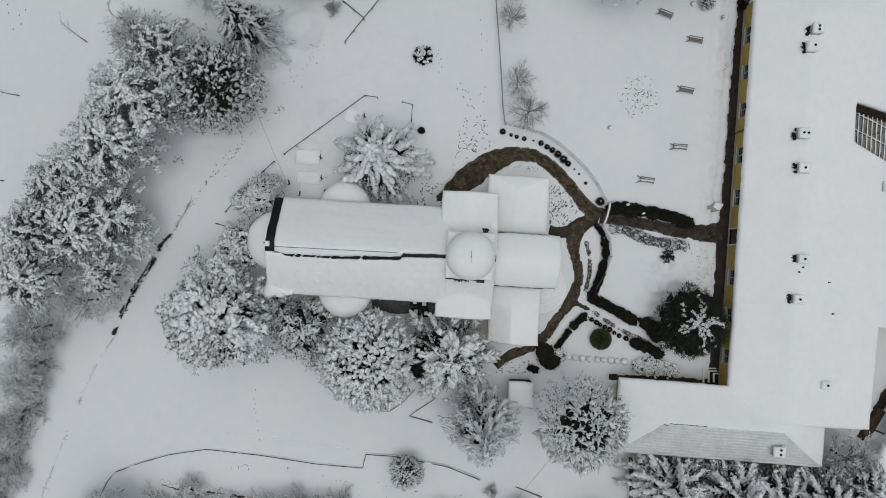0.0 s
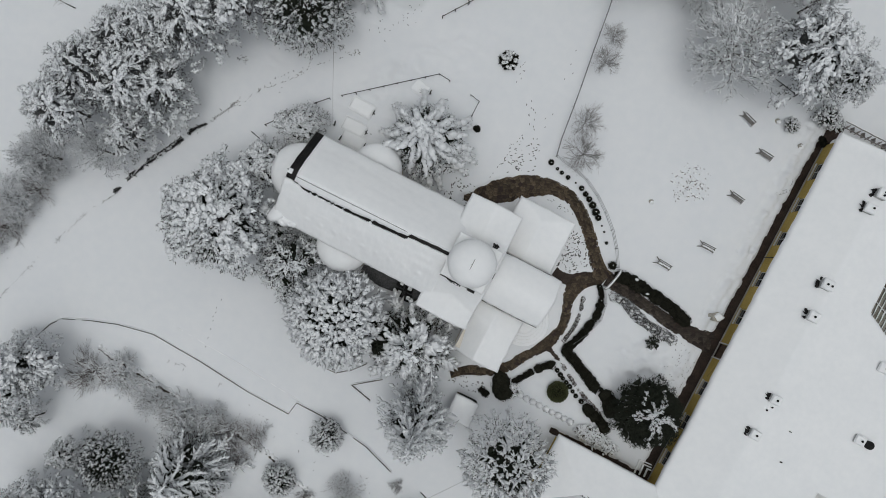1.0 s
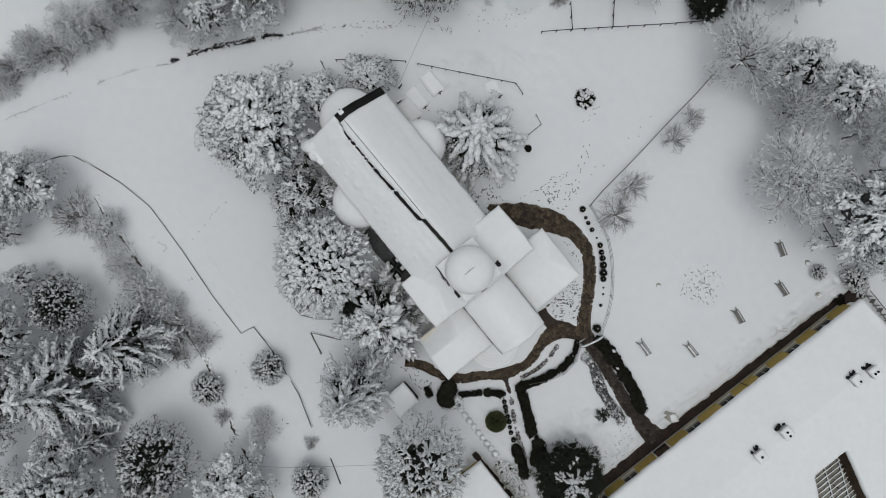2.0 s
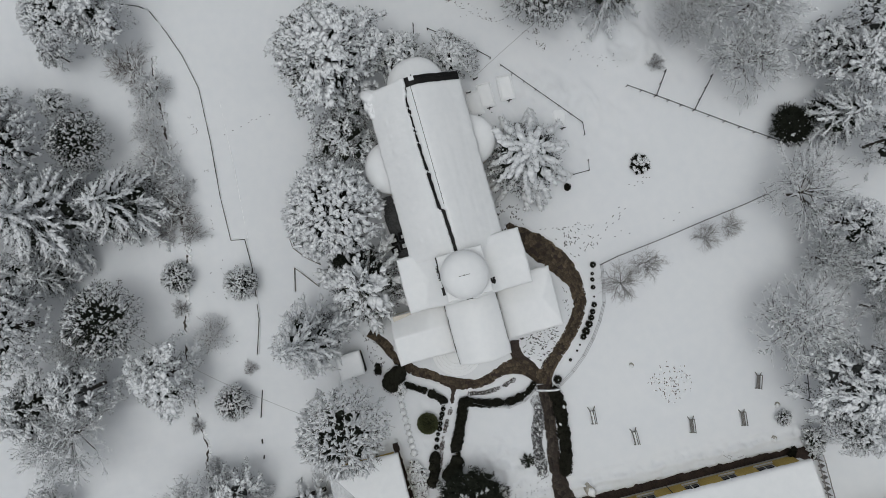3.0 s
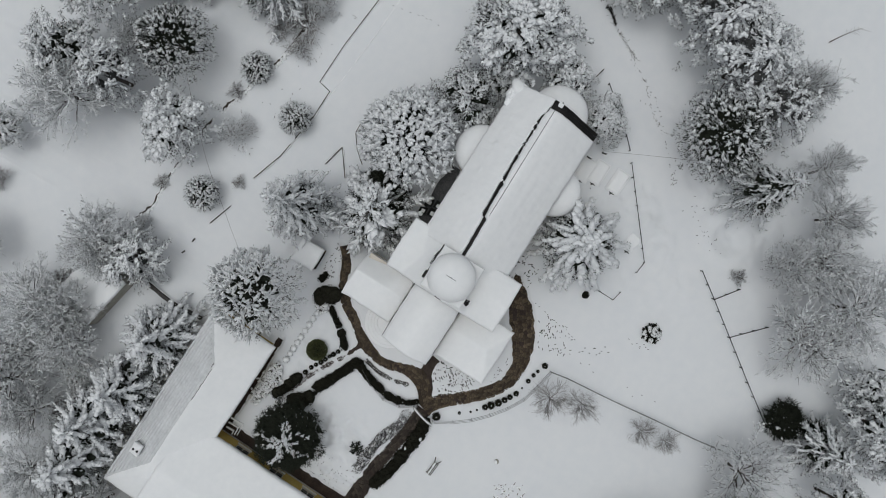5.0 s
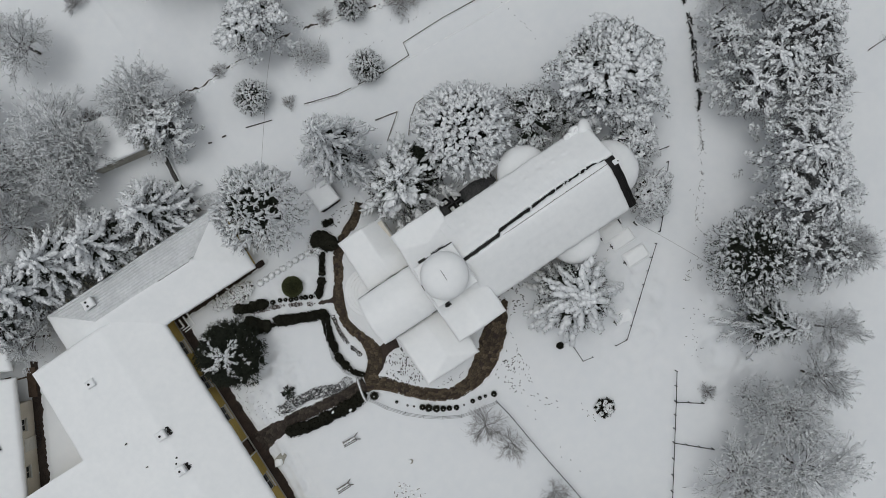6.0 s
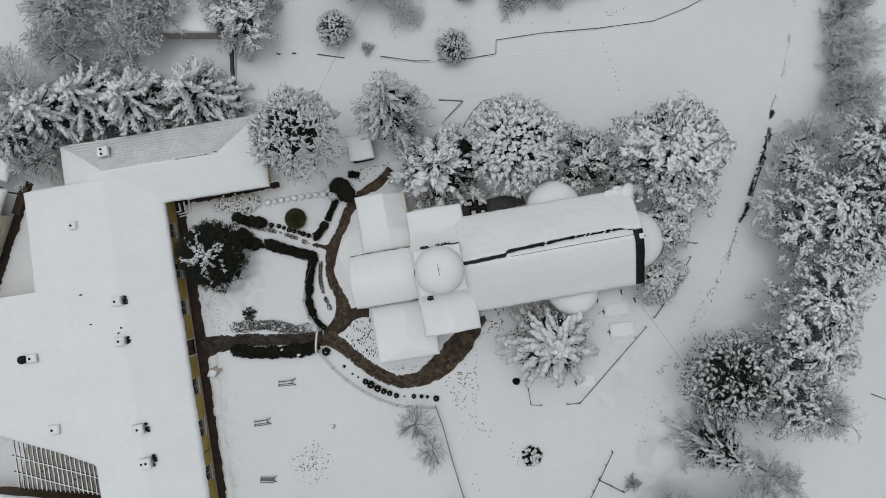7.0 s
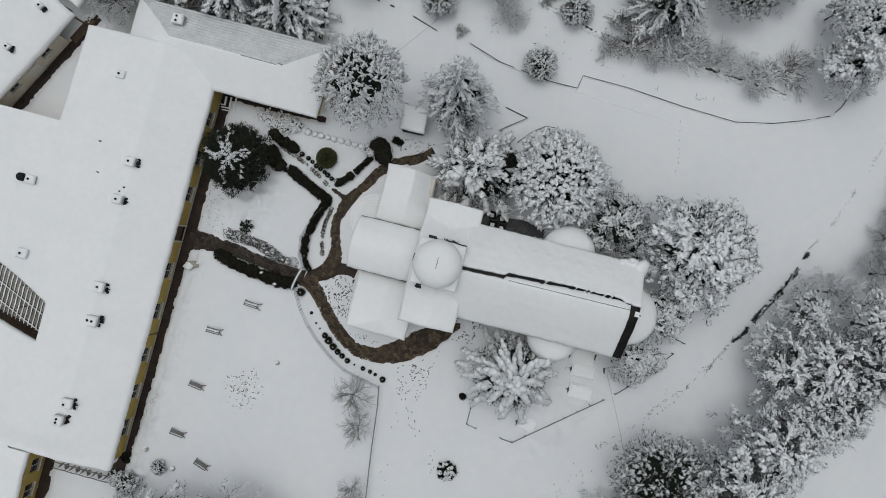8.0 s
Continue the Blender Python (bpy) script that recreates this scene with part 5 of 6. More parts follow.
plant("bare_tree", [lambda: leafless(101, limbs=16), lambda: leafless(102, limbs=15, rime=0.95), lambda: leafless(103, limbs=16, rime=0.7, spread=0.6), lambda: leafless(104, limbs=15, spread=0.42)],
      [(16.0, -33.2, 5.0, 9), (4.3, -43.4, 6.2, 10), (-4.3, -40.7, 2.9, 7), (-22.5, 31.5, 3.6, 9), (-15.9, 29.9, 3.5, 8), (-15.3, 37.4, 6.2, 12), (-9.9, 35.2, 5.4, 9), (4.8, 35.7, 5.4, 9), (17.3, 30.7, 6.0, 9), (18.4, 39.3, 3.5, 8),
       (19.3, 41.9, 4.3, 9), (23.0, 39.1, 3.5, 8), (-43.7, -7.2, 3.5, 8), (-38.6, -4.4, 3.2, 8), (-32.7, 23.1, 3.9, 9), (-26.6, 28.5, 3.2, 8), (-17.9, 32.8, 4.9, 9), (25.1, -35.6, 5.4, 10), (26.9, -31.4, 4.6, 8), (35.2, -31.1, 3.8, 7),
       (30.9, -42.6, 4.2, 8), (-46.3, -13.0, 3.4, 5), (-43.8, -8.6, 2.6, 5), (33.4, -34.6, 5.0, 9), (22.6, -45.6, 4.4, 8), (40.5, -28.5, 4.5, 8), (12.0, 36.2, 4.0, 8), (40.1, -20.2, 3.4, 7), (24.3, -33.2, 4.4, 8), (17.4, -32.4, 3.4, 7), (29.2, -34.4, 4.4, 8)], (4.5, 9), "leafless tree white with hoarfrost", "tree", "frosted leafless trees", 13)
plant("bare_shrub", [lambda: leafless(111, R=3.0, h=3.5, limbs=15, forks=(3, 4, 4), thick=0.55, stems=0, rime=0.3, mat=BRUSH, spread=0.6), lambda: leafless(112, R=3.0, h=3.5, limbs=14, forks=(3, 4, 4), thick=0.55, stems=0, rime=0.6, mat=BRUSH, spread=0.55)],
      [(3.9, -24.6, 1.1, 1.5), (-0.5, -27.3, 2.7, 3), (16.1, -47.5, 1.7, 3), (-27.9, -25.5, 3.3, 3.5), (-31.0, -26.6, 3.6, 3), (-20.2, -26.6, 3.4, 4), (-14.7, -26.4, 3.2, 4), (-17.5, -25.9, 2.8, 3.5), (-11.8, -25.9, 2.2, 3), (-23.6, -26.4, 2.8, 3.5), (-13.1, 27.1, 1.2, 2.5), (30.5, -30.0, 3.0, 3), (35.0, -28.4, 3.0, 3), (29.6, -36.8, 3.2, 4), (22.4, -35.5, 2.8, 4), (36.5, -33.0, 3.0, 4), (-44.4, -11.2, 2.6, 3.5), (-45.2, -13.8, 2.9, 4), (-46.0, -16.3, 2.8, 3.5), (-46.6, -18.6, 2.9, 4), (-47.2, -21.0, 2.7, 3.5), (-48.0, -23.2, 2.9, 4), (-48.8, -25.6, 2.8, 3.5), (-47.9, -18.0, 2.6, 4),
       (-12.7, -28.4, 2.0, 2.5), (-8.6, -28.4, 1.3, 1.6), (-4.6, -29.8, 1.4, 1.6), (2.4, -31.6, 1.1, 1.4), (8.0, -32.2, 1.2, 1.4), (12.8, -31.6, 1.5, 1.8)],
      (3.0, 3.5), "leafless thicket rimed with frost", "shrub", "frosted thickets", 14)
plant("sapling", [lambda: leafless(121, R=2.5, h=5.0, limbs=14, forks=(4, 4, 4), mat=TWIG, thick=0.35, rime=0.0), lambda: leafless(122, R=2.5, h=5.0, limbs=13, forks=(4, 4, 4), mat=TWIG, thick=0.35, rime=0.0)],
      [(7.7, 15.6, 2.7, 5), (6.6, 18.7, 2.3, 5), (6.2, 25.6, 2.0, 4), (5.9, 28.2, 1.8, 4)], (2.5, 5.0), "slender bare sapling beside the wire fence", "tree", "saplings by the fence", 15)

# ---------------------------------------------------------------- hedges and garden plants


def hedge(name, pts, w, h, label, seed=0, mat=None, snow=0.0, gaps=0.0, group=""):
    """A clipped or straggling hedge: dark core, leaves all over, a little snow."""
    rng = np.random.default_rng(seed)
    p = dense(pts, max(0.22, w * 0.4))
    o = p.mean(0)
    ob = thing(name, pose(o[0], o[1], 0), label, "hedge", group)
    core, leaf, sn = Soup(), Soup(), Soup()
    for x, y in p - o:
        if rng.random() < gaps:
            continue
        r = w * rng.uniform(0.66, 1.2)
        if h > 0.3:
            blob(core, (x + rng.normal(0, w * 0.1), y + rng.normal(0, w * 0.1), h * 0.4), (r * 0.95, r * 0.95, h * 0.54), rng, 0.2, ICO2)
        leaves(leaf, (x, y, h * 0.42), (r * 0.98, r * 0.98, h * 0.58), int(60 + 180 * w) if h > 0.3 else int(40 + 150 * w), rng, 0.1)
        if rng.random() < snow:
            blob(sn, (x + rng.normal(0, w * 0.3), y + rng.normal(0, w * 0.3), h), (w * 0.35, w * 0.22, 0.09), rng, 0.4, ICO1)
    if core.f:
        part("core", core, mat or LEAF, ob)
    part("leaves", leaf, mat or LEAF, ob)
    if sn.f:
        part("snow", sn, SNOW, ob)["kind"] = "stuff"
    return ob


hedge("hedge", [(16.9, 5.5), (18.5, 5.45), (20.9, 5.05), (23.3, 4.5), (25.0, 3.95)], 0.62, 0.8, "long dark juniper hedge along the swept path", 1, snow=0.03)
hedge("hedge", [(15.4, 3.5), (15.9, 2.7)], 0.3, 0.6, "small clump of dark box", 2, gaps=0.2)
hedge("hedge", [(16.1, 2.0), (16.2, 0.6), (15.9, -0.6), (15.6, -1.8), (15.1, -3.0), (14.7, -3.8)], 0.42, 0.7, "winding dark box hedge edging the lawn", 3, gaps=0.12)
hedge("hedge", [(14.7, -4.1), (16.3, -4.9), (19.0, -6.4)], 0.55, 0.75, "thick dark box hedge", 4)
hedge("hedge", [(19.8, -6.4), (20.0, -6.6)], 0.22, 0.5, "small dark shrub by the hedge end", 5)
hedge("hedge", [(20.7, -6.8), (21.5, -7.9)], 0.85, 0.9, "rounded dark shrub beside the evergreen", 6)
hedge("hedge", [(12.8, -7.0), (13.5, -6.35), (13.9, -6.1)], 0.42, 0.7, "short dark hedge at the path fork", 7)
hedge("hedge", [(12.2, -7.7), (11.7, -8.4), (11.0, -9.3)], 0.3, 0.6, "dark hedge curving to a round bush", 8)
hedge("hedge", [(9.6, -9.6), (9.9, -10.4), (10.4, -10.8)], 0.95, 1.1, "big round olive-dark bush", 9, mat=LEAF)
hedge("hedge", [(19.1, -8.8), (20.5, -9.3), (21.8, -10.0)], 0.55, 0.75, "lumpy dark hedge by the wing", 10)
hedge("shrub_border", [(17.0, 3.3), (18.6, 3.1), (20.0, 2.45), (21.5, 1.95), (23.3, 1.7), (24.6, 1.5)], 0.55, 0.29, "low straggling border half under snow", 11, mat=FROST, snow=0.35, gaps=0.1)
hedge("border", [(14.2, 1.7), (14.5, 0.2), (14.5, -1.5), (14.1, -3.2)], 0.2, 0.14, "thin row of dead flower stalks", 12, mat=BARK, snow=0.6, gaps=0.15)
hedge("border", [(15.2, -5.8), (17.0, -7.0), (18.8, -8.0), (21.0, -9.0)], 0.2, 0.1, "trodden strip of dead plants and snow", 13, mat=BRUSH, snow=0.7, gaps=0.4)
hedge("dark_shrub", [(8.2, -11.5), (8.7, -11.8)], 0.38, 0.5, "dark low shrub by the hut", 14)
hedge("dark_shrub", [(-3.6, 13.9), (-3.5, 13.85)], 0.32, 0.45, "black ball shrub in the snow", 15)
hedge("planter_shrub", [(30.6, 27.5), (31.0, 27.2)], 0.4, 0.6, "dark shrub at the building corner", 16)

# clipped balls along the loop path
ball = thing("topiary_ball", pose(5.2, 13.75, 0), "small clipped dark topiary ball in snow", "topiary", "row of topiary balls")
core, leaf, cap = Soup(), Soup(), Soup()
rng = np.random.default_rng(77)
blob(core, (0, 0, 0.2), (0.3, 0.3, 0.28), rng, 0.1, ICO2)
leaves(leaf, (0, 0, 0.21), (0.31, 0.31, 0.28), 240, rng, 0.07)
blob(cap, (0.03, -0.02, 0.5), (0.07, 0.05, 0.03), rng, 0.4, ICO1)
part("core", core, LEAF, ball)
part("leaves", leaf, LEAF, ball)
part("snow_cap", cap, SNOW, ball)
for x, y, k in ((6.1, 13.4, 0.7), (6.7, 13.2, 0.85), (7.5, 13.0, 0.95), (8.5, 12.8, 0.4), (9.3, 12.5, 1.1), (9.95, 12.1, 1.1), (10.5, 11.75, 1.2), (11.1, 11.3, 1.45), (11.7, 10.75, 1.55), (12.2, 10.3, 1.2), (12.9, 9.7, 0.4),
                (13.4, 9.2, 0.45), (14.1, 8.2, 0.65), (15.6, 6.2, 1.7), (15.25, 3.6, 1.1), (16.0, 2.3, 1.2)):
    copy_thing(ball, pose(x, y, 0, 0, 0, x * 77) @ Matrix.Scale(k * 0.82, 4))
for k, (x, y) in enumerate(((14.7, -6.4), (15.2, -6.7), (15.6, -6.95), (16.1, -7.2), (16.6, -7.45), (17.1, -7.8), (17.6, -8.1), (18.35, -8.4))):
    copy_thing(ball, pose(x, y, 0, 0, 0, k * 50) @ Matrix.Scale(0.78 + 0.1 * math.sin(k * 2.1), 4))
# snow-capped balls by the wing
mound = thing("snow_mound", pose(12.2, -10.4, 0), "small round plant under a dome of snow", "snow mound", "row of snow mounds")
s = Soup()
blob(s, (0, 0, 0.12), (0.33, 0.31, 0.3), rng, 0.06, ICO3, True)
part("snow_dome", s, SNOW, mound)
s = Soup()
leaves(s, (0, 0, 0.06), (0.36, 0.34, 0.1), 50, rng, 0.07)
part("leaves", s, BARK, mound)
for k, x in enumerate((12.95, 13.7, 14.45, 15.3, 16.0, 16.75, 17.45, 18.2)):
    copy_thing(mound, pose(x, -10.5 - 0.055 * k, 0, 0, 0, 40 * k) @ Matrix.Scale(1 + 0.1 * math.sin(3 * k), 4))
# grass ball
tuft = thing("ornamental_bush", pose(15.6, -8.45, 0), "round olive-green tufted bush on the snow", "bush")
s = Soup()
blob(s, (0, 0, 0.5), (0.95, 0.95, 0.62), rng, 0.05, ICO2)
part("core", s, LEAF, tuft)
s = Soup()
leaves(s, (0, 0, 0.5), (1.02, 1.02, 0.68), 2600, rng, 0.16, 0.6)
part("leaves", s, LEAF_GREEN, tuft)


def snowy_bush(x, y, r, h, n, label, mat=LEAF, cover=0.6, seed=0, name="garden_bush"):
    rng = np.random.default_rng(seed)
    ob = thing(name, pose(x, y, 0), label, "bush")
    leaf, sn, core = Soup(), Soup(), Soup()
    for k in range(n):
        a, q = 2.4 * k, math.sqrt((k + 0.5) / n)
        p = (r[0] * q * math.cos(a), r[1] * q * math.sin(a), h * (1 - 0.6 * q * q) * rng.uniform(0.7, 1.0))
        leaves(leaf, p, (0.16, 0.16, 0.12), 22 if cover < 0.8 else 6, rng, 0.16, 0.4)
        blob(core, (p[0], p[1], p[2] * 0.5), (0.16, 0.16, p[2] * 0.5), rng, 0.3, ICO1)
        if rng.random() < cover:
            if cover < 0.8:
                blob(sn, (p[0], p[1], p[2] + 0.08), (0.26 * rng.uniform(0.7, 1.3), 0.22, 0.12), rng, 0.4, ICO1)
            else:
                lumps(sn, np.array([p] * 4) + rng.normal(0, 1, (4, 3)) * [0.14, 0.14, 0.02] + [0, 0, 0.05], rng.normal(0, 1, (4, 3)) * [1, 1, 0.1], rng.uniform(0.7, 1.3, (4, 3)) * [0.21, 0.12, 0.07], rng, 0.2)
    part("stems", core, mat, ob)
    part("leaves", leaf, mat, ob)
    part("snow", sn, SNOW, ob)
    return ob


snowy_bush(-3.4, 22.0, (0.95, 0.95), 0.7, 40, "round variegated bush poking out of the snow", LEAF, 0.55, 1)
snowy_bush(20.9, -11.3, (1.9, 0.85), 0.7, 64, "sprawling bush almost buried in snow", BARK, 0.95, 2)
snowy_bush(22.9, -11.8, (1.0, 0.6), 0.4, 26, "low plants under crusted snow", BARK, 0.9, 3)
snowy_bush(11.1, -10.2, (0.7, 0.8), 0.7, 26, "pale bush thick with snow", BARK, 1.0, 4)
# spiky plant
agave = thing("spiky_plant", pose(22.8, 0.4, 0), "spiky dark plant sprawling on the snow", "plant")
for k in range(11):
    a = k * 0.62 + rng.uniform(-0.15, 0.15)
    ln = rng.uniform(0.6, 1.05)
    t = np.linspace(0, 1, 5)
    s = Soup()
    tube(s, np.stack([np.cos(a) * ln * t, np.sin(a) * ln * t, 0.15 + 0.45 * t - 0.5 * t * t], 1), np.array([0.05, 0.07, 0.06, 0.04, 0.01]), 4, 0.4)
    leaves(s, (math.cos(a) * ln * 0.7, math.sin(a) * ln * 0.7, 0.2), (0.12, 0.12, 0.08), 16, rng, 0.18)
    part("leaf", s, NEEDLE, agave)
# flower ring with stubs
ring = thing("flower_bed", pose(19.9, 17.6, 0), "round flower bed with dead stubs showing through snow", "flower bed")
s, s2 = Soup(), Soup()
for k in range(90):
    a, q = rng.uniform(0, 6.3), 2.1 * math.sqrt(rng.random())
    x, y = q * math.cos(a), 1.1 * q * math.sin(a)
    d = rng.normal(0, 0.12, 2)
    tube(s, [(x, y, 0.0), (x + d[0] * 2.0, y + d[1] * 2.0, 0.16)], [0.05, 0.035], 4)
    blob(s2, (x + 0.08, y, 0.06), (0.16, 0.13, 0.09), rng, 0.3, ICO1)
part("stubs", s, BRUSH, ring)["kind"] = "stuff"
part("snow_lumps", s2, SNOW, ring)["kind"] = "stuff"

# ---------------------------------------------------------------- fences and low walls


def fence(name, pts, h, label, mat=IRON, spacing=1.5, rails=(0.9,), r=0.035, lean=(0, 0), group="", curved=False):
    p = dense(pts, spacing) if curved else straight(pts, spacing)
    o = p[0]
    ob = thing(name, pose(o[0], o[1], 0), label, "fence", group)
    q = p - o
    lx, ly = lean
    for x, y in q:
        s = Soup()
        tube(s, [(x, y, -0.3), (x + lx * h, y + ly * h, h + 0.06)], [r * 1.3, r * 1.1], 5)
        part("post", s, mat, ob)
    for f in rails:
        for a, b in zip(q[:-1], q[1:]):
            s = Soup()
            sag = 0.02
            m = (a + b) / 2
            tube(s, [(a[0] + lx * h * f, a[1] + ly * h * f, h * f), (m[0] + lx * h * f, m[1] + ly * h * f, h * f - sag), (b[0] + lx * h * f, b[1] + ly * h * f, h * f)], [r, r * 0.9, r], 4)
            part("rail", s, mat, ob)
    return ob


fence("iron_fence", [(-18.3, 11.3), (-9.6, 17.6), (-8.3, 17.4)], 0.7, "dark iron fence round the churchyard", r=0.04)
fence("iron_fence", [(-5.6, 16.9), (-4.5, 16.6), (-4.7, 13.4)], 0.7, "short iron fence by the spruce", r=0.035)
fence("iron_fence", [(-19.4, 10.5), (-21.7, 8.4), (-23.2, 6.7), (-24.6, 5.1)], 0.7, "iron fence behind the apse", r=0.045)
fence("iron_gate", [(-25.5, 3.8), (-23.0, 3.1)], 1.0, "iron gate standing open in the snow", r=0.045)
fence("wooden_fence", [(-11.8, 23.4), (-9.8, 25.9), (-7.0, 29.3), (-3.7, 33.3), (-0.6, 37.2)], 0.75, "dark wooden rail fence across the field", r=0.045)
fence("wooden_fence", [(-9.8, 26.0), (-12.0, 27.8)], 0.75, "side fence of a small pen", r=0.05)
fence("wooden_fence", [(-7.0, 29.3), (-9.9, 32.3)], 0.75, "side fence of a small pen", r=0.05)
fence("wire_fence", [(5.4, 14.5), (5.2, 15.5), (4.9, 21.3), (4.5, 26.5), (4.2, 31.4), (3.8, 34.8)], 1.1, "frosted wire fence beside the saplings", WIRE, 2.0, (0.45, 0.7, 0.9, 1.0), 0.022, (0.03, 0.0), curved=True)
fence("wire_fence", [(5.4, 14.5), (7.7, 13.95), (9.8, 13.2), (12.2, 11.4), (14.0, 9.6), (15.4, 7.6), (16.1, 6.2)], 1.0, "low netting fence curving round the garden", WIRE, 2.0, (0.3, 0.65, 1.0), 0.02, (0.11, 0.1), curved=True)
fence("wire_fence", [(15.5, 3.9), (16.5, 2.1), (16.6, 0.3), (15.9, -1.5), (14.9, -3.1)], 0.8, "low netting fence round the lawn", WIRE, 1.6, (0.15, 0.4, 0.65, 0.9), 0.018, (0.25, 0.0), curved=True)
fence("iron_fence", [(-36.6, -8.0), (-35.4, -5.6), (-33.9, -2.5), (-32.4, 0.2)], 0.9, "row of old fence posts along the lane", r=0.04, spacing=2.2, rails=())


def dead_weeds(pts, wide, each, clump, label, seed, stout=0.03, least=0.15):
    """Broken dead stalks along a line, thick in places and missing in others."""
    rng = np.random.default_rng(seed)
    p = dense(pts, 0.1)
    ob = thing("dead_weeds", pose(0, 0, 0), label, "weeds")
    thick = np.clip(least + clump * wob(p[:, 0], p[:, 1], 1.7, seed), 0, 1)
    c = np.repeat(p, each, 0)[rng.random(len(p) * each) < np.repeat(thick, each)]
    n = len(c)
    c = np.column_stack([c + rng.normal(0, wide, (n, 2)), np.full(n, 0.06) + 0.1 * rng.random(n)])
    d = unit(rng.normal(size=(n, 3)) * [1, 1, 0.35])
    ln = rng.uniform(0.1, 0.36, (n, 1))
    s = Soup()
    prisms(s, c, c + d * ln, rng.uniform(0.5, 1.5, n) * stout, np.full(n, 0.01))
    part("stalks", s, IRON if stout > 0.05 else BARK, ob)["kind"] = "stuff"


dead_weeds([(-36.8, -8.1), (-36.0, -6.4), (-34.9, -4.0), (-33.0, -1.1), (-31.7, 1.5), (-30.8, 2.6)], 0.045, 7, 1.1, "black tangle of dead weeds along the buried lane edge", 31, 0.055, 0.35)
dead_weeds([(-37.6, -9.2), (-36.3, -6.4), (-35.2, -3.9), (-33.3, -1.0), (-31.9, 1.6)], 0.025, 4, 0.9, "thin dark line of stalks behind the weeds", 36, 0.055, 0.3)
dead_weeds([(-32.2, 0.6), (-30.9, 2.1), (-29.0, 5.4), (-27.2, 7.9), (-23.5, 11.6), (-21.7, 14.6), (-18.6, 16.5)], 0.12, 2, 0.7, "sparse dead weeds along the lane", 32)
dead_weeds([(-36.8, -8.4), (-38.8, -11.7), (-41.2, -17.2), (-43.6, -23.3), (-44.5, -25.9)], 0.02, 2, 0.35, "thin broken line of dead stalks beside the lane", 33, 0.02, 0.3)
dead_weeds([(-25.5, 9.0), (-21.0, 17.5), (-16.0, 22.0), (-13.0, 26.5)], 0.5, 1, 0.5, "scattered dead stalks poking out of the drifts", 34)
dead_weeds([(-30.0, -22.6), (-20.0, -22.6), (-12.0, -24.0), (-3.0, -25.5), (8.0, -29.0)], 0.6, 1, 0.6, "scattered dead stalks between lane and bank", 35)
fence("wooden_fence", [(26.1, 30.6), (22.6, 31.5)], 0.9, "dark fallen rail by the trees", r=0.05, spacing=1.8, rails=(0.9,))
fence("wooden_fence", [(-11.8, 44.9), (-9.7, 47.6)], 1.0, "dark board fence at the field's edge", r=0.07)
fence("iron_fence", [(14.9, 33.4), (12.9, 34.8)], 0.8, "leaning rail among the trees", r=0.04, rails=(0.9,))


def low_wall(name, pts, w, h, label, mat=CONCRETE, broken=0.0, seed=0, snow=True, off=0.12):
    """A low kerb or wall along a line; snow lies along its top, back from the edge."""
    rng = np.random.default_rng(seed)
    p = straight(pts, 0.8)
    o = p[0]
    ob = thing(name, pose(o[0], o[1], 0), label, "low wall")
    q = p - o
    for a, b in zip(q[:-1], q[1:]):
        if rng.random() < broken:
            continue
        d = b - a
        ln = float(np.linalg.norm(d))
        m = (a + b) / 2
        part("kerb_stone", box((ln - 0.02, w * rng.uniform(0.7, 1.1), h + 0.3), (m[0], m[1], -0.3 + rng.uniform(-0.02, 0.02)), 0.02, math.degrees(math.atan2(d[1], d[0]))), mat, ob)
    if snow:
        f = straight(pts, 0.35) - o
        nn = normals(f)
        s = Soup()
        z = np.array([h * 0.55 + 0.03 * math.sin(i * 1.7) for i in range(len(f))])
        tube(s, np.column_stack([f + nn * off, z]), 0.055 + 0.02 * np.sin(np.arange(len(f)) * 0.9), 6, 0.8)
        part("snow_ridge", s, SNOW, ob)
    return ob


KERB = material("dark_kerb", (0.03, 0.028, 0.026), (0.12, 0.115, 0.11), 1.2, 0.85, 0.3, 10)
low_wall("kerb_wall", [(-38.2, -25.7), (-37.4, -24.0), (-36.5, -23.0), (-33.8, -22.0), (-30.7, -21.1), (-26.7, -20.5), (-20.9, -21.1), (-14.8, -22.0), (-9.8, -22.4), (-9.45, -20.95), (-6.3, -21.15), (-0.8, -22.2), (2.8, -23.6)],
         0.07, 0.14, "low dark kerb wall along the lane", KERB, 0.14, 1)
# scattered grey stones stand for the soft shadow beside a snow ridge
low_wall("step_edge", [(-24.6, -18.9), (-17.2, -19.7), (-9.3, -20.75)], 0.08, 0.03, "buried edge of the lane, its shadow line drawn in grey stones", CONCRETE, 0.8, 2)
low_wall("fallen_pole", [(6.6, -24.3), (9.4, -25.4)], 0.08, 0.12, "dark pole lying in the snow", KERB, 0, 3, False)
low_wall("fallen_pole", [(11.6, -26.0), (12.1, -26.1)], 0.16, 0.12, "dark log end in the snow", KERB, 0, 4, False)
low_wall("fallen_pole", [(13.3, -26.3), (13.7, -26.5)], 0.14, 0.1, "dark log end in the snow", KERB, 0, 5, False)
low_wall("grave_kerb", [(-8.1, -16.3), (-6.9, -16.3), (-5.4, -15.3), (-4.2, -14.0)], 0.08, 0.12, "grey kerb in front of the round conifer", WOOD, 0, 6)
low_wall("grave_kerb", [(-2.3, -17.5), (-4.8, -16.8), (-2.0, -14.9)], 0.09, 0.12, "grey kerb meeting at a corner", WOOD, 0, 7)
bank = thing("bank_edge", pose(0, 0, 0), "dark undercut bank edge below the trees", "bank")
rng = np.random.default_rng(88)
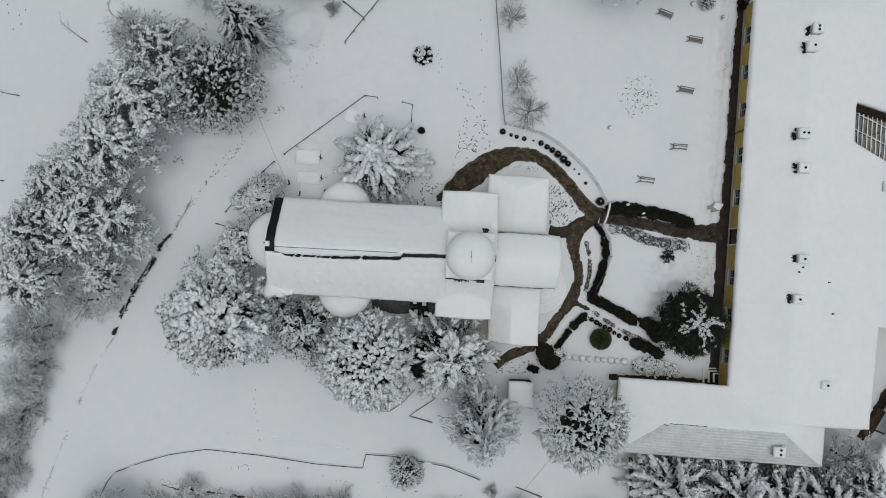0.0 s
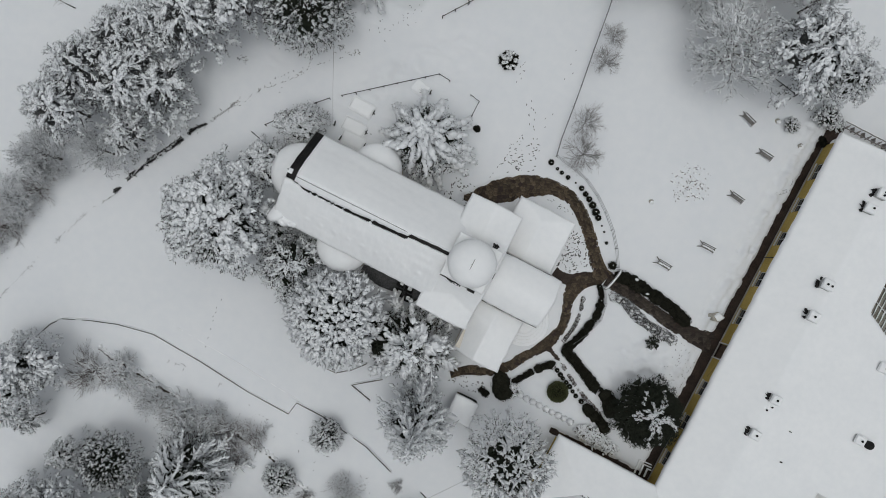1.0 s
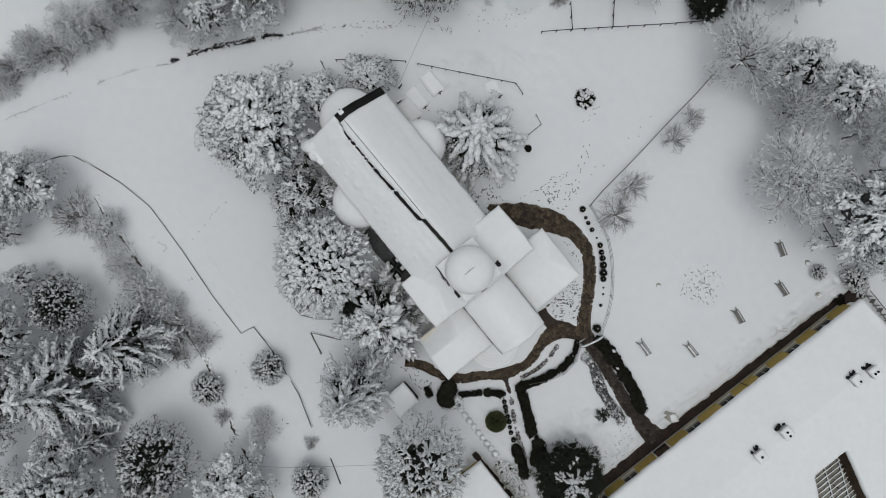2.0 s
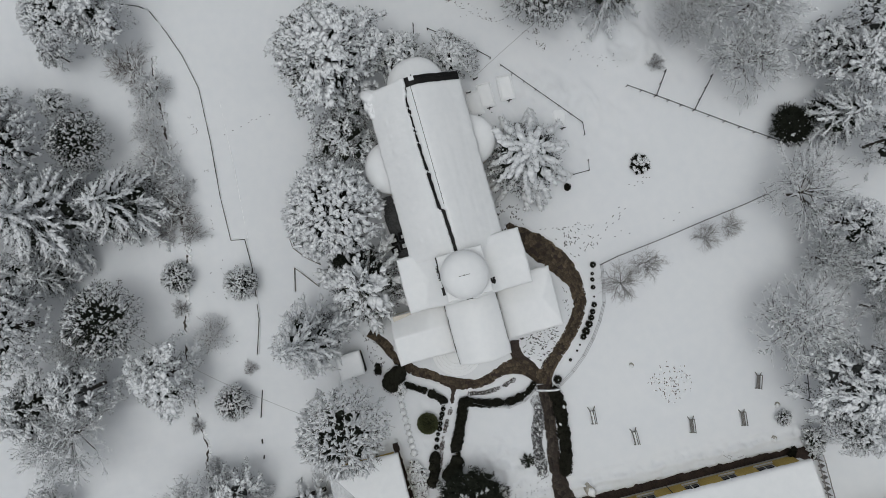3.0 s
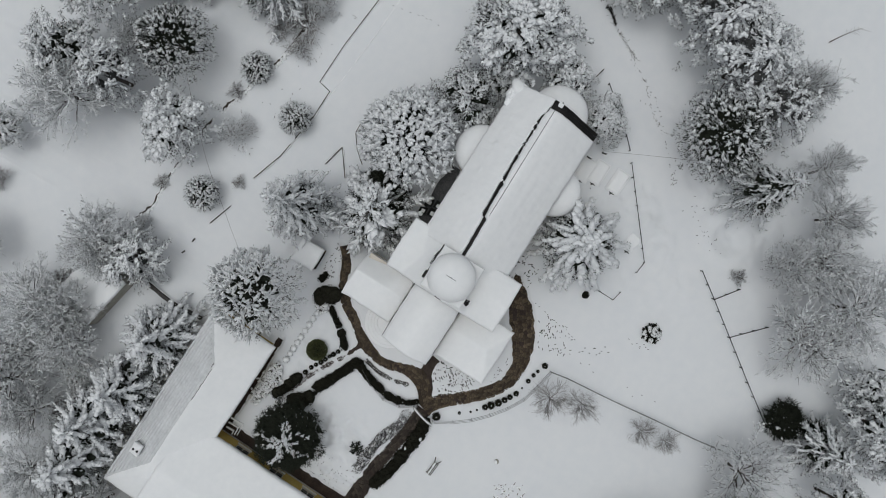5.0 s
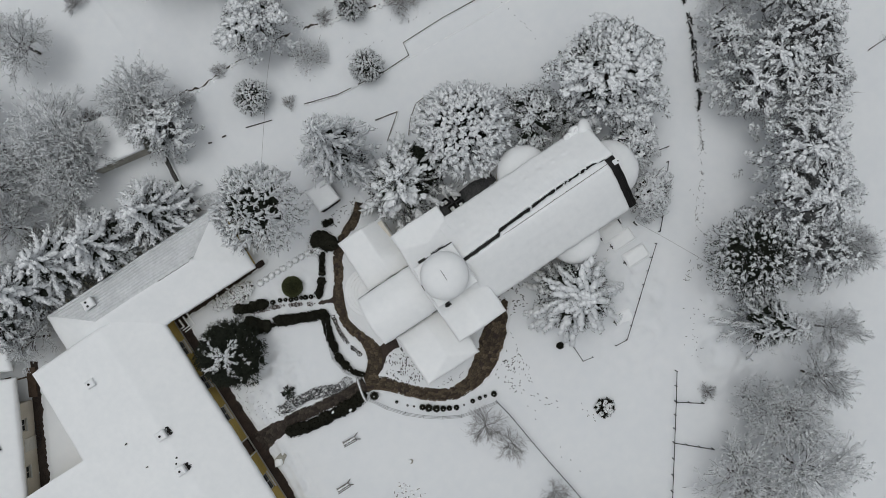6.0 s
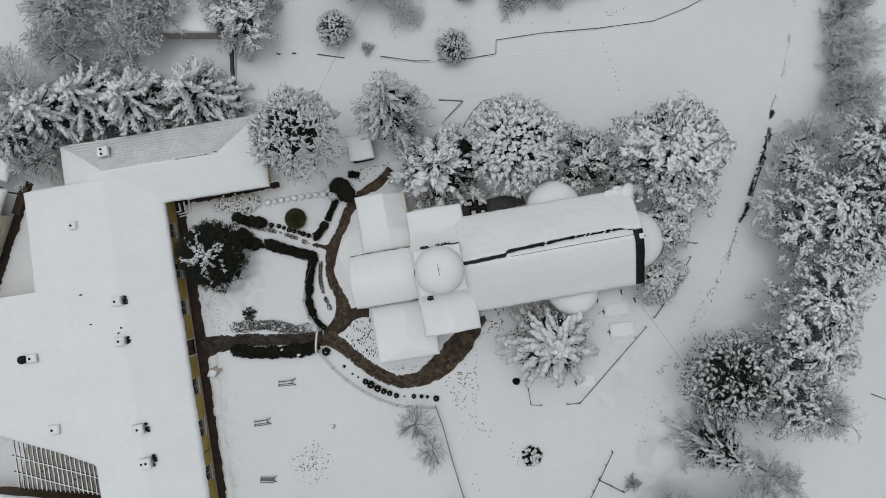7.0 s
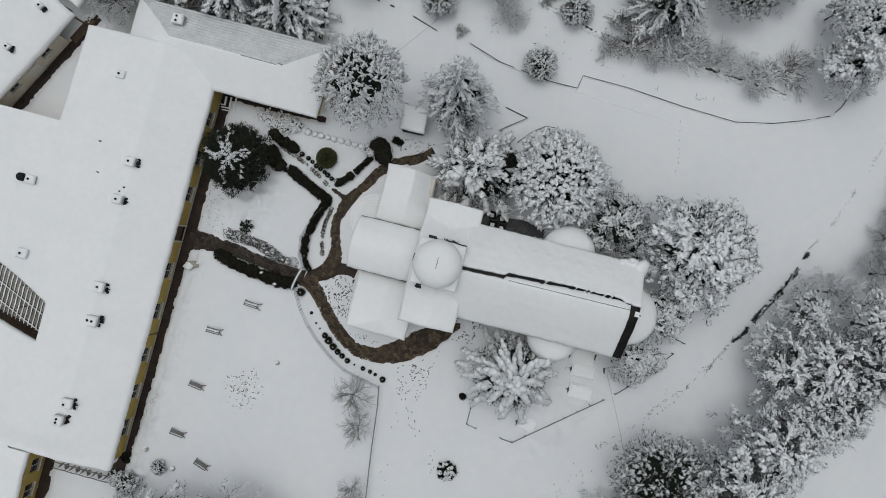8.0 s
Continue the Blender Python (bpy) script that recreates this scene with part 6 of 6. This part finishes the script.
run_ = dense([(13.6, -32.9), (10.3, -31.9), (7.3, -32.0), (3.6, -31.6), (-2.4, -30.2), (-8.3, -27.8), (-13.1, -26.8), (-20.5, -25.9), (-25.4, -25.2), (-31.5, -24.5)], 0.3)
side_ = normals(run_)
run_ = run_ + side_ * rng.normal(0, 0.07, (len(run_), 1))
z_ = ground_z(run_[:, 0], run_[:, 1])
s = Soup()
tube(s, np.column_stack([run_, z_ + 0.02]), np.clip(0.09 + 0.11 * wob(run_[:, 0], run_[:, 1], 1.3, 3.0) + rng.normal(0, 0.03, len(run_)), 0.02, 0.22), 6, 0.5, rng, 0.25)
part("bare_earth", s, BARK, bank)
s = Soup()
for k in range(0, len(run_)):
    x, y = run_[k] - side_[k] * rng.uniform(0.12, 0.4)
    blob(s, (x, y, z_[k] + 0.02), (rng.uniform(0.15, 0.4), rng.uniform(0.12, 0.3), rng.uniform(0.1, 0.2)), rng, 0.35, ICO1)
part("snow_lip", s, SNOW, bank)["kind"] = "stuff"
low_wall("boundary_wall", [(18.1, -29.4), (18.9, -24.8), (18.8, -21.1)], 0.35, 0.5, "dark boundary wall beside the spruces", KERB, 0, 9, True, 0.3)

# ---------------------------------------------------------------- garden things


def arch():
    ob = thing("garden_arch", pose(16.0, 4.8, 0, 0, 0, 74), "slim metal garden arch with snow on top", "garden arch")
    t = np.linspace(0, np.pi, 17)
    for d in (-0.12, 0.12):
        s = Soup()
        pts = [(-1.3, d, -0.3), (-1.3, d, 1.3)] + [(-1.3 * math.cos(a), d, 1.4 + 0.85 * math.sin(a)) for a in t] + [(1.3, d, 1.3), (1.3, d, -0.3)]
        tube(s, pts, [0.03] * len(pts), 5)
        part("hoop", s, WIRE, ob)
    for a in np.linspace(0.1, 3.04, 9):
        s = Soup()
        tube(s, [(-1.3 * math.cos(a), -0.12, 1.4 + 0.85 * math.sin(a)), (-1.3 * math.cos(a), 0.12, 1.4 + 0.85 * math.sin(a))], [0.02, 0.02], 4)
        part("rung", s, WIRE, ob)
    s = Soup()
    a = np.linspace(0.3, 2.84, 16)
    tube(s, np.stack([-1.3 * np.cos(a), 0 * a, 1.45 + 0.87 * np.sin(a)], 1), 0.08 + 0.015 * np.sin(a * 9), 6, 0.7)
    part("snow", s, SNOW, ob)


arch()


def garden_bench(x, y, a, bare):
    """A narrow weathered bench: slatted seat, one low back rail, and props splayed out at its end."""
    ob = thing("garden_bench", pose(x, y, 0, 0, 0, a), "weathered grey wooden bench " + ("swept bare by the wind" if bare else "with snow lying on its seat"), "bench", "garden benches")
    for k in range(3):
        part("seat_slat", box((1.45, 0.12, 0.04), (0.02 * k, -0.14 + 0.135 * k, 0.42), 0.01), WOOD, ob)
    part("back_rail", box((1.5, 0.06, 0.12), (0.0, 0.3, 0.55), 0.01), WOOD, ob)
    for sy in (-1, 1):
        for p, q in (((-0.62, 0.1 * sy, 0.5), (-1.08, 0.1 + 0.42 * sy, -0.1)), ((0.68, 0.14 * sy, 0.45), (0.78, 0.05 + 0.26 * sy, -0.1))):
            s = Soup()
            tube(s, [p, q], [0.055, 0.05], 5)
            part("leg", s, WOOD, ob)
        s = Soup()
        tube(s, [(0.7 * sy, 0.26, 0.36), (0.72 * sy, 0.32, 0.66)], [0.035, 0.03], 5)
        part("post", s, WOOD, ob)
    part("cross_piece", box((0.09, 0.62, 0.05), (-0.7, 0.06, 0.38), 0.01), WOOD, ob)
    if not bare:
        s = Soup()
        c = np.stack([np.linspace(-0.55, 0.6, 9), rng.normal(0.0, 0.03, 9), 0 * np.arange(9) + 0.45], 1)
        lumps(s, c, np.tile((1.0, 0, 0), (9, 1)), np.tile((0.16, 0.11, 0.06), (9, 1)), rng, 0.2)
        part("snow", s, SNOW, ob)


for x, y, a, bare in ((20.6, 8.45, -8, False), (24.1, 12.0, -4, False), (24.8, 18.1, -12, True), (25.8, 23.5, -10, True), (22.6, 26.3, -22, True)):
    garden_bench(x, y, a, bare)
urn = thing("garden_sculpture", pose(27.8, 5.6, 0, 0, 0, 20), "grey boulder-like planter crusted with snow", "planter")
s = Soup()
blob(s, (0, 0, 0.25), (0.72, 0.5, 0.42), rng, 0.18, ICO3)
part("stone", s, CONCRETE, urn)
s = Soup()
blob(s, (0.25, 0.05, 0.5), (0.55, 0.4, 0.25), rng, 0.15, ICO3)
part("snow", s, SNOW, urn)


def marker(x, y, r, label):
    ob = thing("snow_ball", pose(x, y, 0), label, "ornament")
    s = Soup()
    blob(s, (0, 0, 0.12), (r, r, r * 0.8), rng, 0.1, ICO2)
    part("stone", s, CONCRETE, ob)
    s = Soup()
    blob(s, (0.06, -0.06, 0.2), (r * 0.85, r * 0.85, r * 0.7), rng, 0.1, ICO2)
    part("snow", s, SNOW, ob)


marker(16.7, 14.2, 0.26, "round garden lamp capped with snow")
marker(28.9, 26.0, 0.33, "round stone by the wall under snow")
marker(25.6, 27.5, 0.3, "round stone at the lawn's end under snow")
marker(30.9, 19.6, 0.16, "small white stone on the pavement")
trellis = thing("trellis", pose(28.3, 22.1, 0), "thin bent trellis lying on the snow", "trellis")
tp = dense([(0, 0), (1.2, 0.4), (1.25, -0.6), (0.8, -1.2), (0.0, -1.8)], 0.3)
tn = normals(tp)
for d in (0.0, 0.3):
    s = Soup()
    tube(s, np.column_stack([tp + tn * d, np.full(len(tp), 0.12)]), [0.016] * len(tp), 4)
    part("rod", s, TWIG, trellis)
for a, n_ in zip(tp, tn):
    s = Soup()
    tube(s, [(a[0], a[1], 0.13), (a[0] + n_[0] * 0.3, a[1] + n_[1] * 0.3, 0.13)], [0.014, 0.014], 4)
    part("rung", s, TWIG, trellis)
# steps at the inner corner
flight = thing("corner_steps", pose(26.6, -12.3, 0), "short flight of corner steps edged with snow", "steps")
for k in range(3):
    long = 1.6 - 0.3 * k
    part("step", box((0.2, long, 0.12), (0.48 * k, -0.1 * k, 0.18 * k), 0.04), SNOW, flight)
    part("step", box((1.35 - 0.45 * k, 0.14, 0.12), (0.48 * k + 0.68 - 0.22 * k, long / 2 - 0.1 * k - 0.07, 0.18 * k - 0.006), 0.04), SNOW, flight)

# graves
grave = thing("grave", pose(-15.9, 11.1, 0, 0, 0, -6), "snow-covered grave with a low kerb and a cross", "grave", "graves in the churchyard")
for y in (-0.75, 0.75):
    part("kerb", box((2.6, 0.12, 0.2), (0, y, -0.1), 0.04), SNOW, grave)
for x in (-1.3, 1.3):
    part("kerb", box((0.12, 1.5, 0.2), (x, 0, -0.1), 0.04), SNOW, grave)
s = Soup()
part("snow", patch(quad((-1.25, -0.7), (1.25, -0.7), (1.25, 0.7), (-1.25, 0.7)), lambda x, y: 0.0 + 0 * x, 16, 14, 0.12, 0.2, 0.1, 0.03, 61.0), SNOW, grave)
cr = part("cross", box((0.1, 0.1, 1.2), (1.55, 0, -0.1), 0.01), IRON, grave, "dark grave cross")
part("cross_bar", box((0.08, 0.6, 0.09), (1.55, 0, 0.7), 0.01), IRON, cr)
for x, y, a in ((-15.8, 8.8, -4), (-11.2, 15.6, -8), (-15.4, 7.4, -3)):
    copy_thing(grave, pose(x, y, 0, 0, 0, a))
stone = thing("gravestone", pose(-17.9, 8.3, 0, 0, 0, 10), "dark gravestone with snow on it", "gravestone", "gravestones behind the apse")
part("slab", box((0.14, 0.55, 0.8), (0, 0, -0.1), 0.03), IRON, stone)
part("snow", box((0.16, 0.5, 0.08), (0, 0, 0.71), 0.04), SNOW, stone)
copy_thing(stone, pose(-16.7, 7.1, 0, 0, 0, -5))
# frames leaning against the south wall of the nave
for k, (x, y, w) in enumerate(((-4.3, -4.6, 0.8), (-3.3, -4.8, 0.9), (-4.2, -5.6, 0.8), (-3.1, -5.8, 0.8), (-1.2, -4.9, 0.9))):
    fr = thing("crate", pose(x, y, 0, 0, 0, -3 + 2 * k), "dark crate with snow round its rim", "crate", "crates by the nave wall")
    part("body", box((w, 0.8, 0.7), (0, 0, -0.1), 0.03), SOOT_AND_DARK, fr)
    part("snow_rim", box((w * 0.5, 0.4, 0.1), (0.1, 0.05, 0.6), 0.05), SNOW, fr)

# dead saplings in the field
for k, (x, y, a) in enumerate(((-40.0, 23.6, 140), (-47.4, 17.8, 170), (-49.0, 8.5, 175), (-43.1, 10.6, 160))):
    ob = thing("dead_sapling", pose(x, y, 0, 0, 0, a), "thin dead sapling bent over the snow", "sapling", "dead saplings in the field")
    s = Soup()
    t = np.linspace(0, 1, 6)
    ln = (3.0, 2.0, 2.2, 1.2)[k]
    tube(s, np.stack([ln * t, 0.1 * np.sin(3 * t), 0.1 + 1.3 * t], 1), 0.06 - 0.05 * t, 5)
    part("stem", s, BARK, ob)
    s = Soup()
    for j in range(14):
        f = rng.uniform(0.45, 1)
        d = rng.normal(0, 0.5, 3) * [1, 1, 0.4] + [0.4, 0, 0.2]
        b = np.array([ln * f, 0.1 * math.sin(3 * f), 0.1 + 1.3 * f])
        tube(s, [b, b + d * 0.4, b + d * 0.75], [0.018, 0.014, 0.008], 3)
    part("twigs", s, TWIG, ob)

# overhead cables
for k, pts in enumerate((((-22.5, 21.5, 6.0), (-19.0, 12.5, 5.0), (-17.2, 8.0, 4.2)), ((-9.0, -38.0, 5.5), (2.0, -28.5, 5.0), (7.5, -22.5, 4.8), (12.0, -17.0, 5.0)))):
    ob = thing("overhead_cable", pose(0, 0, 0), "thin sagging overhead cable", "cable")
    s = Soup()
    p = dense(pts, 1.0)
    tube(s, p, [0.014] * len(p), 4)
    part("cable", s, TWIG, ob)

# ---------------------------------------------------------------- footprints
prints = Soup()
rng = np.random.default_rng(5)


def footprint(x, y, a, k=1.0):
    """A trodden hollow drawn as a thin raised lens; its shaded depth is put into the dark colour."""
    c, s_ = math.cos(a), math.sin(a)
    n = 8
    z = float(ground_z(np.array([x]), np.array([y]))[0])
    v = []
    for r, h in ((1.0, 0.012), (0.8, 0.03), (0.45, 0.022)):
        for i in range(n):
            t = 6.283 * i / n
            u, w = 0.12 * k * r * math.cos(t), 0.045 * k * r * math.sin(t)
            v.append((x + u * c - w * s_, y + u * s_ + w * c, z + h))
    f = [(j * n + i, j * n + (i + 1) % n, (j + 1) * n + (i + 1) % n, (j + 1) * n + i) for j in range(2) for i in range(n)] + [tuple(2 * n + i for i in range(n))]
    prints.add(v, f)


def trail(pts, step=0.55, spread=0.12, k=1.0, skip=0.0):
    p = dense(pts, step)
    d = normals(p)
    for i, ((x, y), (nx, ny)) in enumerate(zip(p, d)):
        if rng.random() < skip:
            continue
        sg = 1 if i % 2 else -1
        footprint(x + nx * sg * spread + rng.normal(0, 0.04), y + ny * sg * spread + rng.normal(0, 0.04), math.atan2(-nx, ny) + rng.normal(0, 0.25), k)


trail([(-21.3, -14.1), (-21.5, -15.5), (-21.3, -17.0), (-21.0, -19.4)], 0.45, 0.07, 0.8, 0.3)
trail([(0.6, 18.6), (1.6, 17.0), (2.2, 15.0), (3.2, 13.4)], 0.5, 0.3, 1.0, 0.25)
trail([(1.2, 11.2), (2.6, 12.4), (4.2, 13.2)], 0.5, 0.3, 1.1, 0.2)
trail([(1.5, 12.2), (3.0, 11.5), (4.0, 12.0)], 0.4, 0.3, 1.1, 0.3)
trail([(-1.6, 22.2), (-1.4, 20.4), (-1.2, 19.4)], 0.45, 0.2, 0.8, 0.3)
trail([(3.0, 27.5), (3.2, 22.0), (3.0, 18.0), (2.6, 15.5)], 0.8, 0.25, 0.8, 0.5)
trail([(-16.0, 8.2), (-13.9, 8.9)], 0.5, 0.06, 1.0)
for k in range(150):
    footprint(rng.uniform(10.2, 13.2), rng.uniform(3.6, 8.0), rng.normal(1.2, 0.6), rng.uniform(0.45, 1.45))
for k in range(26):
    footprint(rng.uniform(6.0, 10.5), rng.uniform(9.5, 10.2), rng.uniform(0, 3.1), rng.uniform(0.5, 1.0))
for k in range(40):
    footprint(rng.uniform(-4.0, -1.2), rng.uniform(5.6, 8.2), rng.uniform(0, 3.1), rng.uniform(0.7, 1.5))
for k in range(45):
    footprint(rng.uniform(4.5, 8.4), rng.uniform(-12.2, -10.8), rng.uniform(0, 3.1), rng.uniform(0.6, 1.1))
for k in range(45):
    footprint(rng.uniform(25.0, 27.8), rng.uniform(-3.0, 2.0), rng.uniform(0, 3.1), rng.uniform(0.4, 0.9))
for k in range(22):
    footprint(rng.uniform(47, 48), rng.uniform(16, 17), rng.uniform(0, 3.1), 0.8)
trail([(-44.0, 34.0), (-46.0, 30.0), (-48.0, 25.0)], 0.8, 0.3, 1.2, 0.2)
trail([(-46.0, 34.0), (-49.0, 27.0)], 0.8, 0.25, 1.1, 0.3)
trail([(-0.1, 9.7), (0.3, 11.5), (1.2, 15.2)], 0.42, 0.0, 0.8, 0.3)
for k in range(60):
    footprint(rng.uniform(0.4, 3.6), rng.uniform(11.5, 15.0), rng.normal(0.1, 0.5), rng.uniform(0.5, 1.3))
trail([(1.6, 16.5), (0.8, 19.4)], 0.35, 0.25, 0.9, 0.2)
trail([(-1.5, 19.9), (-1.8, 22.5)], 0.4, 0.2, 0.8, 0.25)
for pts, n in (([(-28.9, 5.3), (-27.1, 7.8), (-24.7, 11.4), (-18.5, 16.4)], 40), ([(-17.5, 18.0), (-16.5, 20.5), (-14.0, 24.0)], 16)):
    line = dense(pts, 0.2)
    for k in range(n):
        x, y = line[rng.integers(len(line))] + rng.normal(0, 0.12 if n > 30 else 0.7, 2)
        footprint(x, y, rng.uniform(0, 3.1), rng.uniform(0.3, 1.0))
tagged(part("footprints", prints, PRINT), "scattered dark footprints trodden through the snow", "footprints", kind="stuff")

# ---------------------------------------------------------------- flagstones


def flagstones(line, parent, seed, cell=0.41, z=-0.16, limit=250, mat=STONE):
    """Irregular six-sided stones on a jittered lattice along the path, joints left open."""
    p = dense(line, 0.1)
    run = np.concatenate([[0], np.cumsum(np.hypot(*np.diff(p[:, :2], axis=0).T))])
    nrm = normals(p[:, :2])
    rows = max(2, int(round(2 * p[:, 2].max() / cell)))
    total = run[-1]

    def spot(i2, j):
        r = np.random.default_rng([seed, i2 + 5000, j])
        jx, jy = r.uniform(-0.33, 0.33, 2)
        u = np.clip((i2 * 0.5 + jx) * cell * 1.1, 0, total)
        k = np.interp(u, run, np.arange(len(run)))
        a = int(min(k, len(p) - 2))
        f = k - a
        c = p[a] * (1 - f) + p[a + 1] * f
        n_ = nrm[a] * (1 - f) + nrm[a + 1] * f
        v = ((j + jy * (0 < j < rows)) / rows * 2 - 1) * (c[2] + 0.1)
        return np.array([c[0] + n_[0] * v, c[1] + n_[1] * v])

    rest, made = Soup(), 0
    for j in range(rows):
        off = j % 2
        for i in range(int(total / (cell * 1.1))):
            if np.random.default_rng([seed, i, j, 7]).random() < 0.06:
                continue
            b = 2 * i + off
            poly = [spot(b, j), spot(b + 1, j), spot(b + 2, j), spot(b + 2, j + 1), spot(b + 1, j + 1), spot(b, j + 1)]
            q = np.array(poly)
            c = q.mean(0)
            r = np.random.default_rng([seed, i, j])
            tilt = r.normal(0, 0.02, 2)
            dz = r.uniform(-0.012, 0.015)
            lo, hi = (q - c) * 0.89, (q - c) * 0.82
            v = [(x, y, -0.05) for x, y in lo] + [(x, y, 0.03 + dz + tilt[0] * x + tilt[1] * y) for x, y in lo] + [(x, y, 0.045 + dz + tilt[0] * x + tilt[1] * y) for x, y in hi]
            f = [(a_, (a_ + 1) % 6, 6 + (a_ + 1) % 6, 6 + a_) for a_ in range(6)] + [(6 + a_, 6 + (a_ + 1) % 6, 12 + (a_ + 1) % 6, 12 + a_) for a_ in range(6)] + [tuple(range(12, 18))]
            if made >= limit:
                rest.add(np.array(v) + [c[0], c[1], z], f)
                continue
            made += 1
            s = Soup()
            s.add(v, f)
            ob = part("flagstone", s, mat, parent, "", False)
            ob.location = (c[0], c[1], z)
    if rest.f:
        part("small_flagstones", rest, mat, parent, "", False)["kind"] = "stuff"


flagstones(LOOP, path_loop, 1)
# shade along the hedge is put into the stone colour
flagstones(EAST, path_east, 2, mat=SHADED_STONE)
flagstones(SOUTH, path_south, 3)
